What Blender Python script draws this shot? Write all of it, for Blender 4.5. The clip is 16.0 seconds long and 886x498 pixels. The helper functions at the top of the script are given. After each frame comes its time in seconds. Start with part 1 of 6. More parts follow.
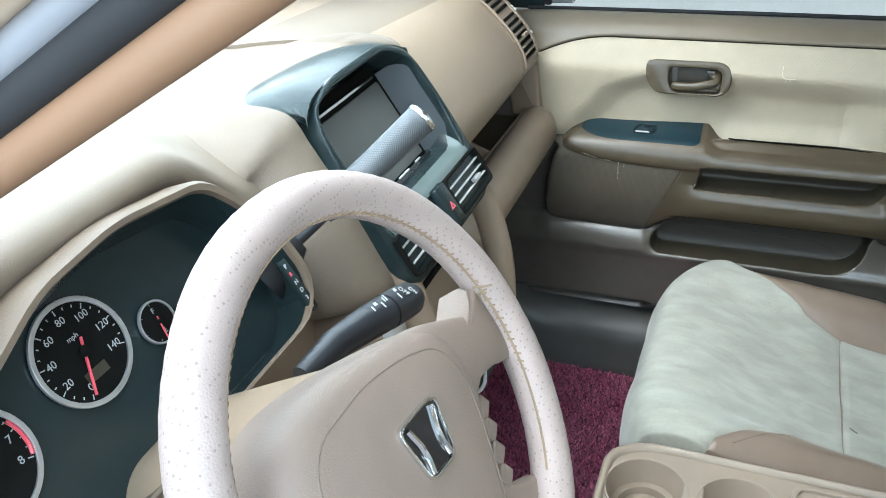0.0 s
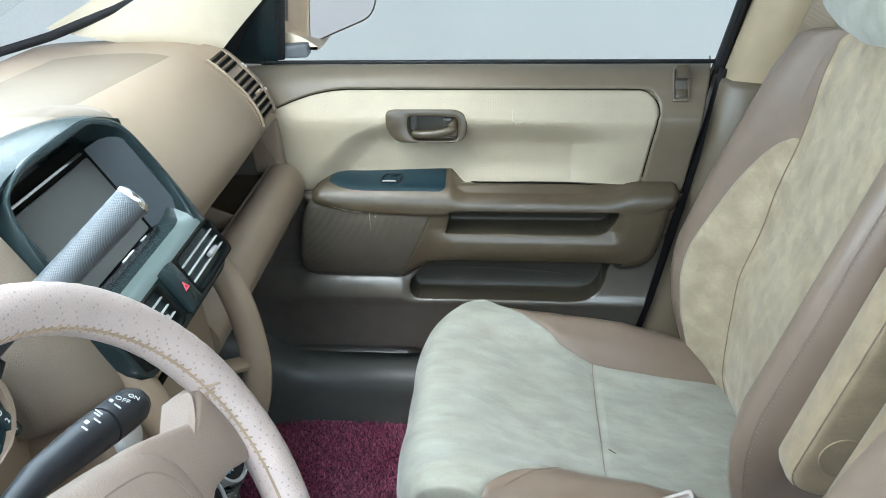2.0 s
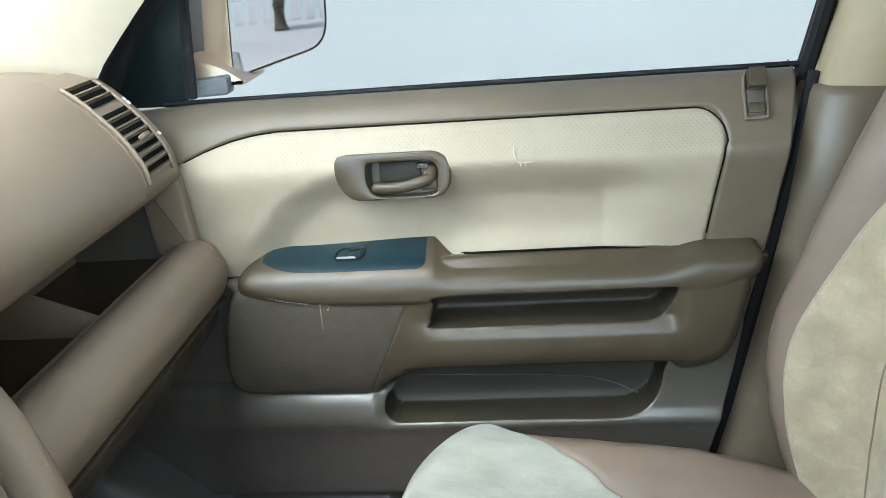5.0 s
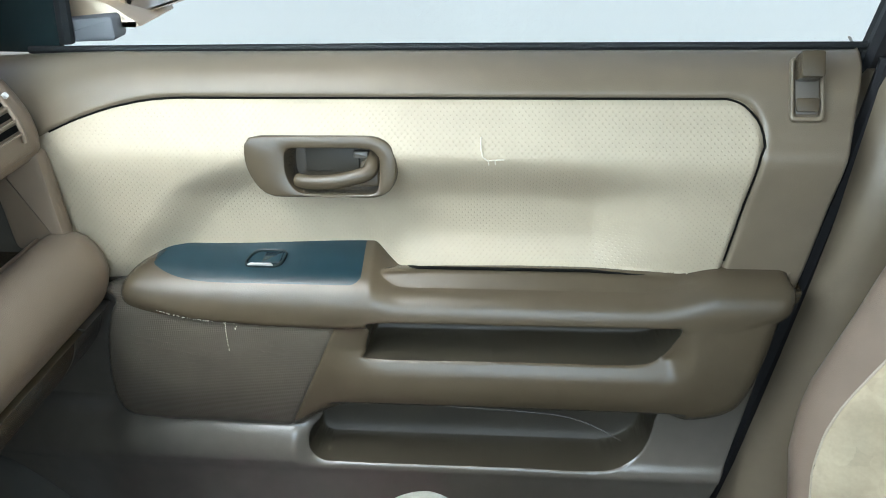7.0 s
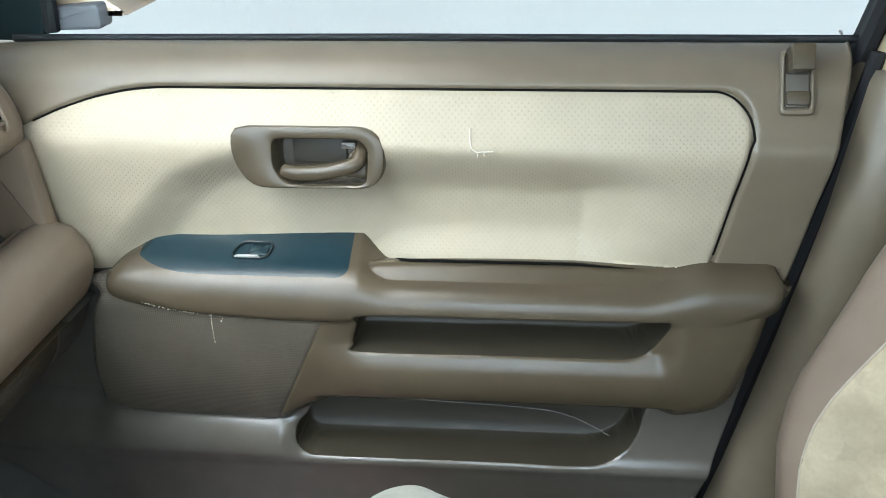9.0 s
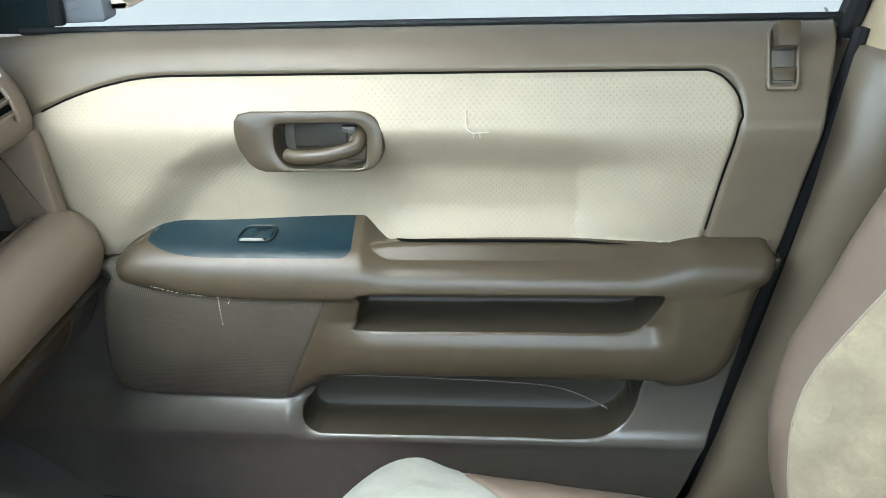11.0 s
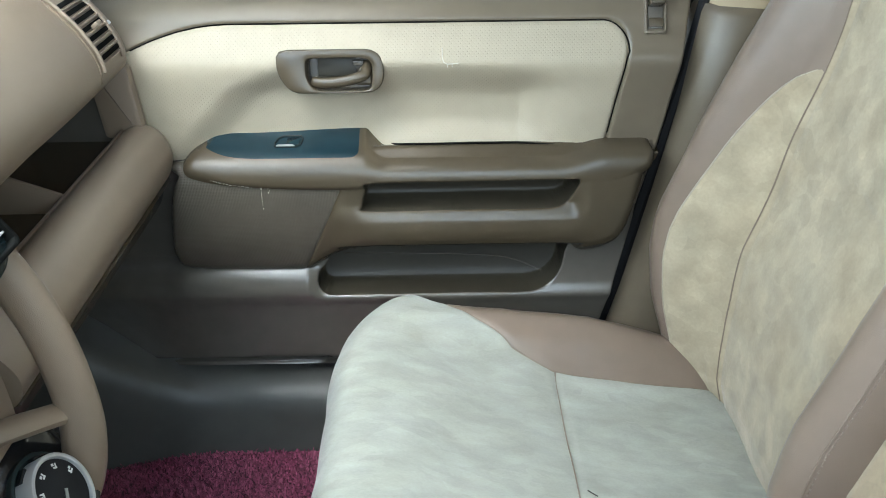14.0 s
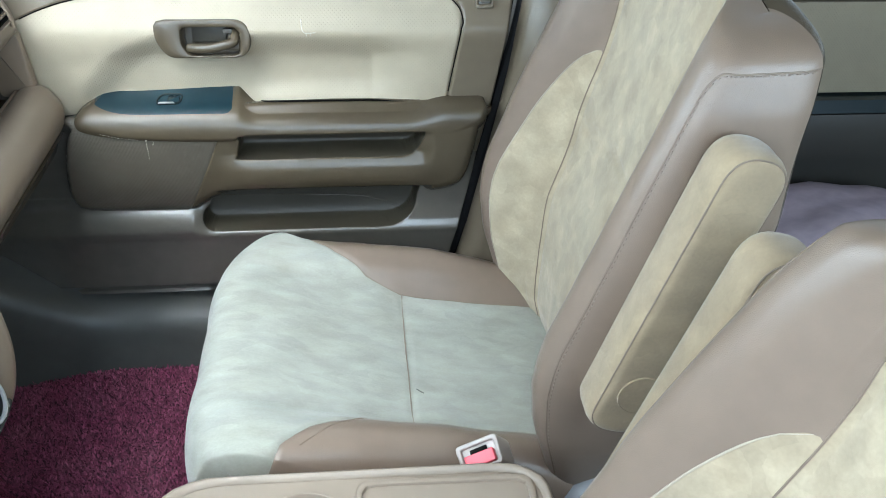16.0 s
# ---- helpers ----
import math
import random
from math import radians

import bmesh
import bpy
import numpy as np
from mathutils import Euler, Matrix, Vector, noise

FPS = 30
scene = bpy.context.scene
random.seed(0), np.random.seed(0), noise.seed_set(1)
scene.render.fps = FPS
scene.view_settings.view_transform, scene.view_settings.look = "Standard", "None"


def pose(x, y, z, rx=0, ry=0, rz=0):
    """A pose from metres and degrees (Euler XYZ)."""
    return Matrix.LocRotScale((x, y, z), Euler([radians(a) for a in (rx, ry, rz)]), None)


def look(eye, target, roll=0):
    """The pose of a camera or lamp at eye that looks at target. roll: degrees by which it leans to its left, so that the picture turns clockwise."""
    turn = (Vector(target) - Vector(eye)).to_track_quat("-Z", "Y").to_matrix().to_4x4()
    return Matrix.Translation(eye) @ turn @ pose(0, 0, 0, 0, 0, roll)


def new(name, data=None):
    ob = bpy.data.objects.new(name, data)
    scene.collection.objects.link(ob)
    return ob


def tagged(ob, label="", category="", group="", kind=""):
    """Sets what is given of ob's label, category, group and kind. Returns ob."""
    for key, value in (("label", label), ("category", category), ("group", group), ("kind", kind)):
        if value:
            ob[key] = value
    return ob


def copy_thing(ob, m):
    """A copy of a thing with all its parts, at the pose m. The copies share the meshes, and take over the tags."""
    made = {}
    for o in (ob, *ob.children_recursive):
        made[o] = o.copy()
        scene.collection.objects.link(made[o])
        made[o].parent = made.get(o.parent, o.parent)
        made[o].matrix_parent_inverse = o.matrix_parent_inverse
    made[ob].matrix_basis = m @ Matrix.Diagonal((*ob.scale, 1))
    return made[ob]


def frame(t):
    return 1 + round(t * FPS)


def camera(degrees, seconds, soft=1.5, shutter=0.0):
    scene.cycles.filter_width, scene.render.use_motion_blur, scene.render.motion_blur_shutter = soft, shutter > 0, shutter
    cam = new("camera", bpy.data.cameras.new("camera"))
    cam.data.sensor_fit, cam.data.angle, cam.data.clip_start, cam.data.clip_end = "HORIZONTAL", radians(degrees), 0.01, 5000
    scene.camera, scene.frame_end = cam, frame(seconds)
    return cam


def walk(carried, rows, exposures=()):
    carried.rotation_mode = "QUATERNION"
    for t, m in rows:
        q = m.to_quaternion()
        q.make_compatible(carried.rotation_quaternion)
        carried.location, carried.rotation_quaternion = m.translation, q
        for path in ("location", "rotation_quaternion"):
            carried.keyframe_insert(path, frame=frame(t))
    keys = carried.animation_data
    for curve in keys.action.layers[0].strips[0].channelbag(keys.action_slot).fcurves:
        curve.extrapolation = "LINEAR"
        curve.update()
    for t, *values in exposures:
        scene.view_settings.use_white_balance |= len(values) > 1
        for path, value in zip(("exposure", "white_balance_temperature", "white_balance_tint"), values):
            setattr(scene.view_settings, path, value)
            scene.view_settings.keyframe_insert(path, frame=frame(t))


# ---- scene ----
cam = camera(56.3, 16.0, soft=0.95)
PATH = [
    (0, (0.234, 0.087, 1.579), (-0.436, 1.68, 0.571), -3.9),
    (0.5, (0.25, 0.091, 1.588), (-0.243, 1.75, 0.585), -3.1),
    (1, (0.262, 0.101, 1.592), (-0.104, 1.81, 0.62), -3.4),
    (1.5, (0.267, 0.118, 1.591), (0.019, 1.851, 0.623), -2.7),
    (2, (0.261, 0.143, 1.585), (0.101, 1.899, 0.641), -1.5),
    (2.5, (0.267, 0.182, 1.577), (0.111, 1.939, 0.635), -1.5),
    (3, (0.293, 0.232, 1.563), (0.064, 1.982, 0.622), -2.5),
    (3.5, (0.275, 0.3, 1.52), (0.065, 2.06, 0.593), -1.9),
    (4, (0.275, 0.385, 1.423), (0.053, 2.217, 0.651), -3.3),
    (4.5, (0.267, 0.469, 1.364), (0.072, 2.33, 0.658), -5.0),
    (7, (0.295, 0.831, 1.366), (0.123, 2.6, 0.45), -1.5),
    (7.5, (0.299, 0.835, 1.363), (0.134, 2.602, 0.442), -1.3),
    (8, (0.299, 0.834, 1.36), (0.144, 2.608, 0.448), -0.9),
    (10.5, (0.302, 0.834, 1.357), (0.148, 2.595, 0.421), -1.4),
    (11, (0.306, 0.807, 1.357), (0.142, 2.568, 0.421), -2.2),
    (11.5, (0.308, 0.771, 1.36), (0.152, 2.532, 0.424), -2.6),
    (12, (0.302, 0.729, 1.361), (0.181, 2.489, 0.418), -2.0),
    (12.5, (0.309, 0.664, 1.365), (0.207, 2.437, 0.446), -2.0),
    (13, (0.285, 0.594, 1.383), (0.235, 2.394, 0.511), -1.8),
    (13.5, (0.247, 0.519, 1.399), (0.248, 2.309, 0.508), -0.7),
    (14, (0.242, 0.442, 1.423), (0.271, 2.182, 0.438), -0.5),
    (14.5, (0.252, 0.361, 1.486), (0.317, 2.003, 0.346), -1.2),
    (15, (0.291, 0.318, 1.534), (0.395, 1.895, 0.309), -0.4),
    (15.5, (0.333, 0.285, 1.558), (0.496, 1.872, 0.352), 1.0),
    (16, (0.34, 0.271, 1.569), (0.544, 1.893, 0.416), 2.2),
]
EXPOSURES = [(0, -0.03, 6180, 6.3), (1.5, -0.02, 6180, 6.3), (2.5, 0, 6180, 6.3), (3.5, 0.06, 6180, 6.3), (4.5, 0.08, 6180, 6.3), (7, 0.27, 6180, 6.3), (8, 0.27, 6180, 6.3), (10.5, 0.28, 6180, 6.3), (11, 0.28, 6180, 6.3), (12.5, 0.13, 6180, 6.3), (13.5, 0.11, 6180, 6.3), (14.5, 0.1, 6080, 6.3), (15, 0.46, 5980, 6.3), (15.5, 0.62, 5980, 6.3), (16, 0.22, 5980, 6.3)]
walk(cam, [(t, look(eye, target, roll)) for t, eye, target, roll in PATH], EXPOSURES)

# ---- world, sun and light ----
world = bpy.data.worlds.new("sky")
scene.world = world
world.use_nodes = True
_wn = world.node_tree.nodes
_sky = _wn.new("ShaderNodeTexSky")
_sky.sky_type, _sky.sun_disc = "NISHITA", False
_sky.sun_elevation, _sky.sun_rotation = radians(60), radians(215)
_sky.air_density, _sky.dust_density = 1.0, 2.5
world.node_tree.links.new(_sky.outputs[0], _wn["Background"].inputs[0])
_wn["Background"].inputs[1].default_value = 0.15
sun = new("sun", bpy.data.lights.new("sun", "SUN"))
sun.data.energy, sun.data.angle, sun.data.color = 0.9, radians(20), (1.0, 0.98, 0.95)
_el, _az = radians(60), radians(-125)
_to = Vector((math.cos(_el) * math.cos(_az), math.cos(_el) * math.sin(_az), math.sin(_el)))
sun.matrix_world = look(_to * 10, (0, 0, 0))


def window_light(name, x, y, z, rx, ry, rz, w, h, watts, colour=(0.735, 0.885, 1.0)):
    """The sky's light that comes in through one opening of the car."""
    lamp = new(name, bpy.data.lights.new(name, "AREA"))
    lamp.data.shape, lamp.data.size, lamp.data.size_y, lamp.data.energy = "RECTANGLE", w, h, watts
    lamp.data.color = colour
    lamp.matrix_world = pose(x, y, z, rx, ry, rz)
    return lamp


window_light("driver_door_light", 0.40, -0.12, 1.60, 53, 0, 0, 1.4, 0.6, 20.5)
window_light("windscreen_light", -0.33, 0.82, 1.50, 0, -29, 0, 0.75, 1.0, 12, (0.80, 0.92, 1.0))
window_light("rear_window_light", 1.35, 0.12, 1.42, 66, 0, 40, 0.8, 0.4, 9)

# ---- materials ----


def material(name, colour, rough=0.6, metal=0.0, vary=0.12, scale=40.0, bump=0.0, bump_scale=900.0, kind="noise",
             blotch=0.1, blotch_scale=6.0, sheen=0.0, coat=0.0, spec=0.5, stretch=(1, 1, 1), pitch=0.006, tint=None, cells=None, holes=None, streak=None, island=None):
    """Colour with variation at two scales, and fine relief: noise, leather cells, woven grid or rows of dimples."""
    m = bpy.data.materials.new(name)
    m.use_nodes = True
    n, l = m.node_tree.nodes, m.node_tree.links
    b = n["Principled BSDF"]
    b.inputs["Roughness"].default_value, b.inputs["Metallic"].default_value = rough, metal
    b.inputs["Specular IOR Level"].default_value = spec
    b.inputs["Sheen Weight"].default_value, b.inputs["Coat Weight"].default_value = sheen, coat
    co = n.new("ShaderNodeTexCoord")
    mp = n.new("ShaderNodeMapping")
    mp.inputs["Scale"].default_value = stretch
    l.new(co.outputs["Object"], mp.inputs[0])

    def tex(s, detail=3.0):
        t = n.new("ShaderNodeTexNoise")
        t.inputs["Scale"].default_value, t.inputs["Detail"].default_value = s, detail
        l.new(mp.outputs[0], t.inputs["Vector"])
        return t

    def scaled(sock, lo, hi):
        r = n.new("ShaderNodeMapRange")
        r.inputs["From Min"].default_value, r.inputs["From Max"].default_value = 0.22, 0.78
        r.inputs["To Min"].default_value, r.inputs["To Max"].default_value = lo, hi
        l.new(sock, r.inputs["Value"])
        return r.outputs[0]

    def times(a, c):
        t = n.new("ShaderNodeMath")
        t.operation = "MULTIPLY"
        l.new(a, t.inputs[0])
        l.new(c, t.inputs[1])
        return t.outputs[0]

    fine, broad = tex(scale), tex(blotch_scale)
    k = times(scaled(fine.outputs[0], 1 - vary, 1 + vary), scaled(broad.outputs[0], 1 - blotch, 1 + blotch))
    if cells:
        vo = n.new("ShaderNodeTexVoronoi")
        vo.inputs["Scale"].default_value = cells[0]
        wob = n.new("ShaderNodeMix")
        wob.data_type, wob.blend_type = "RGBA", "LINEAR_LIGHT"
        wob.inputs[0].default_value = 0.012
        l.new(mp.outputs[0], wob.inputs[6])
        l.new(tex(30.0).outputs["Color"], wob.inputs[7])
        l.new(wob.outputs[2], vo.inputs["Vector"])
        sc = n.new("ShaderNodeSeparateColor")
        l.new(vo.outputs["Color"], sc.inputs[0])
        cr = n.new("ShaderNodeMapRange")
        cr.inputs["To Min"].default_value, cr.inputs["To Max"].default_value = 1 - cells[1], 1 + cells[1]
        l.new(sc.outputs[0], cr.inputs["Value"])
        k = times(k, cr.outputs[0])
    if holes:
        vo = n.new("ShaderNodeTexVoronoi")
        vo.inputs["Scale"].default_value, vo.inputs["Randomness"].default_value = holes[0], 0.25
        l.new(mp.outputs[0], vo.inputs["Vector"])
        cr = n.new("ShaderNodeMapRange")
        cr.inputs["From Min"].default_value, cr.inputs["From Max"].default_value = holes[1], holes[1] * 1.5
        cr.inputs["To Min"].default_value, cr.inputs["To Max"].default_value = holes[2], 1
        l.new(vo.outputs["Distance"], cr.inputs["Value"])
        k = times(k, cr.outputs[0])
    if streak:
        for turn, seed in (((0.5, 0.7, 0.9), 0.0), ((-0.4, 0.3, -0.7), 5.0)):
            sm = n.new("ShaderNodeMapping")
            sm.inputs["Rotation"].default_value, sm.inputs["Scale"].default_value = turn, (1, 2.6, 1.7)
            sm.inputs["Location"].default_value = (seed, seed, seed)
            l.new(co.outputs["Object"], sm.inputs[0])
            t = n.new("ShaderNodeTexNoise")
            t.inputs["Scale"].default_value, t.inputs["Detail"].default_value = streak[0], 4.0
            l.new(sm.outputs[0], t.inputs["Vector"])
            k = times(k, scaled(t.outputs[0], 1 - streak[1], 1 + streak[1]))
    if island:
        geo = n.new("ShaderNodeNewGeometry")
        cr = n.new("ShaderNodeMapRange")
        cr.inputs["To Min"].default_value, cr.inputs["To Max"].default_value = 1 - island, 1 + island
        l.new(geo.outputs["Random Per Island"], cr.inputs["Value"])
        k = times(k, cr.outputs[0])
    mix = n.new("ShaderNodeMix")
    mix.data_type, mix.blend_type = "RGBA", "MULTIPLY"
    mix.inputs[0].default_value = 1.0
    mix.inputs[6].default_value = (*colour, 1)
    if tint:
        tm = n.new("ShaderNodeMix")
        tm.data_type = "RGBA"
        tm.inputs[6].default_value, tm.inputs[7].default_value = (*colour, 1), (*tint, 1)
        l.new(scaled(broad.outputs[0], 0, 1), tm.inputs[0])
        l.new(tm.outputs[2], mix.inputs[6])
    cc = n.new("ShaderNodeCombineColor")
    for i in range(3):
        l.new(k, cc.inputs[i])
    l.new(cc.outputs[0], mix.inputs[7])
    l.new(mix.outputs[2], b.inputs["Base Color"])
    if bump:
        bp = n.new("ShaderNodeBump")
        bp.inputs["Strength"].default_value, bp.inputs["Distance"].default_value = bump, 0.001
        if kind == "leather":
            t = n.new("ShaderNodeTexVoronoi")
            t.feature = "DISTANCE_TO_EDGE"
            t.inputs["Scale"].default_value = bump_scale
            l.new(mp.outputs[0], t.inputs["Vector"])
            src = t.outputs["Distance"]
        elif kind in ("dimple", "weave"):
            sp = n.new("ShaderNodeSeparateXYZ")
            l.new(mp.outputs[0], sp.inputs[0])

            def wave(sock_a, sock_b, sign):
                a = n.new("ShaderNodeMath")
                a.operation = "ADD" if sign > 0 else "SUBTRACT"
                l.new(sock_a, a.inputs[0])
                l.new(sock_b, a.inputs[1])
                c = n.new("ShaderNodeMath")
                c.operation = "MULTIPLY"
                c.inputs[1].default_value = math.pi / pitch
                l.new(a.outputs[0], c.inputs[0])
                d = n.new("ShaderNodeMath")
                d.operation = "COSINE"
                l.new(c.outputs[0], d.inputs[0])
                return d.outputs[0]

            if kind == "dimple":
                zero = n.new("ShaderNodeValue")
                zero.outputs[0].default_value = 0.0
                w1, w2 = wave(sp.outputs[0], zero.outputs[0], 1), wave(sp.outputs[2], zero.outputs[0], 1)
            else:
                w1, w2 = wave(sp.outputs[0], sp.outputs[2], 1), wave(sp.outputs[0], sp.outputs[2], -1)
            src = times(w1, w2)
            if kind == "dimple":
                r = n.new("ShaderNodeMapRange")
                r.inputs["From Min"].default_value, r.inputs["From Max"].default_value = 0.45, 0.95
                r.inputs["To Min"].default_value, r.inputs["To Max"].default_value = 1, 0
                l.new(src, r.inputs["Value"])
                src = r.outputs[0]
        else:
            src = tex(bump_scale, 4.0).outputs[0]
        l.new(src, bp.inputs["Height"])
        l.new(bp.outputs[0], b.inputs["Normal"])
    return m


def glass(name, tint=(1, 1, 1), rough=0.0):
    m = bpy.data.materials.new(name)
    m.use_nodes = True
    b = m.node_tree.nodes["Principled BSDF"]
    b.inputs["Base Color"].default_value = (*tint, 1)
    b.inputs["Transmission Weight"].default_value, b.inputs["Roughness"].default_value, b.inputs["IOR"].default_value = 1.0, rough, 1.06
    return m


TAUPE = material("taupe_moulded_plastic", (0.074, 0.057, 0.036), 0.25, spec=0.5, bump=0.18, bump_scale=1400, vary=0.05, blotch=0.07)
SILL = material("taupe_sill_plastic", (0.160, 0.128, 0.088), 0.28, bump=0.25, bump_scale=1400, vary=0.05, blotch=0.06)
LOWER = material("brown_scuffed_plastic", (0.108, 0.096, 0.080), 0.21, spec=0.8, bump=0.12, bump_scale=1200, vary=0.06, blotch=0.10, blotch_scale=9)
# Taupe trim plastic with the shade of pockets and recess put into its colour.
POCKET = material("shade_darkened_plastic", (0.040, 0.033, 0.021), 0.5, bump=0.2, vary=0.06)
GRILLE = material("speaker_mesh", (0.086, 0.072, 0.054), 0.36, bump=0.22, kind="weave", pitch=0.0022, vary=0.06, blotch=0.14, blotch_scale=14)
CREAM = material("cream_dimpled_vinyl", (0.405, 0.345, 0.252), 0.52, bump=0.42, kind="dimple", pitch=0.0031, vary=0.03, blotch=0.06, blotch_scale=8)
DASH = material("beige_dash_plastic", (0.240, 0.180, 0.128), 0.38, bump=0.3, kind="leather", bump_scale=700, vary=0.04, blotch=0.06)
DASH_TOP = material("beige_dash_soft_top", (0.160, 0.125, 0.092), 0.5, bump=0.4, kind="leather", bump_scale=500, vary=0.05, blotch=0.09)
BEZEL = material("blue_black_satin_plastic", (0.013, 0.022, 0.023), 0.22, vary=0.06, blotch=0.1, spec=0.4)
PLATE = material("switch_plate_plastic", (0.011, 0.027, 0.034), 0.2, vary=0.05, blotch=0.08, bump=0.1)
BLACK = material("black_rubber", (0.012, 0.012, 0.013), 0.7, vary=0.1, spec=0.3)
GAP = material("dark_gap", (0.008, 0.008, 0.007), 0.9, spec=0.05)
SUEDE = material("beige_suede", (0.338, 0.333, 0.272), 0.9, vary=0.07, scale=260, blotch=0.2, blotch_scale=17, bump=0.25, bump_scale=1500, sheen=0.3, stretch=(1, 2.2, 1), tint=(0.278, 0.280, 0.244), cells=(30, 0.05), streak=(17, 0.10))
WORN = material("worn_yellow_suede", (0.322, 0.245, 0.155), 0.92, vary=0.07, scale=260, blotch=0.18, blotch_scale=15, bump=0.25, bump_scale=1500, sheen=0.3, tint=(0.258, 0.195, 0.118), cells=(30, 0.06), streak=(17, 0.14))
# Same suede as the cushion, brushed; its warmer base also paints in yellower light.
BRUSHED = material("brushed_suede_warm_lit", (0.408, 0.322, 0.210), 0.9, vary=0.07, scale=260, blotch=0.16, blotch_scale=13, bump=0.25, bump_scale=1500, sheen=0.3, tint=(0.325, 0.272, 0.190), cells=(42, 0.07), streak=(15, 0.15))
LEATHER = material("taupe_leather", (0.200, 0.148, 0.111), 0.3, vary=0.05, bump=0.22, kind="leather", bump_scale=620, blotch=0.08)
THREAD = material("seam_thread", (0.145, 0.105, 0.075), 0.8, vary=0.2, scale=900)
PIPING = material("pale_piping", (0.40, 0.34, 0.26), 0.7)
WHEELCOVER = material("pale_pink_wheel_cover", (0.37, 0.298, 0.272), 0.4, vary=0.05, bump=0.6, kind="leather", bump_scale=420, blotch=0.08, blotch_scale=10, holes=(235, 0.16, 0.66))
CHROME = material("chrome", (0.72, 0.72, 0.72), 0.14, 1.0, vary=0.02)
SILVER = material("satin_silver_paint", (0.55, 0.56, 0.57), 0.3, 0.8, vary=0.03)
MAT = material("burgundy_loop_mat", (0.31, 0.055, 0.125), 0.8, vary=0.4, scale=150, blotch=0.25, blotch_scale=12, island=0.75, tint=(0.28, 0.085, 0.13))
CARPET = material("floor_carpet", (0.05, 0.042, 0.035), 0.95, vary=0.3, scale=300)
SCREEN = material("grey_matte_screen", (0.095, 0.098, 0.092), 0.5, vary=0.05)
WHITE = material("white_print", (0.75, 0.75, 0.72), 0.6, vary=0.02)
RED = material("red_button", (0.72, 0.09, 0.12), 0.35, vary=0.04)
SLATE = material("slate_grey_plastic", (0.018, 0.025, 0.029), 0.5, vary=0.05)
GREY = material("mid_grey_plastic", (0.42, 0.42, 0.40), 0.4)
LILAC = material("lilac_cloth", (0.42, 0.35, 0.40), 0.9, vary=0.15, bump=0.4)
PAINT = material("champagne_body_paint", (0.48, 0.36, 0.25), 0.28, 0.25, vary=0.03, coat=0.6)
PILLAR = material("cream_pillar_trim", (0.5, 0.43, 0.32), 0.5, vary=0.05, bump=0.2)
WALL = material("white_painted_wall", (0.78, 0.835, 0.80), 0.85, vary=0.03, blotch=0.05, blotch_scale=0.8)
GROUND = material("pale_concrete", (0.68, 0.67, 0.64), 0.9, vary=0.15, bump=0.3, bump_scale=60, blotch_scale=0.7)
BLACKGLOSS = material("black_gloss_plastic", (0.01, 0.011, 0.013), 0.15, vary=0.03, coat=0.5)
LEAF = material("leaf_green", (0.10, 0.20, 0.07), 0.6, vary=0.3)
BARK = material("bark", (0.12, 0.09, 0.06), 0.9, vary=0.3, bump=0.6, bump_scale=60)
MIRROR = material("mirror_silver", (0.92, 0.92, 0.92), 0.02, 1.0, vary=0.0, blotch=0.0)
GLASS = glass("window_glass", (0.96, 0.985, 0.98))

# ---- mesh helpers ----


def mesh_object(name, verts, faces, mat, parent=None, label="", smooth=True):
    me = bpy.data.meshes.new(name)
    me.from_pydata([tuple(map(float, v)) for v in verts], [], [tuple(map(int, q)) for q in faces])
    me.materials.append(mat)
    me.update()
    if smooth:
        me.polygons.foreach_set("use_smooth", [True] * len(me.polygons))
    ob = new(name, me)
    if parent:
        ob.parent = parent
    if label:
        ob["label"] = label
    return ob


def part(name, bm, mat, parent=None, label="", smooth=True, sharp=40):
    bmesh.ops.recalc_face_normals(bm, faces=bm.faces)
    me = bpy.data.meshes.new(name)
    bm.to_mesh(me)
    bm.free()
    me.materials.append(mat)
    if smooth:
        me.polygons.foreach_set("use_smooth", [True] * len(me.polygons))
        me.set_sharp_from_angle(angle=radians(sharp))
    ob = new(name, me)
    if parent:
        ob.parent = parent
    if label:
        ob["label"] = label
    return ob


def thing(name, label, category, group="", kind=""):
    return tagged(new(name), label, category, group, kind)


def box(cx, cy, cz, sx, sy, sz, bevel=0.0, seg=3, m=None):
    bm = bmesh.new()
    bmesh.ops.create_cube(bm, size=1.0)
    bmesh.ops.scale(bm, vec=(sx, sy, sz), verts=bm.verts)
    if bevel:
        bmesh.ops.bevel(bm, geom=bm.edges[:] + bm.verts[:], offset=bevel, segments=seg, profile=0.6, affect="EDGES")
    if m is not None:
        bmesh.ops.transform(bm, matrix=m, verts=bm.verts)
    bmesh.ops.translate(bm, vec=(cx, cy, cz), verts=bm.verts)
    return bm


def rounded(points, r, n=5):
    """A closed 2D outline with its corners rounded; r: one radius or one a corner."""
    out = []
    k = len(points)
    for i in range(k):
        p, a, b = Vector(points[i]), Vector(points[i - 1]), Vector(points[(i + 1) % k])
        rr = r[i] if isinstance(r, (list, tuple)) else r
        da, db = (a - p), (b - p)
        ra = min(rr, da.length * 0.48, db.length * 0.48)
        s, e = p + da.normalized() * ra, p + db.normalized() * ra
        for j in range(n + 1):
            t = j / n
            out.append(s * (1 - t) ** 2 + p * 2 * t * (1 - t) + e * t * t)
    return out


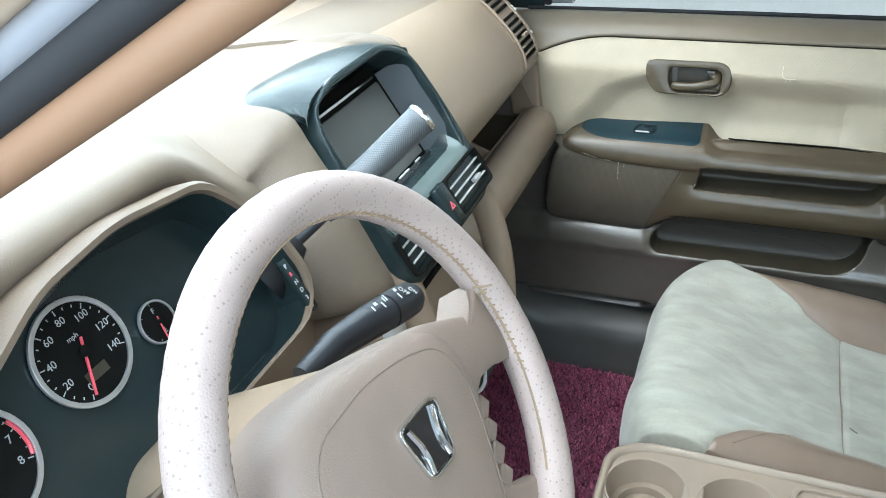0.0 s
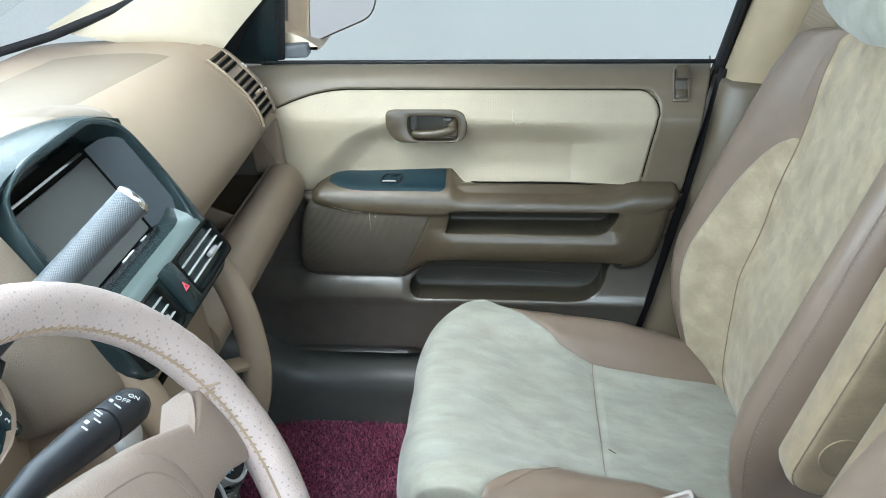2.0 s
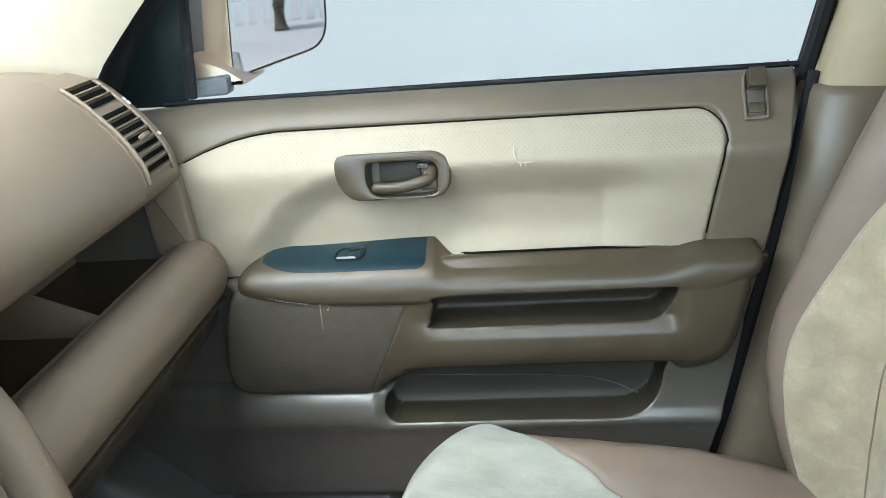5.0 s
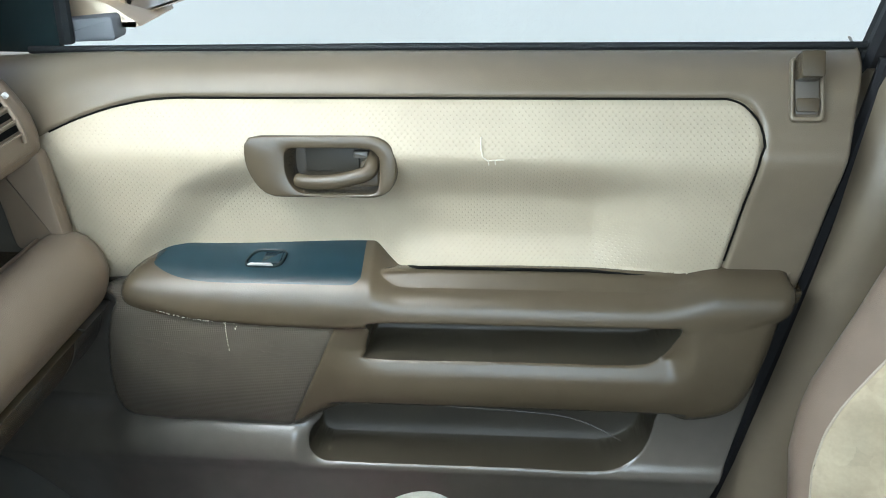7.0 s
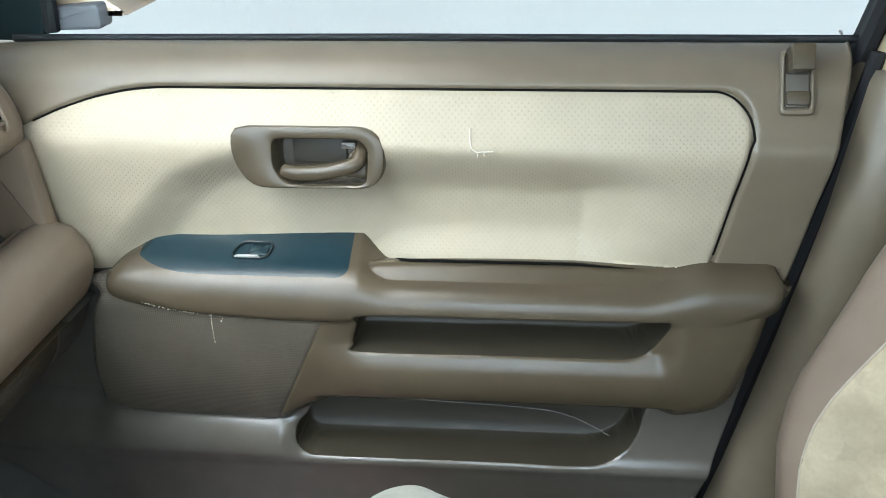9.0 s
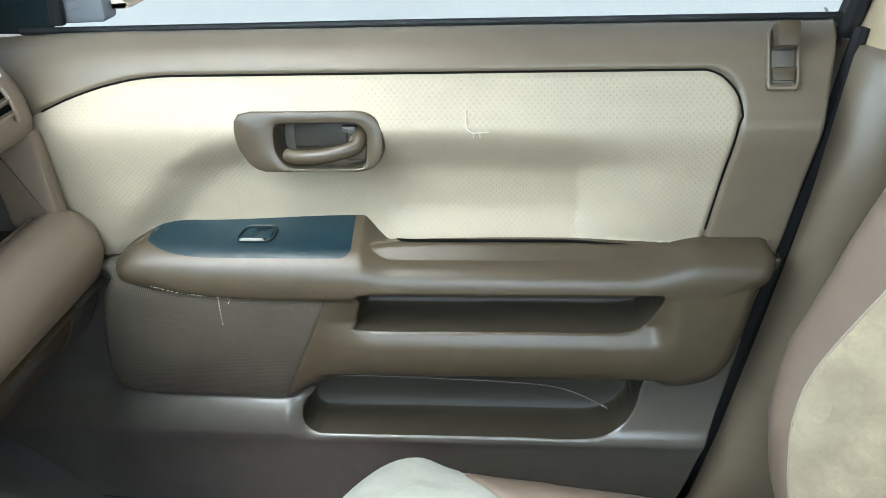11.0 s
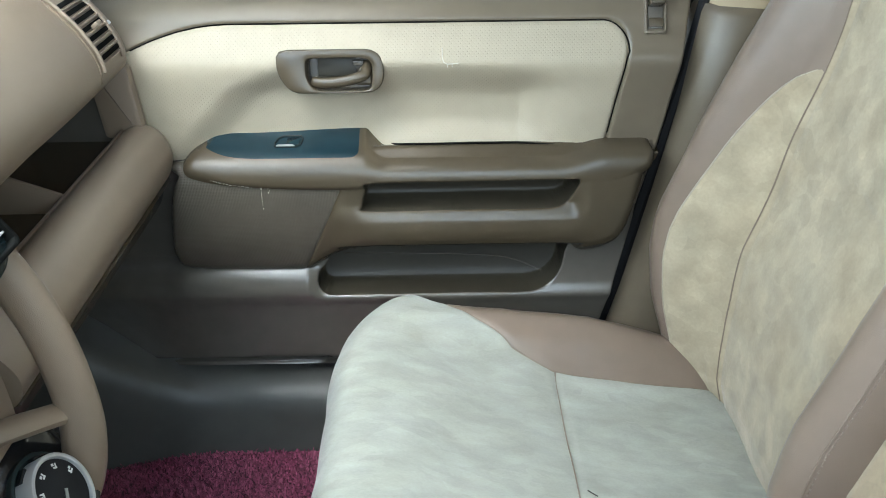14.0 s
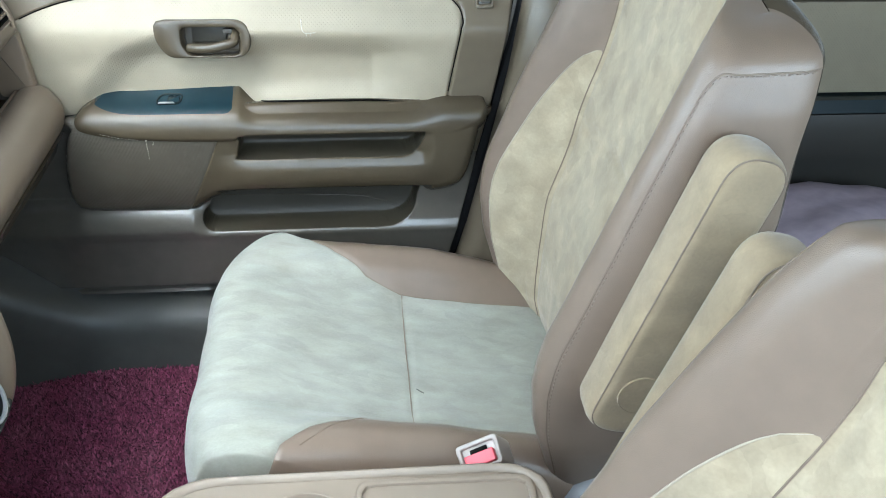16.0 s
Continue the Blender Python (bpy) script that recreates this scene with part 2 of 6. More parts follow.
def prism(outline, depth, m, bevel=0.0, seg=2):
    """A plate: a 2D outline in m's xy plane, depth along its z, with softened rims."""
    bm = bmesh.new()
    vs = [bm.verts.new((p[0], p[1], 0)) for p in outline]
    f = bm.faces.new(vs)
    r = bmesh.ops.extrude_face_region(bm, geom=[f])
    bmesh.ops.translate(bm, vec=(0, 0, depth), verts=[v for v in r["geom"] if isinstance(v, bmesh.types.BMVert)])
    if bevel:
        caps = [e for e in bm.edges if abs(e.verts[0].co.z - e.verts[1].co.z) < 1e-6]
        bmesh.ops.bevel(bm, geom=caps, offset=bevel, segments=seg, profile=0.5, affect="EDGES")
    bmesh.ops.transform(bm, matrix=m, verts=bm.verts)
    return bm


def axes(o, u, v):
    """A matrix with origin o, x along u, y towards v."""
    u = Vector(u).normalized()
    w = u.cross(Vector(v)).normalized()
    v = w.cross(u)
    m = Matrix((u, v, w)).transposed().to_4x4()
    m.translation = o
    return m


def tube(points, radius, sides=10, flat=1.0, up=(0, 0, 1), closed=False, caps=True):
    """A swept tube; radius: one or one a point; flat: width over thickness."""
    pts = [Vector(p) for p in points]
    k = len(pts)
    verts, faces = [], []
    for i, p in enumerate(pts):
        a, b = (pts[i - 1], pts[(i + 1) % k]) if closed else (pts[max(i - 1, 0)], pts[min(i + 1, k - 1)])
        d = (b - a).normalized()
        s = d.cross(Vector(up))
        s = s.normalized() if s.length > 1e-6 else Vector((1, 0, 0))
        w = s.cross(d)
        r = radius[i] if isinstance(radius, (list, tuple)) else radius
        for j in range(sides):
            q = 2 * math.pi * j / sides
            verts.append(p + s * math.cos(q) * r * flat + w * math.sin(q) * r)
    for i in range(k if closed else k - 1):
        for j in range(sides):
            a, b = i * sides + j, i * sides + (j + 1) % sides
            c, d = ((i + 1) % k) * sides + (j + 1) % sides, ((i + 1) % k) * sides + j
            faces.append((a, b, c, d))
    if caps and not closed:
        faces.append(tuple(range(sides))[::-1])
        faces.append(tuple((k - 1) * sides + j for j in range(sides)))
    return verts, faces


def tube_bm(*a, **k):
    v, f = tube(*a, **k)
    bm = bmesh.new()
    vs = [bm.verts.new(p) for p in v]
    for q in f:
        bm.faces.new([vs[i] for i in q])
    return bm


def smooth_path(points, n=8):
    """Catmull-Rom through the points."""
    P = [Vector(p) for p in points]
    out = []
    for i in range(len(P) - 1):
        a, b, c, d = P[max(i - 1, 0)], P[i], P[i + 1], P[min(i + 2, len(P) - 1)]
        for j in range(n):
            t = j / n
            out.append(0.5 * (2 * b + (c - a) * t + (2 * a - 5 * b + 4 * c - d) * t * t + (3 * b - a - 3 * c + d) * t ** 3))
    out.append(P[-1])
    return out


def curve_np(points, n):
    """Catmull-Rom through 2D points, evenly resampled to n along its length."""
    p = np.array([tuple(q) for q in smooth_path([(a, b, 0) for a, b in points], 14)])[:, :2]
    s = np.r_[0, np.cumsum(np.hypot(*np.diff(p, axis=0).T))]
    q = np.linspace(0, s[-1], n)
    return np.c_[np.interp(q, s, p[:, 0]), np.interp(q, s, p[:, 1])]


def step(a, b, x):
    t = np.clip((x - a) / (b - a), 0, 1)
    return t * t * (3 - 2 * t)


def rbox_sdf(x, z, cx, cz, hx, hz, r):
    qx, qz = np.abs(x - cx) - hx + r, np.abs(z - cz) - hz + r
    return np.hypot(np.maximum(qx, 0), np.maximum(qz, 0)) + np.minimum(np.maximum(qx, qz), 0) - r


def patchwork(U, V, place, bounds, region, names, parent, close_u=False):
    """A surface over a grid, cut along smooth lines into parts. bounds: functions of (u, v) that are zero on a line, to which
    the grid is drawn; region(u, v): the index into names (name, material, label) of each face."""
    U, V = U.copy(), V.copy()
    locked = np.zeros(U.shape, bool)
    for g in bounds:
        val = g(U, V)
        best = np.full(U.shape, 9.0)
        nu, nv = U.copy(), V.copy()
        for ax in (0, 1):
            for sh in (1, -1):
                other = np.roll(val, -sh, ax)
                ok = np.ones(U.shape, bool)
                idx = [slice(None), slice(None)]
                idx[ax] = -1 if sh == 1 else 0
                ok[tuple(idx)] = False
                cross = ok & (val * other < 0)
                t = np.where(cross, val / np.where(cross, val - other, 1), 9)
                take = (t <= 0.5001) & (t < best) & ~locked
                best[take] = t[take]
                uo, vo = np.roll(U, -sh, ax), np.roll(V, -sh, ax)
                nu[take] = (U + (uo - U) * t)[take]
                nv[take] = (V + (vo - V) * t)[take]
        U, V = nu, nv
        locked |= best < 5
    P = place(U, V)
    n, m = U.shape
    I = np.arange(n * m).reshape(n, m)
    if close_u:
        I = np.vstack([I, I[:1]])
        U2, V2 = np.vstack([U, U[:1]]), np.vstack([V, V[:1]])
        U2[-1] = U[-1] + (U[-1] - U[-2])
        lock2 = np.vstack([locked, locked[:1]])
    else:
        U2, V2, lock2 = U, V, locked
    a, b, c, d = I[:-1, :-1], I[1:, :-1], I[1:, 1:], I[:-1, 1:]
    la, lb, lc, ld = lock2[:-1, :-1], lock2[1:, :-1], lock2[1:, 1:], lock2[:-1, 1:]
    other = (lb & ld) & ~(la & lc)
    ctr = lambda A, i: [A[:-1, :-1], A[1:, :-1], A[1:, 1:], A[:-1, 1:]][i]  # noqa: E731
    tris, us, vs = [], [], []
    for first in (True, False):
        sel = (0, 1, 2) if first else (0, 2, 3)
        alt = (0, 1, 3) if first else (1, 2, 3)
        Q = [a, b, c, d]
        t1 = np.stack([Q[i] for i in sel], -1)
        t2 = np.stack([Q[i] for i in alt], -1)
        tris.append(np.where(other[..., None], t2, t1).reshape(-1, 3))
        us.append(np.where(other, sum(ctr(U2, i) for i in alt), sum(ctr(U2, i) for i in sel)).ravel() / 3)
        vs.append(np.where(other, sum(ctr(V2, i) for i in alt), sum(ctr(V2, i) for i in sel)).ravel() / 3)
    tris, us, vs = np.vstack(tris), np.concatenate(us), np.concatenate(vs)
    reg = region(us, vs)
    P = P.reshape(-1, 3)
    made = []
    for i, (name, mat, label) in enumerate(names):
        f = tris[reg == i]
        if not len(f):
            made.append(None)
            continue
        used, inv = np.unique(f, return_inverse=True)
        made.append(mesh_object(name, P[used], inv.reshape(-1, 3), mat, parent, label))
    return made


def text_mesh(body, size, m, mat, parent, name="lettering", depth=0.0002):
    cu = bpy.data.curves.new(name, "FONT")
    cu.body, cu.size, cu.extrude, cu.align_x, cu.align_y = body, size, depth, "CENTER", "CENTER"
    cu.resolution_u = 2
    ob = bpy.data.objects.new(name, cu)
    me = bpy.data.meshes.new_from_object(ob)
    bpy.data.objects.remove(ob)
    me.transform(m)
    me.materials.clear()
    me.materials.append(mat)
    o = new(name, me)
    o.parent = parent
    return o


def even(outline, n, cx, cy):
    """An outline resampled to n points by angle round (cx, cy)."""
    p = np.array([(q[0] - cx, q[1] - cy) for q in outline])
    p = np.vstack([p, p[:1]])
    s = np.r_[0, np.cumsum(np.hypot(*np.diff(p, axis=0).T))]
    fine = np.linspace(0, s[-1], 1200, endpoint=False)
    d = np.c_[np.interp(fine, s, p[:, 0]), np.interp(fine, s, p[:, 1])]
    ang = np.mod(np.arctan2(d[:, 1], d[:, 0]), 2 * np.pi)
    o = np.argsort(ang)
    a = 2 * np.pi * np.arange(n) / n
    r = np.interp(a, ang[o], np.hypot(*d[o].T), period=2 * np.pi)
    return np.c_[cx + r * np.cos(a), cy + r * np.sin(a)]


def ring_plate(outer, inner, h, cup, m, soft=0.002, n=72, floor=True, dish=1.0):
    """A plate with a recess: outer and inner outlines, h thick, the recess cup deep from the front face."""
    cx, cy = np.mean([p[0] for p in inner]), np.mean([p[1] for p in inner])
    o, i = even(outer, n, cx, cy), even(inner, n, cx, cy)
    c = np.array([cx, cy])
    shrink = lambda q, d: q - (q - c) / np.maximum(np.hypot(*(q - c).T), 1e-6)[:, None] * d  # noqa: E731
    loops = [(o, 0), (o, h - soft), (shrink(o, soft * 0.3), h - soft * 0.3), (shrink(o, soft), h), (shrink(i, -soft), h),
             (shrink(i, -soft * 0.3), h - soft * 0.3), (i, h - soft), (c + (i - c) * dish, h - cup)]
    bm = bmesh.new()
    rows = [[bm.verts.new((p[0], p[1], z)) for p in q] for q, z in loops]
    for a, b in zip(rows, rows[1:]):
        for j in range(n):
            bm.faces.new((a[j], a[(j + 1) % n], b[(j + 1) % n], b[j]))
    if floor:
        bm.faces.new(rows[-1])
    if cup < h:
        bm.faces.new(rows[0][::-1])
    bmesh.ops.transform(bm, matrix=m, verts=bm.verts)
    return bm


def disc_outline(r, n=40, cx=0, cy=0, k=1.0):
    return [(cx + r * math.cos(2 * math.pi * i / n), cy + k * r * math.sin(2 * math.pi * i / n)) for i in range(n)]


def loft(sections, closed=True, caps=True):
    bm = bmesh.new()
    rows = [[bm.verts.new(p) for p in s] for s in sections]
    n = len(rows[0])
    for a, b in zip(rows, rows[1:]):
        for j in range(n if closed else n - 1):
            bm.faces.new((a[j], a[(j + 1) % n], b[(j + 1) % n], b[j]))
    if caps and closed:
        bm.faces.new(rows[0][::-1])
        bm.faces.new(rows[-1])
    return bm


DOORFACE = axes((0, 0, 0), (1, 0, 0), (0, 0, 1))  # xy -> (x, z), its z axis points to -y


def on_door(y):
    m = DOORFACE.copy()
    m.translation = (0, y, 0)
    return m


TEAR = material("white_torn_fibre", (0.58, 0.54, 0.45), 0.8, vary=0.3, scale=800)



def lift_m(m, d):
    return m @ Matrix.Translation((0, 0, d))


# ---- passenger door ----
# The trim is laid out on a plane that leans by LEAN: x along the car, v up the leaning plane, h away from the cabin.
LEAN = radians(27)
CL_, SL_ = math.cos(LEAN), math.sin(LEAN)


def vh(y, z):
    """v and h of a place of the door's section."""
    return z * CL_ + (y - 1.55) * SL_, (y - 1.55) * CL_ - z * SL_


def section(points):
    """h over v for a section given as (y, z) from the top down."""
    c = curve_np(points, 260)
    v, h = vh(c[:, 0], c[:, 1])
    o = np.argsort(v)
    return lambda q: np.interp(q, v[o], h[o])


def outline_sdf(points, x, v, n=5):
    """Signed distance from a smooth closed outline given as (x, y, z)."""
    p = [(a, vh(b, c)[0]) for a, b, c in points]
    q = np.array([tuple(w) for w in smooth_path([(a, b, 0) for a, b in p[-2:] + p + p[:2]], n)])[2 * n:-n, :2]
    best, inside = np.full(x.shape, 9.0), np.zeros(x.shape, bool)
    for a, b in zip(q, np.roll(q, -1, 0)):
        d = b - a
        t = np.clip(((x - a[0]) * d[0] + (v - a[1]) * d[1]) / max(d @ d, 1e-12), 0, 1)
        best = np.minimum(best, np.hypot(x - a[0] - t * d[0], v - a[1] - t * d[1]))
        if abs(d[1]) > 1e-9:
            hit = ((a[1] > v) != (b[1] > v)) & (x < a[0] + (v - a[1]) * d[0] / d[1])
            inside ^= hit
    return np.where(inside, -best, best)


def roll_off(s, r):
    """How far a body with a rounded rim of radius r falls away at the distance s from its outline."""
    t = np.clip(s + r, 0, r)
    return r - np.sqrt(np.maximum(r * r - t * t, 0)) + 7 * np.maximum(s, 0)


def soft_min(a, b, k):
    t = np.clip(0.5 + 0.5 * (b - a) / k, 0, 1)
    return b + (a - b) * t - k * t * (1 - t)


UPPER = section([(1.650, 1.164), (1.634, 1.167), (1.613, 1.158), (1.598, 1.142), (1.588, 1.124), (1.573, 1.10), (1.564, 1.078), (1.570, 1.03),
                 (1.572, 1.00), (1.576, 0.96), (1.583, 0.92), (1.59, 0.85), (1.60, 0.70), (1.62, 0.55)])
ARM_FRONT = section([(1.640, 0.987), (1.60, 0.974), (1.575, 0.9635), (1.560, 0.957), (1.5485, 0.949), (1.5405, 0.940), (1.5355, 0.929), (1.5338, 0.917), (1.537, 0.905), (1.56, 0.880), (1.66, 0.78)])
ARM_MID = section([(1.640, 0.951), (1.60, 0.949), (1.575, 0.9475), (1.560, 0.9455), (1.5485, 0.9415), (1.5405, 0.935), (1.5355, 0.926), (1.5338, 0.916), (1.537, 0.905), (1.56, 0.880), (1.66, 0.78)])
ARM_REAR = section([(1.640, 0.968), (1.60, 0.966), (1.575, 0.964), (1.560, 0.9615), (1.5485, 0.956), (1.5405, 0.947), (1.5355, 0.934), (1.5338, 0.918), (1.537, 0.905), (1.56, 0.880), (1.66, 0.78)])
MID_FRONT = section([(1.58, 0.97), (1.545, 0.93), (1.538, 0.90), (1.5375, 0.86), (1.541, 0.82), (1.549, 0.785), (1.56, 0.76), (1.60, 0.70), (1.70, 0.55)])
MID_REAR = section([(1.58, 0.97), (1.545, 0.93), (1.538, 0.914), (1.542, 0.895), (1.5458, 0.876), (1.5438, 0.870), (1.5398, 0.863), (1.5355, 0.855), (1.5332, 0.847), (1.5332, 0.830), (1.5375, 0.814), (1.547, 0.803), (1.60, 0.77), (1.70, 0.66)])
LOW_FRONT = section([(1.66, 0.786), (1.60, 0.772), (1.578, 0.765), (1.561, 0.754), (1.5505, 0.738), (1.5475, 0.720), (1.5515, 0.705), (1.557, 0.69), (1.563, 0.66), (1.568, 0.61), (1.576, 0.565), (1.62, 0.553)])
LOW_REAR = section([(1.64, 0.90), (1.585, 0.84), (1.574, 0.79), (1.568, 0.75), (1.5625, 0.725), (1.5555, 0.712), (1.5535, 0.704), (1.558, 0.69), (1.563, 0.66), (1.568, 0.61), (1.576, 0.565), (1.62, 0.553)])

ARM_RIM = [(-0.092, 1.56, 0.978), (-0.110, 1.56, 0.957), (-0.1175, 1.56, 0.938), (-0.113, 1.56, 0.917), (-0.090, 1.54, 0.916), (-0.051, 1.535, 0.914), (0.008, 1.535, 0.9095), (0.108, 1.535, 0.9045), (0.16, 1.535, 0.908),
           (0.30, 1.535, 0.910), (0.45, 1.535, 0.911), (0.52, 1.54, 0.911), (0.560, 1.56, 0.917), (0.570, 1.56, 0.945), (0.566, 1.565, 0.969), (0.575, 1.60, 1.02), (0.30, 1.62, 1.03), (0.0, 1.62, 1.03)]
MID_RIM = [(-0.105, 1.545, 0.955), (-0.123, 1.545, 0.926), (-0.134, 1.545, 0.898), (-0.144, 1.545, 0.846), (-0.148, 1.545, 0.800), (-0.138, 1.545, 0.774), (-0.081, 1.545, 0.768), (0.004, 1.545, 0.766), (0.048, 1.545, 0.766),
           (0.070, 1.545, 0.781), (0.102, 1.545, 0.797), (0.146, 1.545, 0.800), (0.30, 1.545, 0.801), (0.42, 1.545, 0.799), (0.485, 1.55, 0.794), (0.520, 1.56, 0.799), (0.536, 1.56, 0.822), (0.546, 1.56, 0.862), (0.556, 1.56, 0.917), (0.565, 1.56, 0.955), (0.30, 1.56, 0.97)]
UPPER_POCKET = [(0.158, 1.537, 0.9135), (0.297, 1.537, 0.9145), (0.44, 1.537, 0.9155), (0.461, 1.537, 0.914), (0.457, 1.537, 0.899), (0.451, 1.537, 0.887), (0.442, 1.537, 0.8765), (0.426, 1.537, 0.8705), (0.40, 1.537, 0.869), (0.298, 1.537, 0.869), (0.152, 1.537, 0.868), (0.1415, 1.537, 0.878), (0.147, 1.537, 0.901)]
MAP_POCKET = [(0.063, 1.555, 0.742), (0.065, 1.555, 0.725), (0.077, 1.555, 0.7135), (0.106, 1.555, 0.711), (0.301, 1.555, 0.712), (0.364, 1.555, 0.711), (0.406, 1.555, 0.714), (0.431, 1.555, 0.728), (0.445, 1.555, 0.749), (0.452, 1.555, 0.781), (0.452, 1.555, 0.83), (0.30, 1.555, 0.84), (0.105, 1.555, 0.83), (0.080, 1.555, 0.775), (0.067, 1.555, 0.757)]


def true_x(u, v):
    """The door's rear edge leans: the last third of the trim is drawn out to it."""
    z = (v - 0.022) / CL_
    edge = np.interp(z, [0.50, 0.55, 0.626, 0.765, 0.908, 0.945, 1.167, 1.2], [0.485, 0.500, 0.524, 0.555, 0.584, 0.590, 0.622, 0.626])
    return u + (edge - 0.60) * np.clip((u - 0.30) / 0.30, 0, 1)


def scoop(x, z):
    """The hollow of the insert below its grab bulge, 0 to 1."""
    left = np.interp(z, [0.90, 0.937, 0.979, 1.043, 1.075, 1.086, 1.12], [-0.150, -0.132, -0.104, -0.044, 0.01, 0.04, 0.07])
    right = np.interp(z, [0.95, 1.05, 1.075, 1.09], [0.474, 0.474, 0.450, 0.40])
    crest = 1.0885 - 0.03 * np.maximum(0, x - 0.15) - 0.2 * np.maximum(0, x - 0.36) ** 2
    ramp = np.clip((right - x) / 0.10, 0, 1) ** 1.7
    foot = 1 - 0.75 * step(0.14, 0.20, x) * (1 - step(0.945, 1.01, z))
    return step(crest, crest - 0.044, z) * step(left - 0.012, left + 0.055, x) * ramp * foot


def layers(u, v):
    """h of the upper trim, the armrest's cap, the middle body and the lower panel."""
    x = true_x(u, v)
    w1, w2 = step(0.148, 0.184, x) ** 0.8, step(0.425, 0.500, x)
    upper = UPPER(v)
    upper = upper + 0.034 * step(-0.1, -0.40, x) + (0.025 + 0.009 * step(-0.03, 0.15, x)) * scoop(x, v * CL_ - upper * SL_)
    arm = ARM_FRONT(v) * (1 - w1) + (ARM_MID(v) * (1 - w2) + ARM_REAR(v) * w2) * w1
    arm = arm + roll_off(outline_sdf(ARM_RIM, x, v), 0.0045 + 0.015 * step(-0.02, -0.10, x) + 0.009 * step(0.50, 0.55, x))
    w = step(0.085, 0.165, x)
    end = step(0.452, 0.480, x)
    mid = MID_FRONT(v) * (1 - w) + (MID_REAR(v) * (1 - end) + (MID_FRONT(v) - 0.0055) * end) * w
    mid = mid + roll_off(outline_sdf(MID_RIM, x, v), 0.009 + 0.006 * step(0.46, 0.52, x))
    w = step(0.045, 0.075, x)
    low = LOW_FRONT(v) * (1 - w) + LOW_REAR(v) * w + 0.034 * step(-0.14, -0.40, x)
    low = low + 0.012 * step(-0.135, -0.185, x) * step(0.62, 0.66, v)
    return x, upper, arm, mid, low


def cream_sdf(x, z):
    zz = z + 1.6 * np.maximum(0, -0.03 - x) ** 2
    body = rbox_sdf(x + 0.15 * (1.102 - z) * step(0.2, 0.5, x), zz, 0.0095, 0.9665, 0.5125, 0.1655, 0.038)
    return np.maximum(body, 0.936 - z)


def trim_z(u, v):
    x, up, arm, mid, low = layers(u, v)
    return v * CL_ - np.minimum(np.minimum(up, arm), np.minimum(mid, low)) * SL_


def door_place(u, v):
    x, up, arm, mid, low = layers(u, v)
    h = soft_min(soft_min(up, arm, 0.0015), soft_min(mid, low, 0.0035), 0.0015)
    is_up = up <= np.minimum(np.minimum(arm, mid + 9 * (v > 0.86)), low) + 0.0004
    is_mid = (mid < arm) & (mid < low) & (mid < up)
    y, z = 1.55 + v * SL_ + h * CL_, v * CL_ - h * SL_
    y = y + 0.005 * np.exp(-(cream_sdf(x, z) / 0.0024) ** 2) * is_up * (z > 0.955)
    y = y + 0.02 * step(0.003, -0.003, rbox_sdf(x, z, 0.107, 1.071, 0.066, 0.024, 0.02)) * is_up
    y = y + 0.05 * step(0.002, -0.002, rbox_sdf(x, z, 0.117, 1.066, 0.042, 0.019, 0.008)) * is_up
    # pockets, joints and the curl at the rear edge
    y = y + 0.055 * step(0.0003, -0.003, outline_sdf(UPPER_POCKET, x, v)) * (arm > mid - 0.02)
    y = y + 0.050 * step(0.0003, -0.003, outline_sdf(MAP_POCKET, x, v)) * (low <= np.minimum(mid, arm) + 0.0005)
    y = y + 0.0014 * np.exp(-((x - 0.049 - (z - 0.766) * 0.45) / 0.0014) ** 2) * is_mid * (z < 0.91)
    y = y + 0.055 * step(0.588, 0.600, u)
    return np.stack([x, y, z], -1)


def plate_bound(u, v):
    """The switch plate on the armrest's top: negative inside."""
    x, up, arm, mid, low = layers(u, v)
    lo = 0.8465 + 0.020 * np.clip((0.03 - x) / 0.115, 0, 1) ** 4.2
    s = np.maximum(np.maximum(-0.083 - x, x - 0.1395), lo - v)
    corner = np.hypot(x - 0.1265, v - 0.8605)
    return np.maximum(s, np.where((x > 0.1265) & (v < 0.8605), corner - 0.014, -1))


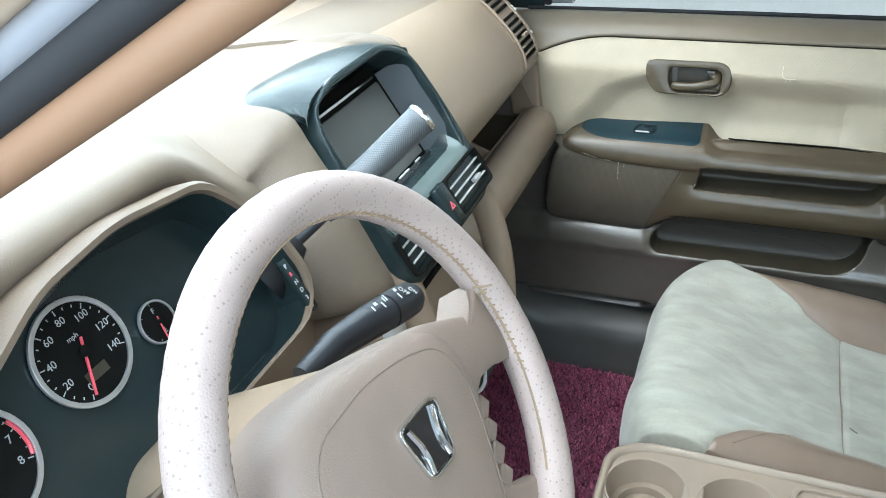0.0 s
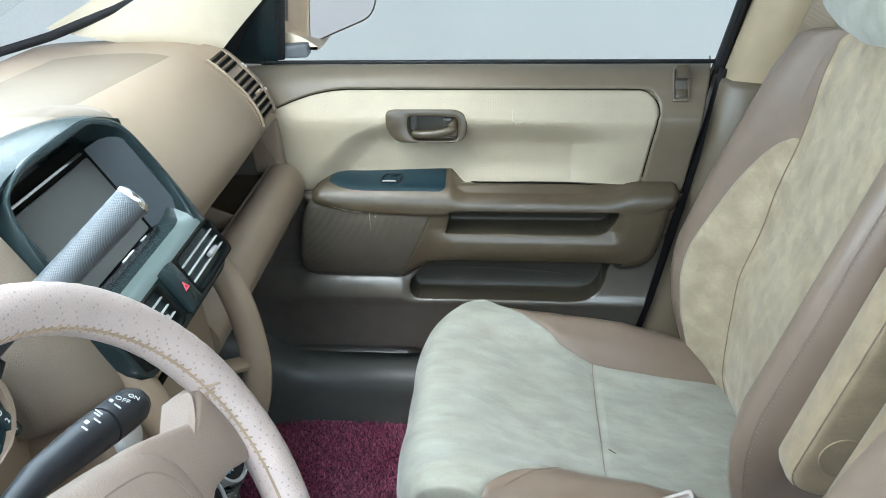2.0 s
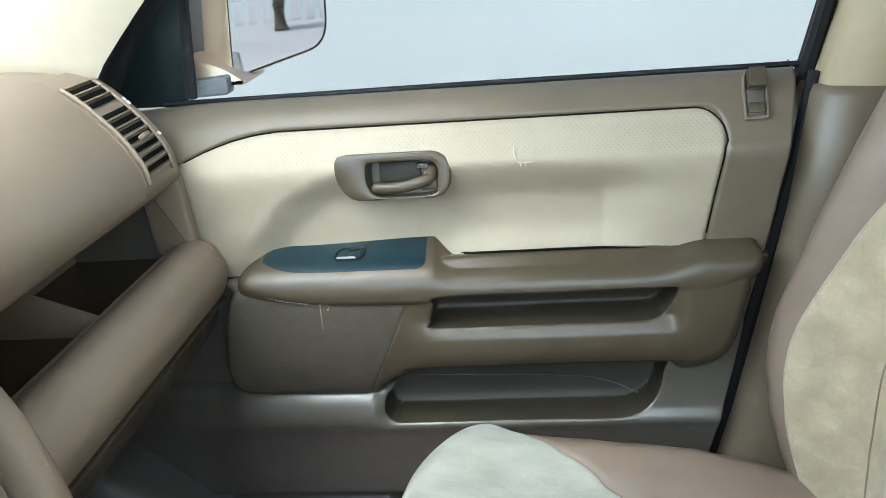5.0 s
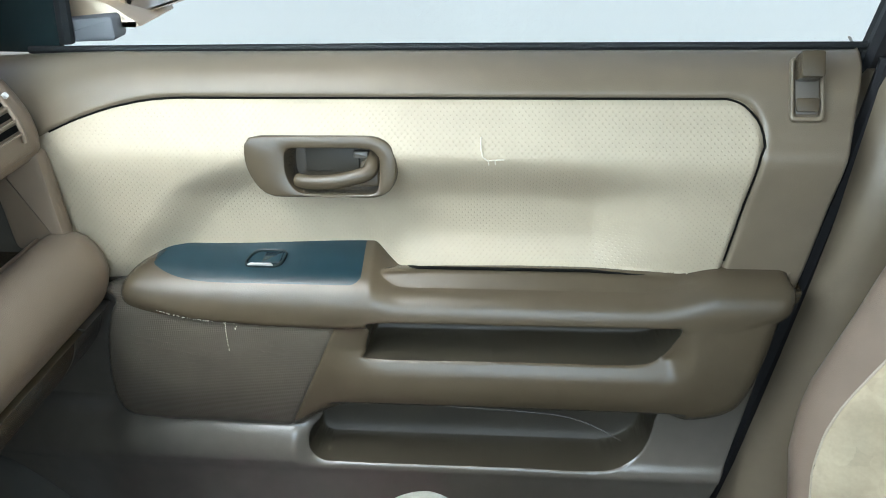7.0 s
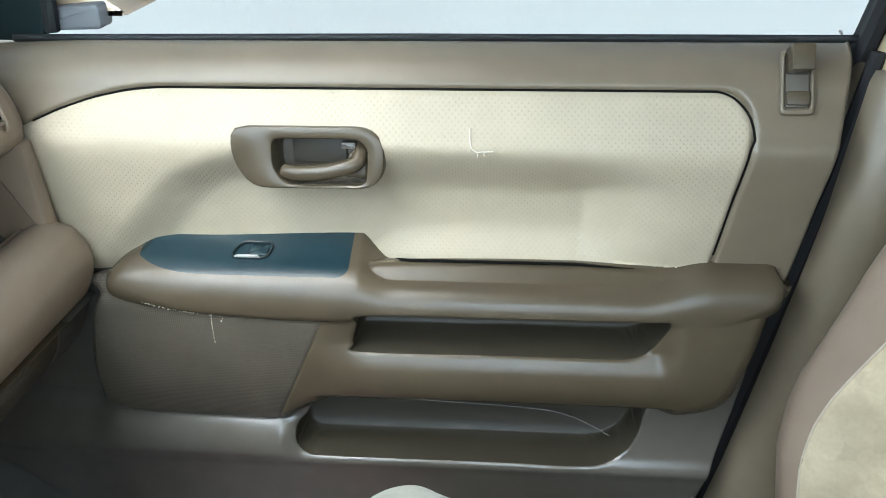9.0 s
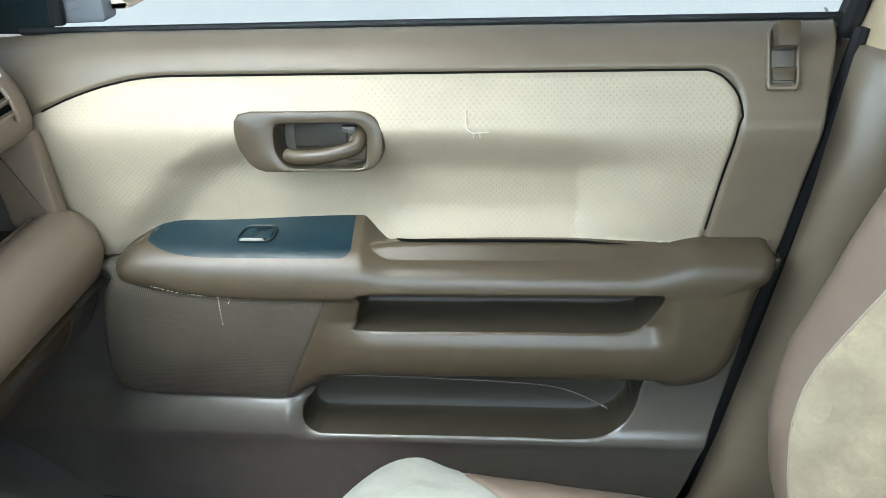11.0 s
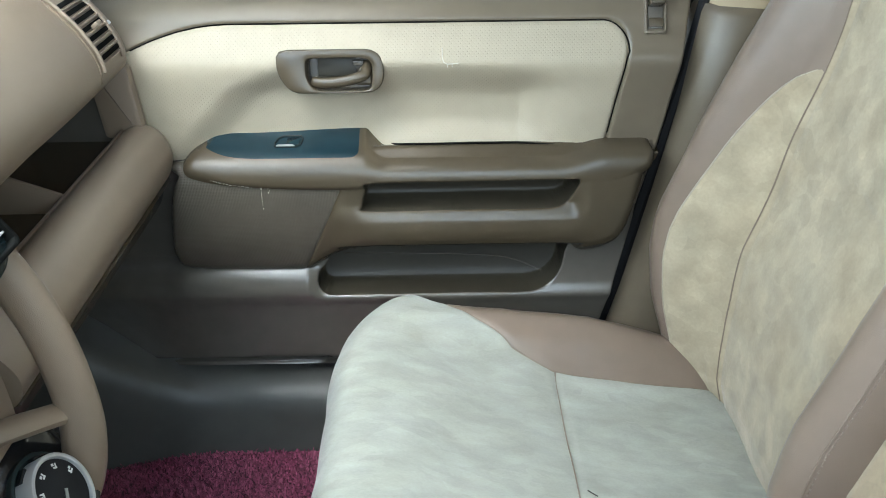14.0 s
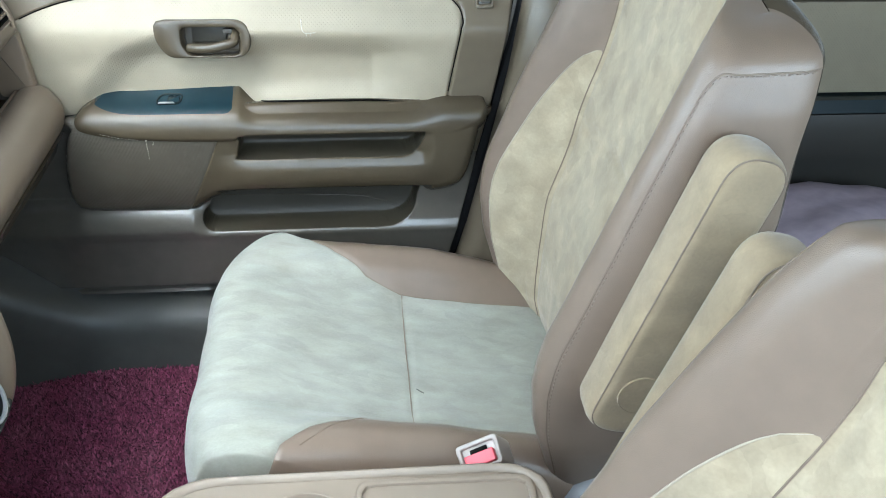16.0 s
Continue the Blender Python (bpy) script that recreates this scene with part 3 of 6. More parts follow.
def build_door():
    door = thing("door_1", "closed car door with cream dimpled vinyl insert and taupe armrest", "car door", kind="structure")
    us = np.arange(-0.45, 0.6001, 0.0025)
    vs = np.concatenate([np.arange(0.512, 0.600, 0.004), np.arange(0.600, 0.905, 0.0019), np.arange(0.905, 1.0826, 0.0028)])
    U, V = np.meshgrid(us, vs, indexing="ij")
    low_of = lambda L, i: np.minimum.reduce([L[j] for j in (1, 2, 3, 4) if j != i])  # noqa: E731
    arm_edge = lambda u, v: (lambda L: L[2] - low_of(L, 2))(layers(u, v))  # noqa: E731
    up_edge = lambda u, v: (lambda L: L[1] - low_of(L, 1))(layers(u, v))  # noqa: E731
    low_edge = lambda u, v: (lambda L: L[4] - low_of(L, 4))(layers(u, v))  # noqa: E731
    cream = lambda u, v: np.maximum(cream_sdf(true_x(u, v), trim_z(u, v)), up_edge(u, v))  # noqa: E731
    plate = lambda u, v: np.maximum(plate_bound(u, v), arm_edge(u, v))  # noqa: E731
    grille = lambda u, v: np.maximum(true_x(u, v) - 0.049 - (trim_z(u, v) - 0.766) * 0.45, (lambda L: L[3] - low_of(L, 3))(layers(u, v)))  # noqa: E731
    p1 = lambda u, v: outline_sdf(UPPER_POCKET, true_x(u, v), v)  # noqa: E731
    p2 = lambda u, v: np.maximum(outline_sdf(MAP_POCKET, true_x(u, v), v), low_edge(u, v))  # noqa: E731

    def region(u, v):
        L = layers(u, v)
        r = np.argmin(np.stack(L[1:]), 0)
        r = np.where((r == 0) & (trim_z(u, v) < 0.95) & (L[0] < 0.4), 3, r)
        r = np.where(cream(u, v) < 0, 4, r)
        r = np.where(plate(u, v) < 0, 5, r)
        r = np.where(grille(u, v) < 0, 6, r)
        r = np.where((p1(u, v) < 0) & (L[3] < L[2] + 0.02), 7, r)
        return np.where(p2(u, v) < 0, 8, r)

    patchwork(U, V, door_place, [cream, plate, p1, p2, grille, arm_edge, low_edge], region,
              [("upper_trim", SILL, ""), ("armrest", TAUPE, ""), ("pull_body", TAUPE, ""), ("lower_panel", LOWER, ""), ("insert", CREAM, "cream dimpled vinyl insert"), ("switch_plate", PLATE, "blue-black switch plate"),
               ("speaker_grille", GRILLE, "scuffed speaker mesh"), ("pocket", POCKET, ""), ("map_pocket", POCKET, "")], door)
    part("shell", box(0.08, 1.71, 0.86, 0.84, 0.05, 0.58, 0.01), PAINT, door)
    # inner handle, on a slanting surround
    tilt = axes((0.107, 1.5745, 1.071), (1, 0, 0), (0, 0.21, 0.978))
    flat = lambda pts: [(a - 0.107, b - 1.071) for a, b in pts]  # noqa: E731
    outer = rounded(flat([(0.032, 1.101), (0.181, 1.101), (0.181, 1.041), (0.050, 1.041), (0.032, 1.070)]), [0.022, 0.029, 0.028, 0.022, 0.014], 10)
    inner = rounded(flat([(0.073, 1.089), (0.156, 1.089), (0.165, 1.080), (0.163, 1.045), (0.084, 1.045), (0.073, 1.062)]), [0.008, 0.008, 0.006, 0.009, 0.012, 0.008])
    bez = part("handle_bezel", ring_plate(outer, inner, 0.016, 0.034, lift_m(tilt, -0.002), 0.0035, dish=0.95), TAUPE, door, "taupe oval handle surround")
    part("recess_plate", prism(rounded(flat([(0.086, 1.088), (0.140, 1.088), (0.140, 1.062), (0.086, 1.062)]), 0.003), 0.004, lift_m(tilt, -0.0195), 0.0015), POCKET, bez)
    bar = smooth_path([(*flat([(a, b)])[0], d) for a, b, d in ((0.080, 1.0575, 0.004), (0.095, 1.0555, 0.009), (0.120, 1.0570, 0.011), (0.141, 1.0615, 0.011), (0.1535, 1.066, 0.008), (0.156, 1.074, 0.002), (0.156, 1.079, -0.008))], 6)
    part("handle_lever", tube_bm([tilt @ Vector(q) for q in bar], [0.0040, 0.0058] + [0.0066] * (len(bar) - 4) + [0.0068, 0.0068], 14, 1.15, up=(0, -1, 0.2)), TAUPE, bez, sharp=80)
    part("lever_heel", prism(rounded(flat([(0.140, 1.051), (0.1635, 1.051), (0.1635, 1.077), (0.146, 1.077)]), 0.005), 0.010, lift_m(tilt, -0.004), 0.003, 3), TAUPE, bez, sharp=70)
    part("lever_root", prism(rounded(flat([(0.137, 1.078), (0.152, 1.078), (0.152, 1.085), (0.137, 1.085)]), 0.002), 0.014, lift_m(tilt, -0.012), 0.002), LOWER, bez)
    # window switch in its oval well
    sw = axes((0.035, 1.5770, 0.9645), (1, 0, 0), (0, 0.92, 0.40))
    swb = part("switch_surround", ring_plate(rounded([(-0.0225, -0.012), (0.020, -0.012), (0.0245, 0.011), (-0.012, 0.012)], [0.011, 0.011, 0.008, 0.010], 7),
               rounded([(-0.020, -0.0095), (0.018, -0.0095), (0.022, 0.009), (-0.011, 0.0095)], [0.009, 0.009, 0.006, 0.008], 7), 0.003, 0.007, sw, 0.001), BEZEL, door)
    part("rocker_switch", prism(rounded([(-0.002, -0.008), (0.0175, -0.008), (0.019, 0.0085), (-0.0005, 0.0085)], 0.002), 0.007, lift_m(sw, -0.005) @ Matrix.Rotation(radians(-7), 4, "X"), 0.0018), PLATE, swb)
    # Grey sliver that paints the glint at the well's lower edge.
    part("switch_glint", prism(rounded([(-0.016, -0.0115), (0.012, -0.0115), (0.009, -0.0085), (-0.013, -0.0085)], 0.0013), 0.002, lift_m(sw, 0.0025), 0.0008), GREY, swb)
    # lock knob at the rear of the sill
    lm = axes((0.558, 1.5985, 1.146), (1, 0, 0), (0, 0.51, 0.86))
    lk = part("lock_surround", ring_plate(rounded([(-0.0155, -0.036), (0.0150, -0.036), (0.0165, 0.024), (-0.0145, 0.024)], 0.005),
              rounded([(-0.0115, -0.031), (0.011, -0.031), (0.012, 0.020), (-0.011, 0.020)], 0.003), 0.006, 0.005, lift_m(lm, -0.002), 0.0025), SILL, door)
    for nm, mt, y0, sy, d, h in (("lock_slide", LOWER, -0.012, 0.034, 0.0006, 0.002), ("lock_step", TAUPE, -0.021, 0.013, 0.002, 0.004), ("lock_knob", TAUPE, 0.013, 0.024, 0.001, 0.020)):
        part(nm, prism(rounded([(-0.0105, y0 - sy / 2), (0.0100, y0 - sy / 2), (0.0105, y0 + sy / 2), (-0.0105, y0 + sy / 2)], 0.003), h, lift_m(lm, d), min(0.0015, h * 0.3)), mt, lk)
    def near_face(x, z):
        """The place on the door's face at x and z, found along v."""
        v = np.linspace(0.70, 0.90, 500)
        p = door_place(np.full(500, x), v)
        return Vector(p[int(np.argmin(np.abs(p[:, 2] - z) + 3 * (p[:, 1] > 1.56)))])

    # torn vinyl and scratches
    part("tear", tube_bm([(0.262, 1.5690, 1.103), (0.262, 1.5655, 1.092), (0.2635, 1.5630, 1.085), (0.268, 1.5615, 1.082), (0.284, 1.5615, 1.083)], 0.0007, 6), TEAR, door, "small L-shaped tear in the vinyl")
    part("tear_thread", tube_bm([(0.269, 1.5615, 1.083), (0.2695, 1.561, 1.077)], 0.0006, 6), TEAR, door)
    part("tear_thread", tube_bm([(0.275, 1.5615, 1.083), (0.276, 1.561, 1.078)], 0.0006, 6), TEAR, door)
    # flecks where the mesh is worn through, strung along two scratches and the armrest's lower edge
    rnd = random.Random(41)
    for label, way, count in (("white T-shaped scratch on the speaker mesh", [(-0.0038, 0.9095), (-0.0038, 0.8936), (-0.0036, 0.8745)], 26), ("", [(-0.0219, 0.9124), (0.0062, 0.9085), (0.0057, 0.9009)], 16), ("", [(-0.0742, 0.9224), (-0.0512, 0.9169), (-0.0219, 0.9124)], 30)):
        fleck = bmesh.new()
        path = smooth_path([(x, 0, z) for x, z in way], 20)
        for k in range(count):
            q = path[int(k * (len(path) - 1) / (count - 1))]
            if rnd.random() < 0.85:
                at_q = near_face(q[0] + rnd.gauss(0, 0.0004), q[2] + rnd.gauss(0, 0.0005))
                bmesh.ops.create_icosphere(fleck, subdivisions=1, radius=rnd.uniform(0.0003, 0.0008), matrix=Matrix.Translation(at_q))
        part("scratch", fleck, TEAR, door, label)
    part("scratch", tube_bm(smooth_path([(0.10, 1.6025, 0.762), (0.2, 1.6055, 0.758), (0.33, 1.6055, 0.752), (0.38, 1.6, 0.745), (0.42, 1.585, 0.733)], 6), 0.0006, 5), TAUPE, door)
    # dark gap round the insert
    def on_trim(x, z):
        """The trim's place at x and z, found along v."""
        u = np.full(400, x)
        for _ in range(3):
            v = np.linspace(0.82, 1.05, 400)
            u = u + (x - true_x(u, v))
        p = door_place(u, v)
        i = int(np.argmin(np.abs(p[:, 2] - z)))
        return Vector(p[i]) + Vector((0, -0.0012, 0))
    loop = [(x, 1.132 - 1.6 * max(0, -0.03 - x) ** 2) for x in np.linspace(-0.17, 0.485, 50)]
    loop += [(0.4845 + 0.038 * math.sin(a), 1.094 + 0.038 * math.cos(a)) for a in np.linspace(0.1, math.pi / 2, 8)]
    loop += [(0.522 - 0.15 * (1.102 - z), z) for z in np.linspace(1.086, 0.972, 14)]
    part("insert_gap", tube_bm([on_trim(*p) for p in loop], 0.0012, 6), GAP, door)
    line = []
    for x in np.linspace(0.186, 0.430, 40):
        v = np.linspace(0.84, 0.90, 240)
        L = layers(np.full(240, x + 0.006 * max(0, (x - 0.3) / 0.13)), v)
        line.append(Vector(door_place(np.full(1, x), v[[239 - int(np.argmax((L[2] < L[1])[::-1]))]])[0]) + Vector((0, 0.0020, 0.0046)))
    part("insert_gap", tube_bm(line, [0.0004] + [0.0016] * 30 + [0.0016 - 0.00016 * k for k in range(8)] + [0.0003], 6), GAP, door)
    # weather strip, window frame, mirror sail
    part("weatherstrip", tube_bm([(-0.21, 1.650, 1.166), (0.2, 1.650, 1.168), (0.632, 1.650, 1.168)], 0.004, 8), BLACK, door, "black rubber window seal")
    part("window_frame", tube_bm([(0.628, 1.652, 1.13), (0.652, 1.642, 1.25), (0.683, 1.625, 1.42), (0.70, 1.60, 1.60)], 0.011, 8, 1.6), BLACK, door)
    part("rear_seal", tube_bm([(0.632, 1.614, 1.165), (0.614, 1.608, 1.05), (0.591, 1.604, 0.94), (0.558, 1.600, 0.78), (0.524, 1.598, 0.60), (0.508, 1.60, 0.54)], [0.0075, 0.009, 0.012, 0.012, 0.011, 0.010], 8), BLACK, door)
    jamb = [(x, y, z) for x, y, z in ((0.515, 1.650, 0.54), (0.540, 1.650, 0.60), (0.578, 1.650, 0.78), (0.610, 1.652, 0.94), (0.655, 1.655, 1.17), (0.672, 1.650, 1.25), (0.705, 1.632, 1.42), (0.725, 1.605, 1.60))]
    part("jamb_rubber", loft([[(x - 0.05, y, z), (x + 0.06, y - 0.012, z), (x + 0.06, y + 0.02, z), (x - 0.05, y + 0.02, z)] if z < 1.1 else [(x - 0.024, y, z), (x + 0.06, y - 0.012, z), (x + 0.06, y + 0.02, z), (x - 0.024, y + 0.02, z)] for x, y, z in jamb]), BLACK, door, "black rubber of the door jamb")
    sail = rounded([(-0.33, 1.162), (-0.183, 1.160), (-0.163, 1.33), (-0.175, 1.335), (-0.225, 1.288)], 0.006)
    part("mirror_sail", prism(sail, 0.012, on_door(1.672), 0.003), BEZEL, door, "dark corner trim of the window")
    part("sail_post", tube_bm([(-0.176, 1.665, 1.17), (-0.155, 1.652, 1.34), (-0.13, 1.63, 1.52)], 0.008, 8), BLACK, door)
    pane = part("pane", box(0.24, 1.660, 1.37, 0.88, 0.004, 0.46, m=pose(0, 0, 0, -6, 0, 0)), GLASS, door, smooth=False)
    pane.visible_shadow = False


build_door()

# ---- seats ----
SEAT_Y = 1.202
RECLINER = material("grey_seat_plastic", (0.30, 0.31, 0.33), 0.3, vary=0.06)
STITCH = material("beige_stitch_thread", (0.20, 0.152, 0.112), 0.7, vary=0.1)
CUSHION = curve_np([(0.70, 0.652), (0.62, 0.668), (0.50, 0.690), (0.40, 0.712), (0.30, 0.742), (0.23, 0.767), (0.17, 0.782), (0.125, 0.770), (0.102, 0.72), (0.10, 0.66), (0.12, 0.60)], 150)
ACROSS = curve_np([(-0.225, -0.17), (-0.243, -0.12), (-0.249, -0.06), (-0.246, -0.01), (-0.230, 0.030), (-0.200, 0.046), (-0.170, 0.034), (-0.140, 0.006), (-0.08, -0.001), (0, -0.003),
                   (0.08, -0.001), (0.140, 0.006), (0.170, 0.034), (0.200, 0.046), (0.230, 0.030), (0.246, -0.01), (0.249, -0.06), (0.243, -0.12), (0.225, -0.17)], 200)


def cushion_seam(x):
    """Distance of the bolster's seam from the seat's middle."""
    return np.interp(x, [0.0, 0.235, 0.25, 0.289, 0.345, 0.404, 0.516, 0.64, 0.8], [0.30, 0.262, 0.225, 0.190, 0.158, 0.143, 0.143, 0.150, 0.152])


def at_index(curve, i):
    j = np.clip(np.floor(i).astype(int), 0, len(curve) - 2)
    t = (i - j)[..., None]
    return curve[j] * (1 - t) + curve[j + 1] * t


def cushion_place(u, v):
    a, b = at_index(ACROSS, u), at_index(CUSHION, v)
    d = at_index(CUSHION, np.minimum(v + 1, len(CUSHION) - 1)) - at_index(CUSHION, np.maximum(v - 1, 0))
    d = d / np.linalg.norm(d, axis=-1)[..., None]
    nx, nz = d[..., 1], -d[..., 0]
    x, z = b[..., 0], b[..., 1]
    w = np.interp(x, [0.10, 0.118, 0.14, 0.18, 0.24, 0.32, 0.70], [0.94, 0.95, 0.965, 0.975, 0.985, 1.0, 0.99])
    dz = a[..., 1]
    rise = np.interp(x, [0.10, 0.17, 0.24, 0.33, 0.45, 0.55, 0.65, 0.8], [0.12, 0.22, 0.45, 1.05, 1.4, 1.2, 0.8, 0.5])
    dz = np.where(dz > 0, dz * rise * np.where(a[..., 0] < 0, 0.80, 1.0), dz)
    edge = np.maximum(0, np.abs(a[..., 0]) - 0.10) / 0.147
    front = np.where(a[..., 0] < 0, 0.026, 0.055) * edge ** 2 * step(0.30, 0.12, x)
    seam = np.abs(a[..., 0]) - cushion_seam(x + 0.024 * (a[..., 0] < 0) * step(0.36, 0.28, x))
    dz = dz - 0.0035 * np.exp(-(seam / 0.0035) ** 2) * (x > 0.2)
    cross = x - (0.405 + 0.008 * np.cos(a[..., 0] * 9))
    dz = dz - 0.003 * np.exp(-(cross / 0.0035) ** 2) * (seam < 0)
    dz = dz + 0.0018 * np.sin(41 * x + 17 * a[..., 0]) * np.sin(29 * a[..., 0] - 13 * x)
    return np.stack([x + nx * dz + front, SEAT_Y + a[..., 0] * w, z + nz * dz], -1)


BACK_LINE = [(0.62, 0.655), (0.70, 0.640), (0.80, 0.640), (0.90, 0.650), (1.00, 0.672), (1.10, 0.690), (1.20, 0.708), (1.30, 0.728), (1.36, 0.74)]
BOLSTER = [(0.60, 0.03), (0.70, 0.06), (0.78, 0.085), (0.86, 0.103), (0.93, 0.106), (1.03, 0.094), (1.13, 0.076), (1.22, 0.056), (1.31, 0.03)]
LOOP = curve_np([(0, 0), (0.06, 0.0), (0.11, 0.02), (0.148, 0.10), (0.175, 0.42), (0.20, 0.80), (0.222, 0.98), (0.240, 0.99), (0.254, 0.86), (0.262, 0.6), (0.264, 0.2), (0.262, -0.3),
                 (0.258, -0.85), (0.245, -1.08), (0.21, -1.2), (0.12, -1.24), (0, -1.25)], 130)
TOP_Z = 1.262


def back_place(u, v):
    """u: round the half section and back again (mirrored); v: height, above TOP_Z the rings of the cap."""
    n = len(LOOP) - 1
    side = np.where(u <= n, 1.0, -1.0)
    a = at_index(LOOP, np.where(u <= n, u, 2 * n - u))
    z = np.minimum(v, TOP_Z)
    cap = np.maximum(0, v - TOP_Z) / 0.1
    x0 = np.interp(z, *np.array(BACK_LINE).T)
    bol = np.interp(z, *np.array(BOLSTER).T)
    fwd = np.where(a[..., 1] > 0, a[..., 1] * bol, a[..., 1] * np.interp(z, [0.6, 0.8, 1.1, 1.32], [0.105, 0.105, 0.09, 0.062]))
    wid = np.interp(z, [0.58, 0.66, 0.76, 0.9, 1.05, 1.15, 1.22, 1.262], [0.82, 0.88, 0.95, 0.985, 0.975, 0.94, 0.91, 0.87])
    dome = 0.02 * (1 - (a[..., 0] / 0.27) ** 2) * step(1.12, 1.26, z)
    shrink = np.sqrt(np.maximum(0, 1 - cap ** 2))
    c = 0.04 * 1
    f = -c + (fwd + c) * (0.25 * (1 - cap) + 0.75 * shrink)
    y = a[..., 0] * wid * (1 - 0.35 * cap ** 2)
    x = x0 - f + 0.0015 * np.sin(37 * z + 23 * a[..., 0]) * (a[..., 1] < 0.3)
    inner = np.abs(a[..., 0] - 0.145)
    x = x + 0.004 * np.exp(-(inner / 0.004) ** 2) * (a[..., 1] > 0) * (a[..., 1] < 0.5)
    x = x + 0.003 * np.exp(-((z - 1.03 - 0.35 * (0.1 - a[..., 0]) * 0.5) / 0.004) ** 2) * (a[..., 0] < 0.13) * (a[..., 1] > -0.1)
    return np.stack([x, SEAT_Y + side * y, z + dome + 0.03 * np.sin(cap * math.pi / 2)], -1)


def build_seat():
    seat = thing("front_seat", "beige suede car seat with taupe leather bolsters", "car seat", "front seats")
    nu, nv = len(ACROSS), len(CUSHION)
    U, V = np.meshgrid(np.arange(nu * 1.0), np.arange(nv * 1.0), indexing="ij")
    near = lambda u: at_index(ACROSS, u)[..., 0] < 0  # noqa: E731
    off = lambda u, v: np.abs(at_index(ACROSS, u)[..., 0]) - cushion_seam(at_index(CUSHION, v)[..., 0] + 0.024 * near(u) * step(0.36, 0.28, at_index(CUSHION, v)[..., 0]))  # noqa: E731
    slant = lambda u, v: 0.222 - 0.018 * near(u) + 0.25 * np.minimum(0, at_index(ACROSS, u)[..., 1]) - at_index(CUSHION, v)[..., 0] + 10 * (v > 118)  # noqa: E731
    bolster = lambda u, v: np.maximum(-off(u, v), slant(u, v))  # noqa: E731
    patchwork(U, V, cushion_place, [bolster], lambda u, v: np.where(bolster(u, v) < 0, np.where(u < nu / 2, 1, 2), 0),
              [("cushion", SUEDE, "beige suede seat cushion"), ("cushion_bolster", LEATHER, "taupe leather bolster"), ("cushion_bolster", LEATHER, "taupe leather bolster")], seat)
    n = len(LOOP) - 1
    us = np.arange(0, 2 * n, 1.0)
    vs = np.concatenate([np.arange(0.60, TOP_Z, 0.007), TOP_Z + 0.1 * np.sin(np.linspace(0, math.pi / 2, 9))])
    U, V = np.meshgrid(us, vs, indexing="ij")
    half = lambda u: np.where(u <= n, u, 2 * n - u)  # noqa: E731
    ay = lambda u: at_index(LOOP, half(u))[..., 0]  # noqa: E731
    arc = lambda u: half(u) * 1.0  # noqa: E731
    i_in = float(np.argmax(LOOP[:, 0] > 0.147))
    i_out = float(np.argmax(LOOP[:, 0] > 0.252))
    i_back = float(np.argmax(LOOP[:, 1] < -1.0))
    centre = lambda u, v: (arc(u) - i_in - 2.0 * np.maximum(0, v - 1.18) / 0.1) * 0.004  # noqa: E731
    pipe = lambda v: i_in + (i_out - 9 - i_in) * np.sqrt(1 - (1 - np.clip((1.135 - v) / 0.29, 0, 1)) ** 2)  # noqa: E731
    wing = lambda u, v: np.maximum(np.maximum((arc(u) - pipe(v)) * 0.004, v - 1.135), (i_in - arc(u)) * 0.004)  # noqa: E731
    rear = lambda u, v: (i_back - arc(u)) * 0.004  # noqa: E731

    def region(u, v):
        r = np.full(u.shape, 1)
        r = np.where(centre(u, v) < 0, 0, r)
        r = np.where(wing(u, v) < 0, np.where(u < n, 2, 4), r)
        return np.where(rear(u, v) < 0, 3, r)

    patchwork(U, V, back_place, [centre, wing, rear], region,
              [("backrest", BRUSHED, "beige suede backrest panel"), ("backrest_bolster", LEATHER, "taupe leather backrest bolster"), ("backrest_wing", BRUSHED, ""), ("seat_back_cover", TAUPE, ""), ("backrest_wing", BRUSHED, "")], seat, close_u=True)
    one = np.array([1.0])
    for s in (0, 1):
        put = lambda q, v: back_place(one * ((2 * n - q) if s else q), one * v)[0]  # noqa: E731
        q = i_out + 1
        line = [(q, v) for v in np.linspace(0.70, 1.235, 40)] + [(q + 1, 1.246), (q + 3, 1.254), (q + 6, 1.259), (q + 10, 1.260)] + [(a, 1.260) for a in np.linspace(q + 13, i_back, 14)]
        part("stitched_seam", tube_bm([put(*p) for p in line], 0.0010, 6), STITCH, seat)
        for off, r in ((1.1, 0.0007),):
            ends_of = [Vector(put(a + off, b - 0.002)) for a, b in line]
            verts, faces = [], []
            for a, b in zip(ends_of, ends_of[1:]):
                for i in range(max(1, int((b - a).length / 0.0065))):
                    n2 = max(1, int((b - a).length / 0.0065))
                    p0, p1 = a.lerp(b, (i + 0.15) / n2), a.lerp(b, (i + 0.75) / n2)
                    v2, f2 = tube([p0, p1], r, 5)
                    faces += [tuple(j + len(verts) for j in f) for f in f2]
                    verts += v2
            mesh_object("stitching", verts, faces, LEATHER, seat)
        pts = [put(pipe(v), v) for v in np.linspace(0.66, 1.134, 40)]
        part("piping", tube_bm(pts, [0.0004] + [0.0011] * 36 + [0.0009, 0.0006, 0.0003], 6), PIPING, seat)
        pts = [put(i_in + 2.0 * max(0, v - 1.18) / 0.1, v) for v in np.linspace(0.64, 1.262, 50)]
        part("panel_seam", tube_bm(pts, 0.0010, 6), STITCH, seat)
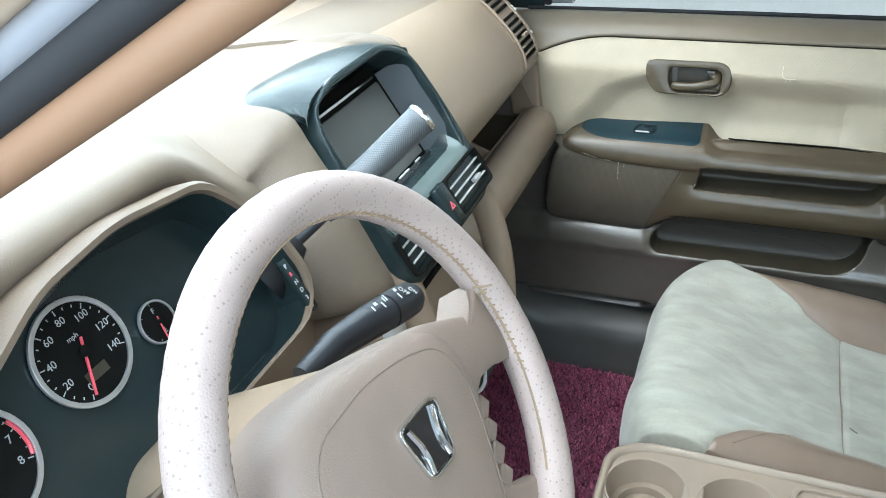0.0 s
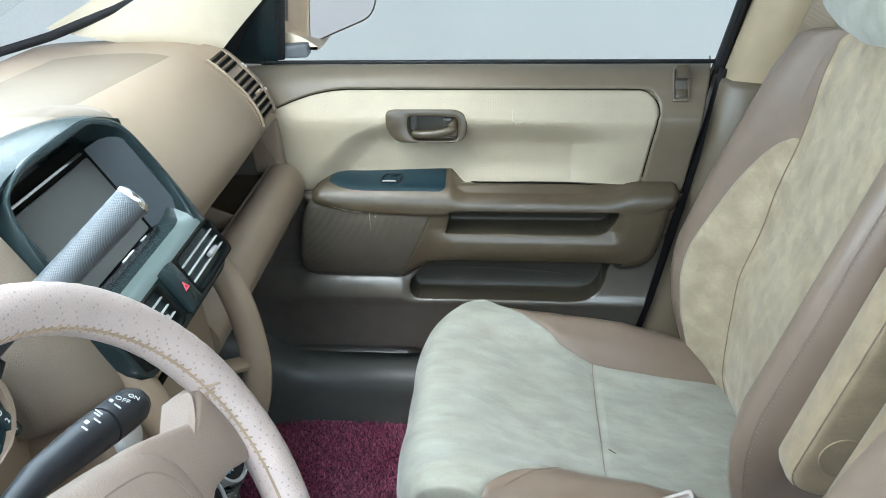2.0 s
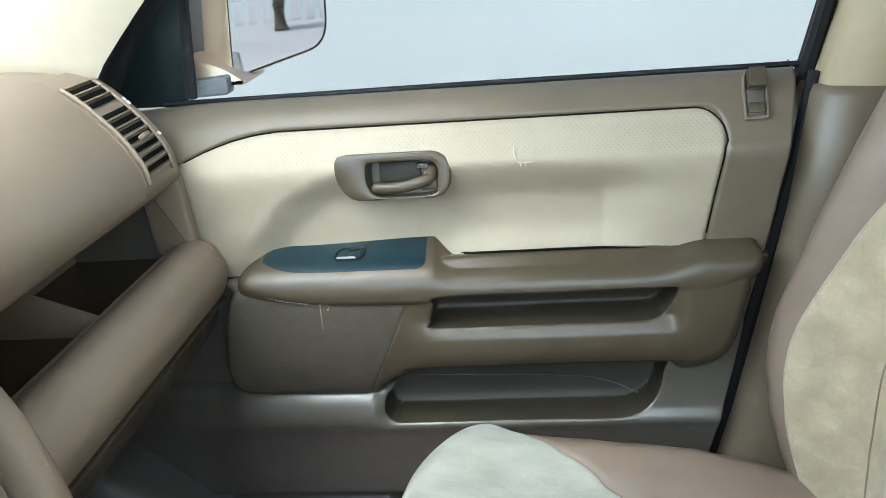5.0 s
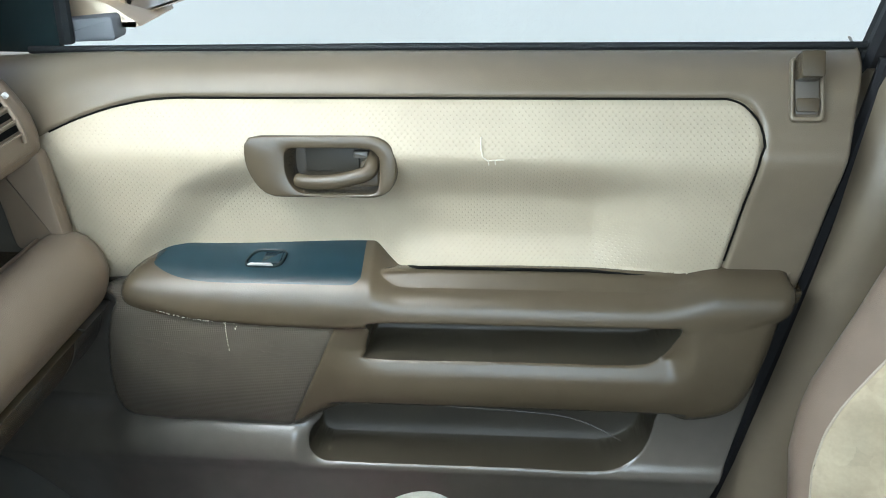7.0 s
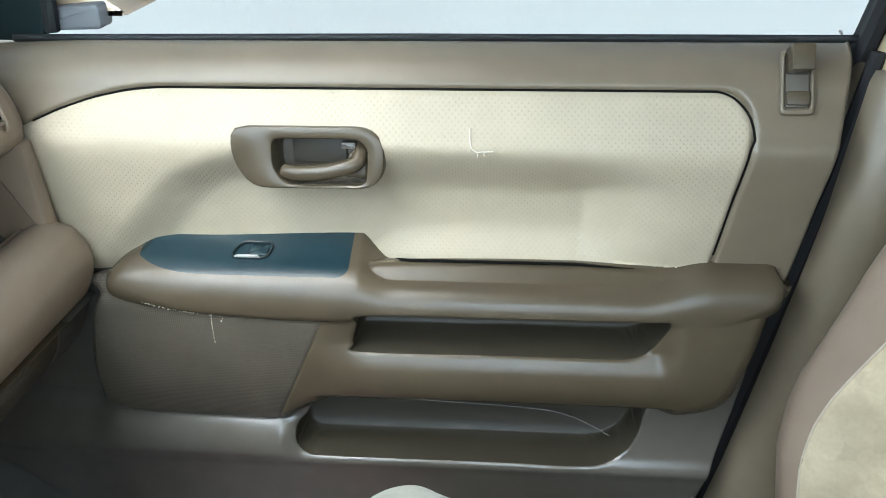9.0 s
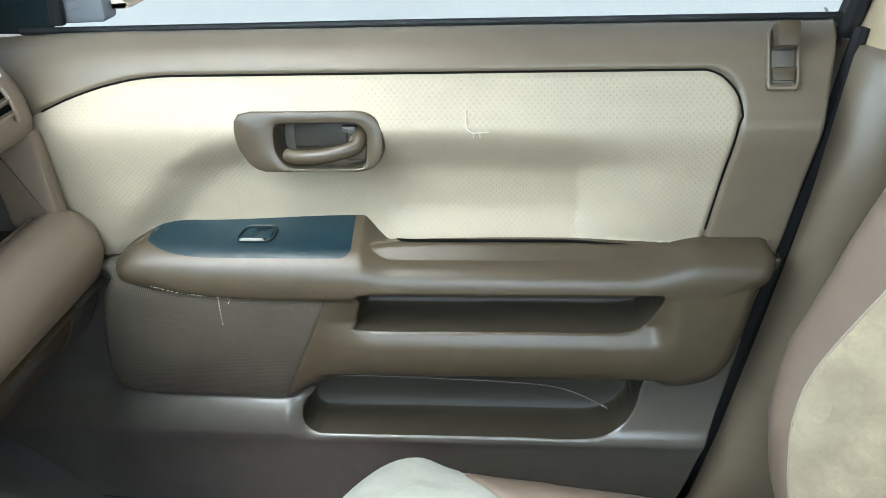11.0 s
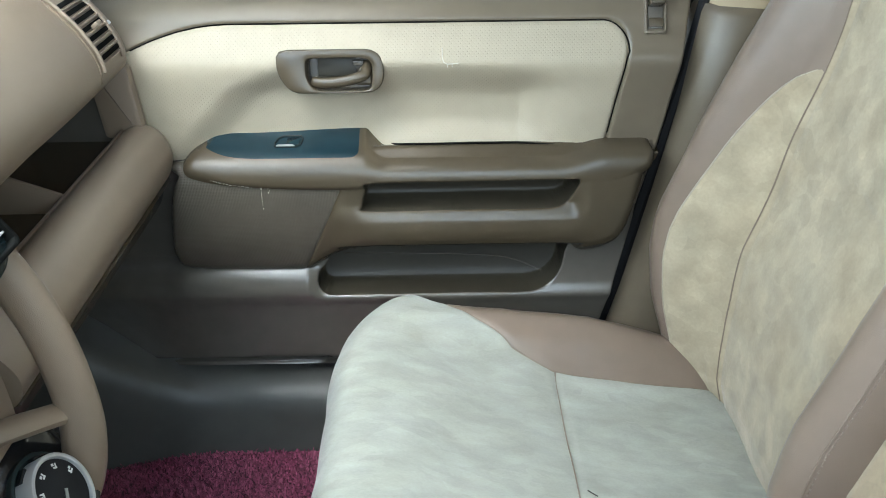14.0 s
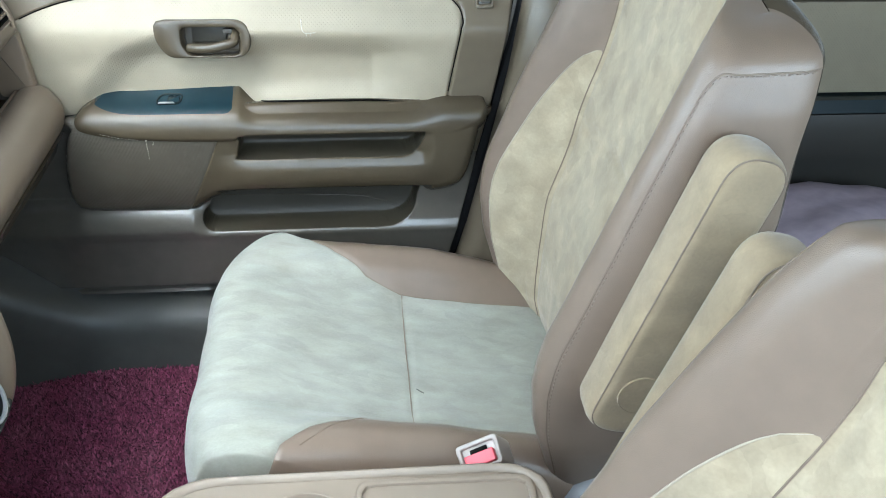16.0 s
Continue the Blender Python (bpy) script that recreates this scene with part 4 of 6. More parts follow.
    for s in (-1, 1):
        pts = [cushion_place(np.array([float(np.argmin(np.abs(ACROSS[:, 0] - s * 0.246 + 0 * ACROSS[:, 1]) + 9 * (np.abs(ACROSS[:, 1] + 0.05) > 0.02)))]), np.array([float(v)]))[0] for v in range(12, 102)]
        part("stitched_seam", tube_bm(pts, 0.0015, 6), THREAD, seat)
    seam_u = lambda x, s: float(np.interp(s * cushion_seam(np.array(x)), ACROSS[:, 0][20:-20], np.arange(len(ACROSS))[20:-20]))  # noqa: E731
    for s in (-1, 1):
        vs2 = [v for v in range(10, 95) if CUSHION[v, 0] > 0.25]
        pts = [cushion_place(np.array([seam_u(CUSHION[v, 0], s)]), np.array([float(v)]))[0] for v in vs2]
        part("cushion_seam", tube_bm(pts, 0.0011, 6), STITCH, seat)
    v405 = float(np.argmin(np.abs(CUSHION[:60, 0] - 0.405)))
    pts = [cushion_place(np.array([u]), np.array([v405 - 0.9 * math.cos(9 * (u - 100) / 400)]))[0] for u in np.linspace(seam_u(0.405, -1), seam_u(0.405, 1), 30)]
    part("cross_seam", tube_bm([Vector(p) + Vector((0, 0, 0.0002)) for p in pts], 0.0009, 6), STITCH, seat)
    tip = [cushion_place(np.array([float(np.argmin(np.abs(ACROSS[:100, 0] + 0.247) + 4 * np.abs(ACROSS[:100, 1] + 0.03 + 0.01 * k)))]), np.array([float(v)]))[0] for k, v in zip(np.linspace(0, 1, 12), np.linspace(np.argmin(np.abs(CUSHION[:110, 0] - 0.205)), np.argmin(np.abs(CUSHION[:110, 0] - 0.145)), 12))]
    part("front_seam", tube_bm([Vector(p) + Vector((0, -0.0004, 0)) for p in tip], 0.0009, 6), STITCH, seat)
    part("seat_base", box(0.40, SEAT_Y, 0.565, 0.48, 0.40, 0.09, 0.02), BLACK, seat)
    for dy in (-0.19, 0.19):
        part("seat_rail", box(0.42, SEAT_Y + dy, 0.47, 0.56, 0.04, 0.11, 0.008), BLACK, seat)
    part("recliner_cover", prism(rounded([(0.54, 0.58), (0.80, 0.56), (0.84, 0.70), (0.74, 0.735), (0.62, 0.690)], 0.02), 0.035, on_door(SEAT_Y - 0.222), 0.006), RECLINER, seat, "grey plastic recliner cover")
    part("recliner_cover", prism(rounded([(0.56, 0.60), (0.80, 0.58), (0.82, 0.66), (0.70, 0.675), (0.62, 0.65)], 0.02), 0.03, on_door(SEAT_Y + 0.25), 0.006), RECLINER, seat, "grey plastic recliner cover")
    # head restraint
    hr = curve_np([(-0.12, 0.0), (-0.13, 0.07), (-0.12, 0.13), (-0.06, 0.16), (0, 0.165), (0.06, 0.16), (0.12, 0.13), (0.13, 0.07), (0.12, 0.0), (0.06, -0.02), (0, -0.022), (-0.06, -0.02), (-0.12, 0)], 60)
    bm = bmesh.new()
    rows = []
    for t, k in ((-0.05, 0.55), (-0.045, 0.8), (-0.03, 0.95), (0, 1.0), (0.03, 0.95), (0.045, 0.8), (0.05, 0.55)):
        rows.append([bm.verts.new((0.725 + t + (p[1] - 0.07) * 0.2, SEAT_Y + p[0] * k, 1.412 + (p[1] - 0.07) * k)) for p in hr[:-1]])
    for a, b in zip(rows, rows[1:]):
        for j in range(len(a)):
            bm.faces.new((a[j], a[(j + 1) % len(a)], b[(j + 1) % len(a)], b[j]))
    bm.faces.new(rows[0])
    bm.faces.new(rows[-1])
    head = part("headrest", bm, SUEDE, seat, "beige suede head restraint", sharp=80)
    for dy in (-0.06, 0.06):
        part("headrest_post", tube_bm([(0.742, SEAT_Y + dy, 1.30), (0.725, SEAT_Y + dy, 1.40)], 0.006, 10), CHROME, seat)
        part("post_collar", tube_bm([(0.742, SEAT_Y + dy, 1.298), (0.739, SEAT_Y + dy, 1.318), (0.739, SEAT_Y + dy, 1.320)], [0.016, 0.013, 0.009], 14, 1.5), LOWER, seat)
    return seat


seat_passenger = build_seat()
seat_passenger["label"] = "beige suede passenger seat with taupe leather bolsters"
lint = thing("lint_thread", "short dark thread lying on the seat cushion", "lint")
part("thread", tube_bm([(0.417, 1.128, 0.7135), (0.421, 1.123, 0.7142), (0.427, 1.119, 0.7132)], 0.0008, 5), CARPET, lint)
seat_driver = copy_thing(seat_passenger, pose(-0.072, -0.69, 0.0153, 0, 3, 0))

# ---- dashboard ----
RIM_TAN = material("tan_hood_rim_vinyl", (0.120, 0.088, 0.062), 0.5, vary=0.05, bump=0.3, kind="leather", bump_scale=500)
# Tray plastic lightened to paint the sky's reflection along the lip.
LIP_GLARE = material("teal_lip_glare", (0.085, 0.108, 0.102), 0.16, vary=0.04, coat=0.3)
KNOBRING = material("silver_knob_ring", (0.52, 0.53, 0.54), 0.3, 0.5, vary=0.04)
BRASS = material("dull_brass", (0.45, 0.33, 0.14), 0.35, 0.8)
GAUGEPRINT = material("pale_gauge_print", (0.40, 0.42, 0.42), 0.6, vary=0.03)
BZ = axes((-0.155, 0.886, 1.20), (0, 1, 0), (-0.53, 0, 0.85))   # centre bezel: across, up the face, towards the cabin
CL = axes((-0.20, 0.49, 1.20), (0, 1, 0), (-0.436, 0, 0.90))    # instrument cluster
WH = axes((0.0486, 0.4546, 1.197), (0, 1, 0), (-0.503, 0, 0.864))  # steering wheel
KN = axes((-0.079, 0.941, 0.903), (0, 1, 0), (-0.5, 0, 0.86))      # heater knobs


def lift(m, d, a=0.0, b=0.0):
    return m @ Matrix.Translation((a, b, d))


PAD_IN = [(-0.62, 1.225), (-0.45, 1.262), (-0.30, 1.276), (-0.237, 1.265), (-0.188, 1.225), (-0.155, 1.18), (-0.140, 1.145), (-0.143, 1.114), (-0.158, 1.102), (-0.22, 1.10), (-0.40, 1.10), (-0.62, 1.10)]
PAD_OUT = [(-0.62, 1.21), (-0.45, 1.238), (-0.31, 1.242), (-0.245, 1.222), (-0.195, 1.175), (-0.172, 1.14), (-0.164, 1.115), (-0.165, 1.096), (-0.176, 1.085), (-0.24, 1.08), (-0.40, 1.08), (-0.62, 1.08)]
LIP_IN = [(-0.185, 1.003), (-0.162, 1.013), (-0.134, 1.004), (-0.116, 0.978), (-0.119, 0.954), (-0.139, 0.940), (-0.19, 0.94), (-0.20, 0.972)]
LIP_OUT = [(-0.188, 0.996), (-0.166, 1.006), (-0.140, 0.996), (-0.125, 0.965), (-0.130, 0.937), (-0.149, 0.920), (-0.20, 0.92), (-0.21, 0.958)]
BOX_IN = [(-0.143, 0.937), (-0.141, 0.929), (-0.152, 0.90), (-0.19, 0.855), (-0.27, 0.83), (-0.35, 0.83), (-0.35, 0.93)]
BOX_OUT = [(-0.154, 0.915), (-0.152, 0.907), (-0.166, 0.87), (-0.21, 0.825), (-0.29, 0.80), (-0.37, 0.80), (-0.37, 0.91)]

def between(inner, outer, y, y0=1.05, y1=1.48):
    t = (y - y0) / (y1 - y0)
    return [(a[0] + (b[0] - a[0]) * t, a[1] + (b[1] - a[1]) * t) for a, b in zip(inner, outer)]


def closed_curve(pts, n):
    q = pts[-2:] + pts + pts[:2]
    p = np.array([tuple(v) for v in smooth_path([(a, b, 0) for a, b in q], 10)])[20:-10, :2]
    s = np.r_[0, np.cumsum(np.hypot(*np.diff(p, axis=0).T))]
    k = np.linspace(0, s[-1], n, endpoint=False)
    return list(zip(np.interp(k, s, p[:, 0]), np.interp(k, s, p[:, 1])))


def swept(inner, outer, ys, n=64, end_round=0.0, start_round=0.0):
    """Sections along y that pass from one outline to another, with rounded ends."""
    out = []
    for y in ys:
        p = closed_curve(between(inner, outer, y), n)
        k = 1.0
        if end_round and y > ys[-1] - end_round:
            k = math.sqrt(max(0.02, 1 - ((y - ys[-1] + end_round) / end_round) ** 2))
        if start_round and y < ys[0] + start_round:
            k = math.sqrt(max(0.02, 1 - ((ys[0] + start_round - y) / start_round) ** 2))
        cx, cz = np.mean([a for a, _ in p]), np.mean([b for _, b in p])
        out.append([(cx + (a - cx) * k, y, cz + (b - cz) * k) for a, b in p])
    return out


def ends(y0, y1, r, n=24):
    return list(np.linspace(y0, y1 - r, n)) + [y1 - r + r * math.sin(a) for a in np.linspace(0.15, math.pi / 2, 9)]


def build_dashboard():
    dash = thing("dashboard", "beige moulded car dashboard with an open passenger shelf", "dashboard")
    pad = []
    for y in ends(1.031, 1.584, 0.032, 30):
        p = closed_curve(between(PAD_IN, PAD_OUT, y), 110)
        k = math.sqrt(max(0.0, 1 - (max(0, y - 1.552) / 0.0323) ** 2))
        pad.append([(-0.40 + (a + 0.40) * (0.86 + 0.14 * k), y, 1.14 + (b - 1.14) * (0.55 + 0.45 * k)) for a, b in p])
    part("upper_pad", loft(pad), DASH, dash, sharp=60)
    # soft airbag cover, a thin panel laid on the pad's top
    top = []
    for y in np.linspace(1.03, 1.405, 20):
        q = [p for p in curve_np(between(PAD_IN, PAD_OUT, y)[0:4], 60) if -0.53 < p[0] < -0.255]
        q = curve_np(q, 24)
        top.append([(a, y, b + 0.0012) for a, b in q] + [(a, y, b - 0.004) for a, b in q[::-1]])
    part("airbag_cover", loft(top), DASH_TOP, dash, "paler soft airbag cover", sharp=50)
    part("lower_roll", loft(swept(LIP_IN, LIP_OUT, ends(1.015, 1.592, 0.05), 48, end_round=0.05)), DASH, dash, sharp=60)
    glove = part("glovebox_door", loft(swept(BOX_IN, BOX_OUT, list(np.linspace(1.03, 1.508, 16)), 60)), TAUPE, dash, "closed taupe glovebox door", sharp=50)
    part("door_edge", tube_bm([(-0.1405 - 0.0095 * t, 1.03 + 0.476 * t, 0.9385 - 0.0215 * t) for t in np.linspace(0, 1, 12)], 0.0022, 8), DASH, glove, "paler rounded top edge")
    part("door_latch", prism(rounded([(-0.024, -0.008), (0.024, -0.008), (0.024, 0.008), (-0.024, 0.008)], 0.007), 0.004, axes((-0.158, 1.29, 0.893), (0, 1, 0), (-0.38, 0, -0.92)), 0.001), GAP, glove, "dark recessed latch")
    part("lower_trim", loft(swept(BOX_IN, BOX_OUT, list(np.linspace(1.512, 1.575, 4)), 60)), LOWER, dash, sharp=50)
    boss = part("ignition_boss", tube_bm([(-0.20, 0.722, 1.050), (-0.125, 0.722, 1.062), (-0.105, 0.722, 1.066), (-0.099, 0.722, 1.067)], [0.034, 0.029, 0.027, 0.021], 24), DASH, dash, "beige ignition lock boss", sharp=60)
    part("lock_ring", tube_bm([(-0.100, 0.722, 1.067), (-0.090, 0.722, 1.069), (-0.087, 0.722, 1.0695)], [0.0185, 0.0175, 0.013], 24), KNOBRING, boss, "silver lock ring")
    part("key_ring", tube_bm([(-0.082 + 0.003 * math.sin(a), 0.741 + 0.009 * math.cos(a), 1.086 + 0.010 * math.sin(a)) for a in np.linspace(0, 2 * math.pi, 24, endpoint=False)], 0.0014, 6, closed=True), BRASS, boss, "brass key ring")
    # the shelf's floor, back and dividers
    part("shelf_floor", box(-0.262, 1.285, 0.972, 0.16, 0.55, 0.012), TAUPE, dash, smooth=False)
    part("shelf_back", box(-0.345, 1.285, 1.035, 0.02, 0.55, 0.14), DASH, dash, smooth=False)
    for y in (1.10, 1.335):
        part("shelf_divider", prism(rounded([(-0.335, 0.975), (-0.186, 0.975), (-0.186, 1.000), (-0.30, 1.045), (-0.335, 1.05)], 0.006), 0.006, on_door(y), 0.002), DASH, dash)
    part("shelf_end", box(-0.262, 1.562, 1.03, 0.16, 0.012, 0.13), LOWER, dash, smooth=False)
    part("shelf_post", prism(rounded([(-0.215, 0.985), (-0.158, 0.985), (-0.166, 1.09), (-0.225, 1.10)], 0.008), 0.022, on_door(1.568), 0.006), DASH, dash)
    part("lip_edge", tube_bm([(-0.186 - 0.003 * t, 1.02 + 0.53 * t, 1.005 - 0.008 * t) for t in np.linspace(0, 1, 8)], 0.0025, 8), DASH, dash)
    part("kick_panel", prism(rounded([(-0.70, 0.42), (-0.30, 0.42), (-0.26, 0.70), (-0.25, 0.95), (-0.70, 1.10)], 0.03), 0.03, on_door(1.66), 0.01), LOWER, dash)
    # driver's side: top roll and lower panel round the column
    drv = []
    for y in np.linspace(0.13, 1.040, 64):
        bump = lambda x: step(0.18, 0.34, y) * (1 - step(0.525 - 0.5 * (x + 0.157), 0.675 - 0.5 * (x + 0.157), y))  # noqa: E731
        c = 0.3 * step(0.60, 0.70, y) * (1 - step(0.70, 0.80, y))
        b = bump(-0.25)
        d = step(0.64, 0.84, y)
        pts = [(-0.62, 1.205 + 0.018 * d), (-0.45, 1.252 + 0.009 * d), (-0.34, 1.262 + 0.011 * d + 0.045 * bump(-0.34)), (-0.27, 1.258 + 0.06 * bump(-0.27) - 0.006 * c), (-0.215 - 0.005 * b, 1.225 + 0.085 * b - 0.012 * c), (-0.205 - 0.03 * b, 1.18 + 0.08 * b - 0.01 * c), (-0.21 - 0.05 * b, 1.12), (-0.30, 1.0), (-0.40, 0.95), (-0.62, 0.95)]
        if y > 0.765:
            pts = [(min(a, -0.335), q) if q < 1.245 else (min(a, -0.32), q - 0.002) for a, q in pts]
        drv.append([(a, y, q) for a, q in closed_curve(pts, 90)])
    part("driver_pad", loft(drv), DASH_TOP, dash, sharp=60)
    part("knee_panel", loft([[(a, y, c) for a, c in closed_curve([(-0.21, 1.135), (-0.185, 1.10), (-0.165, 1.0), (-0.17, 0.86), (-0.22, 0.78), (-0.33, 0.78), (-0.33, 1.12)], 50)] for y in np.linspace(0.13, 0.99, 12)]), DASH, dash, sharp=60)
    house = []
    for y in list(np.linspace(0.69, 0.762, 14)) + list(np.linspace(0.764, 0.776, 5)) + list(np.linspace(0.785, 1.018, 22)) + list(np.linspace(1.022, 1.05, 8)):
        k = 0.055 * (max(0, 0.768 - y) / 0.078) ** 2 + 0.030 * (max(0, y - 1.025) / 0.03) ** 2
        h = step(0.764, 0.772, y) * (1 - step(1.021, 1.027, y))
        pts = [(-0.50, 1.235), (-0.40, 1.262 - k * 0.3), (-0.33, 1.280 - k * 0.5 - 0.004 * h), (-0.262, 1.290 - k * 0.8 - 0.015 * h), (-0.210 - k * 0.3 - 0.054 * h, 1.284 - k - 0.033 * h), (-0.190 - k - 0.08 * h, 1.255 - k * 0.6), (-0.157 - k - 0.09 * h, 1.20), (-0.122 - k - 0.09 * h, 1.14), (-0.104 - k - 0.09 * h, 1.10), (-0.125 - k - 0.09 * h, 1.085), (-0.25, 1.08), (-0.50, 1.10)]
        house.append([(a, y, q) for a, q in closed_curve(pts, 90)])
    part("centre_housing", loft(house), DASH_TOP, dash, sharp=60)
    build_cluster(dash)
    build_centre(dash)
    build_side_vent(dash)


def ring_loft(loops, name, mat, parent, label=""):
    return part(name, loft(loops, True, False), mat, parent, label, sharp=50)


def local(m, pts, d):
    return [m @ Vector((p[0], p[1], d)) for p in pts]


def build_cluster(dash):
    face = rounded([(-0.235, -0.088), (0.120, -0.088), (0.148, -0.06), (0.140, 0.0), (0.118, 0.036), (0.095, 0.064), (0.0, 0.076), (-0.08, 0.068), (-0.17, 0.03), (-0.235, -0.02)], 0.02)
    n = 96
    c = (-0.02, -0.02)
    f = even(face, n, *c)
    grow = lambda q, k, dy=0: [((p[0] - c[0]) * k + c[0], (p[1] - c[1]) * k + c[1] + dy) for p in q]  # noqa: E731
    hood = part("cluster_hood", loft([local(CL, f, 0.0), local(CL, grow(f, 0.985, 0.006), 0.03), local(CL, grow(f, 0.99, 0.012), 0.048)], True, False), BEZEL, dash, "black instrument hood lining", sharp=50)
    lip = [local(CL, grow(f, 0.99, 0.012), 0.047), local(CL, grow(f, 0.998, 0.013), 0.053), local(CL, grow(f, 1.03, 0.0145), 0.054), local(CL, grow(f, 1.07, 0.014), 0.046),
           local(CL, grow(f, 1.12, 0.012), 0.02), local(CL, grow(f, 1.17, 0.006), -0.03), local(CL, grow(f, 1.2, 0.0), -0.09)]
    ring_loft(lip, "hood_rim", RIM_TAN, dash)
    board = part("instrument_face", prism(f, 0.003, lift(CL, -0.002)), BEZEL, dash, "dark instrument face")
    for cx, cy, r, kind in ((-0.050, 0.024, 0.042, "speed"), (0.019, 0.003, 0.0185, "fuel"), (-0.158, 0.006, 0.042, "revs")):
        o = lift(CL, 0.003, cx, cy)
        dial = part("gauge_ring", ring_plate(disc_outline(r), disc_outline(r * 0.9), 0.003, 0.0025, o, 0.0006), SILVER, board, "silver gauge ring")
        part("gauge_face", prism(disc_outline(r * 0.9), 0.0012, lift(o, 0.0002)), GAP, dial)
        # tick marks
        k = 22 if kind != "fuel" else 6
        for i in range(k):
            a = radians(245 - 270 * i / (k - 1))
            t = lift(o, 0.0014) @ Matrix.Rotation(a, 4, "Z")
            part("tick", box(r * 0.82, 0, 0, r * (0.1 if i % 3 == 0 else 0.05), r * 0.022, 0.0003, m=None), GAUGEPRINT, dial, smooth=False).matrix_basis = t
        if kind == "speed":
            for i, s in enumerate(("0", "20", "40", "60", "80", "100", "120", "140")):
                a = radians(245 - 270 * i / 7)
                text_mesh(s, r * 0.2, lift(o, 0.0015, r * 0.64 * math.cos(a), r * 0.64 * math.sin(a)), GAUGEPRINT, dial)
            text_mesh("mph", r * 0.14, lift(o, 0.0015, 0, r * 0.3), GAUGEPRINT, dial)
            part("display", box(0, 0, 0, r * 0.5, r * 0.2, 0.0006), POCKET, dial, smooth=False).matrix_basis = lift(o, 0.0014, 0, -r * 0.45)
        if kind == "revs":
            for i in range(9):
                a = radians(245 - 270 * i / 8)
                text_mesh(str(i), r * 0.2, lift(o, 0.0015, r * 0.66 * math.cos(a), r * 0.66 * math.sin(a)), GAUGEPRINT, dial)
        if kind == "revs":
            arc = [o @ Vector((r * 0.86 * math.cos(radians(t)), r * 0.86 * math.sin(radians(t)), 0.0016)) for t in np.linspace(25, -22, 12)]
            part("red_zone", tube_bm(arc, 0.0016, 6), RED, dial, "red zone of the rev counter")
        if kind == "fuel":
            text_mesh("F", r * 0.34, lift(o, 0.0015, r * 0.1, r * 0.5), GAUGEPRINT, dial)
            text_mesh("E", r * 0.34, lift(o, 0.0015, r * 0.1, -r * 0.5), GAUGEPRINT, dial)
        ang = {"speed": 247, "fuel": 262, "revs": 247}[kind]
        nd = box(r * 0.27, 0, 0, r * 1.05, r * 0.045, 0.0012)
        part("needle", nd, RED, dial, "red gauge needle", smooth=False).matrix_basis = lift(o, 0.004) @ Matrix.Rotation(radians(ang), 4, "Z")
        part("needle_cap", prism(disc_outline(r * 0.11, 20), 0.004, lift(o, 0.002), 0.001), GAP, dial)
    part("trip_stalk", tube_bm([CL @ Vector((0.012, -0.030, 0)), CL @ Vector((0.012, -0.030, 0.03))], 0.0035, 10), BLACK, board)
    # gear scale beside the hood
    strip = part("gear_scale", prism(rounded([(0.128, -0.074), (0.138, -0.073), (0.133, -0.016), (0.123, -0.017)], 0.004), 0.006, lift(CL, 0.0465), 0.001), BEZEL, dash, "black gear position scale")
    for i, s in enumerate("PRND21"):
        text_mesh(s, 0.0062, lift(CL, 0.0530, 0.1270 + 0.0008 * i, -0.0235 - 0.0088 * i) @ Matrix.Rotation(radians(8), 4, "Z"), RED if s == "R" else GAUGEPRINT, strip)


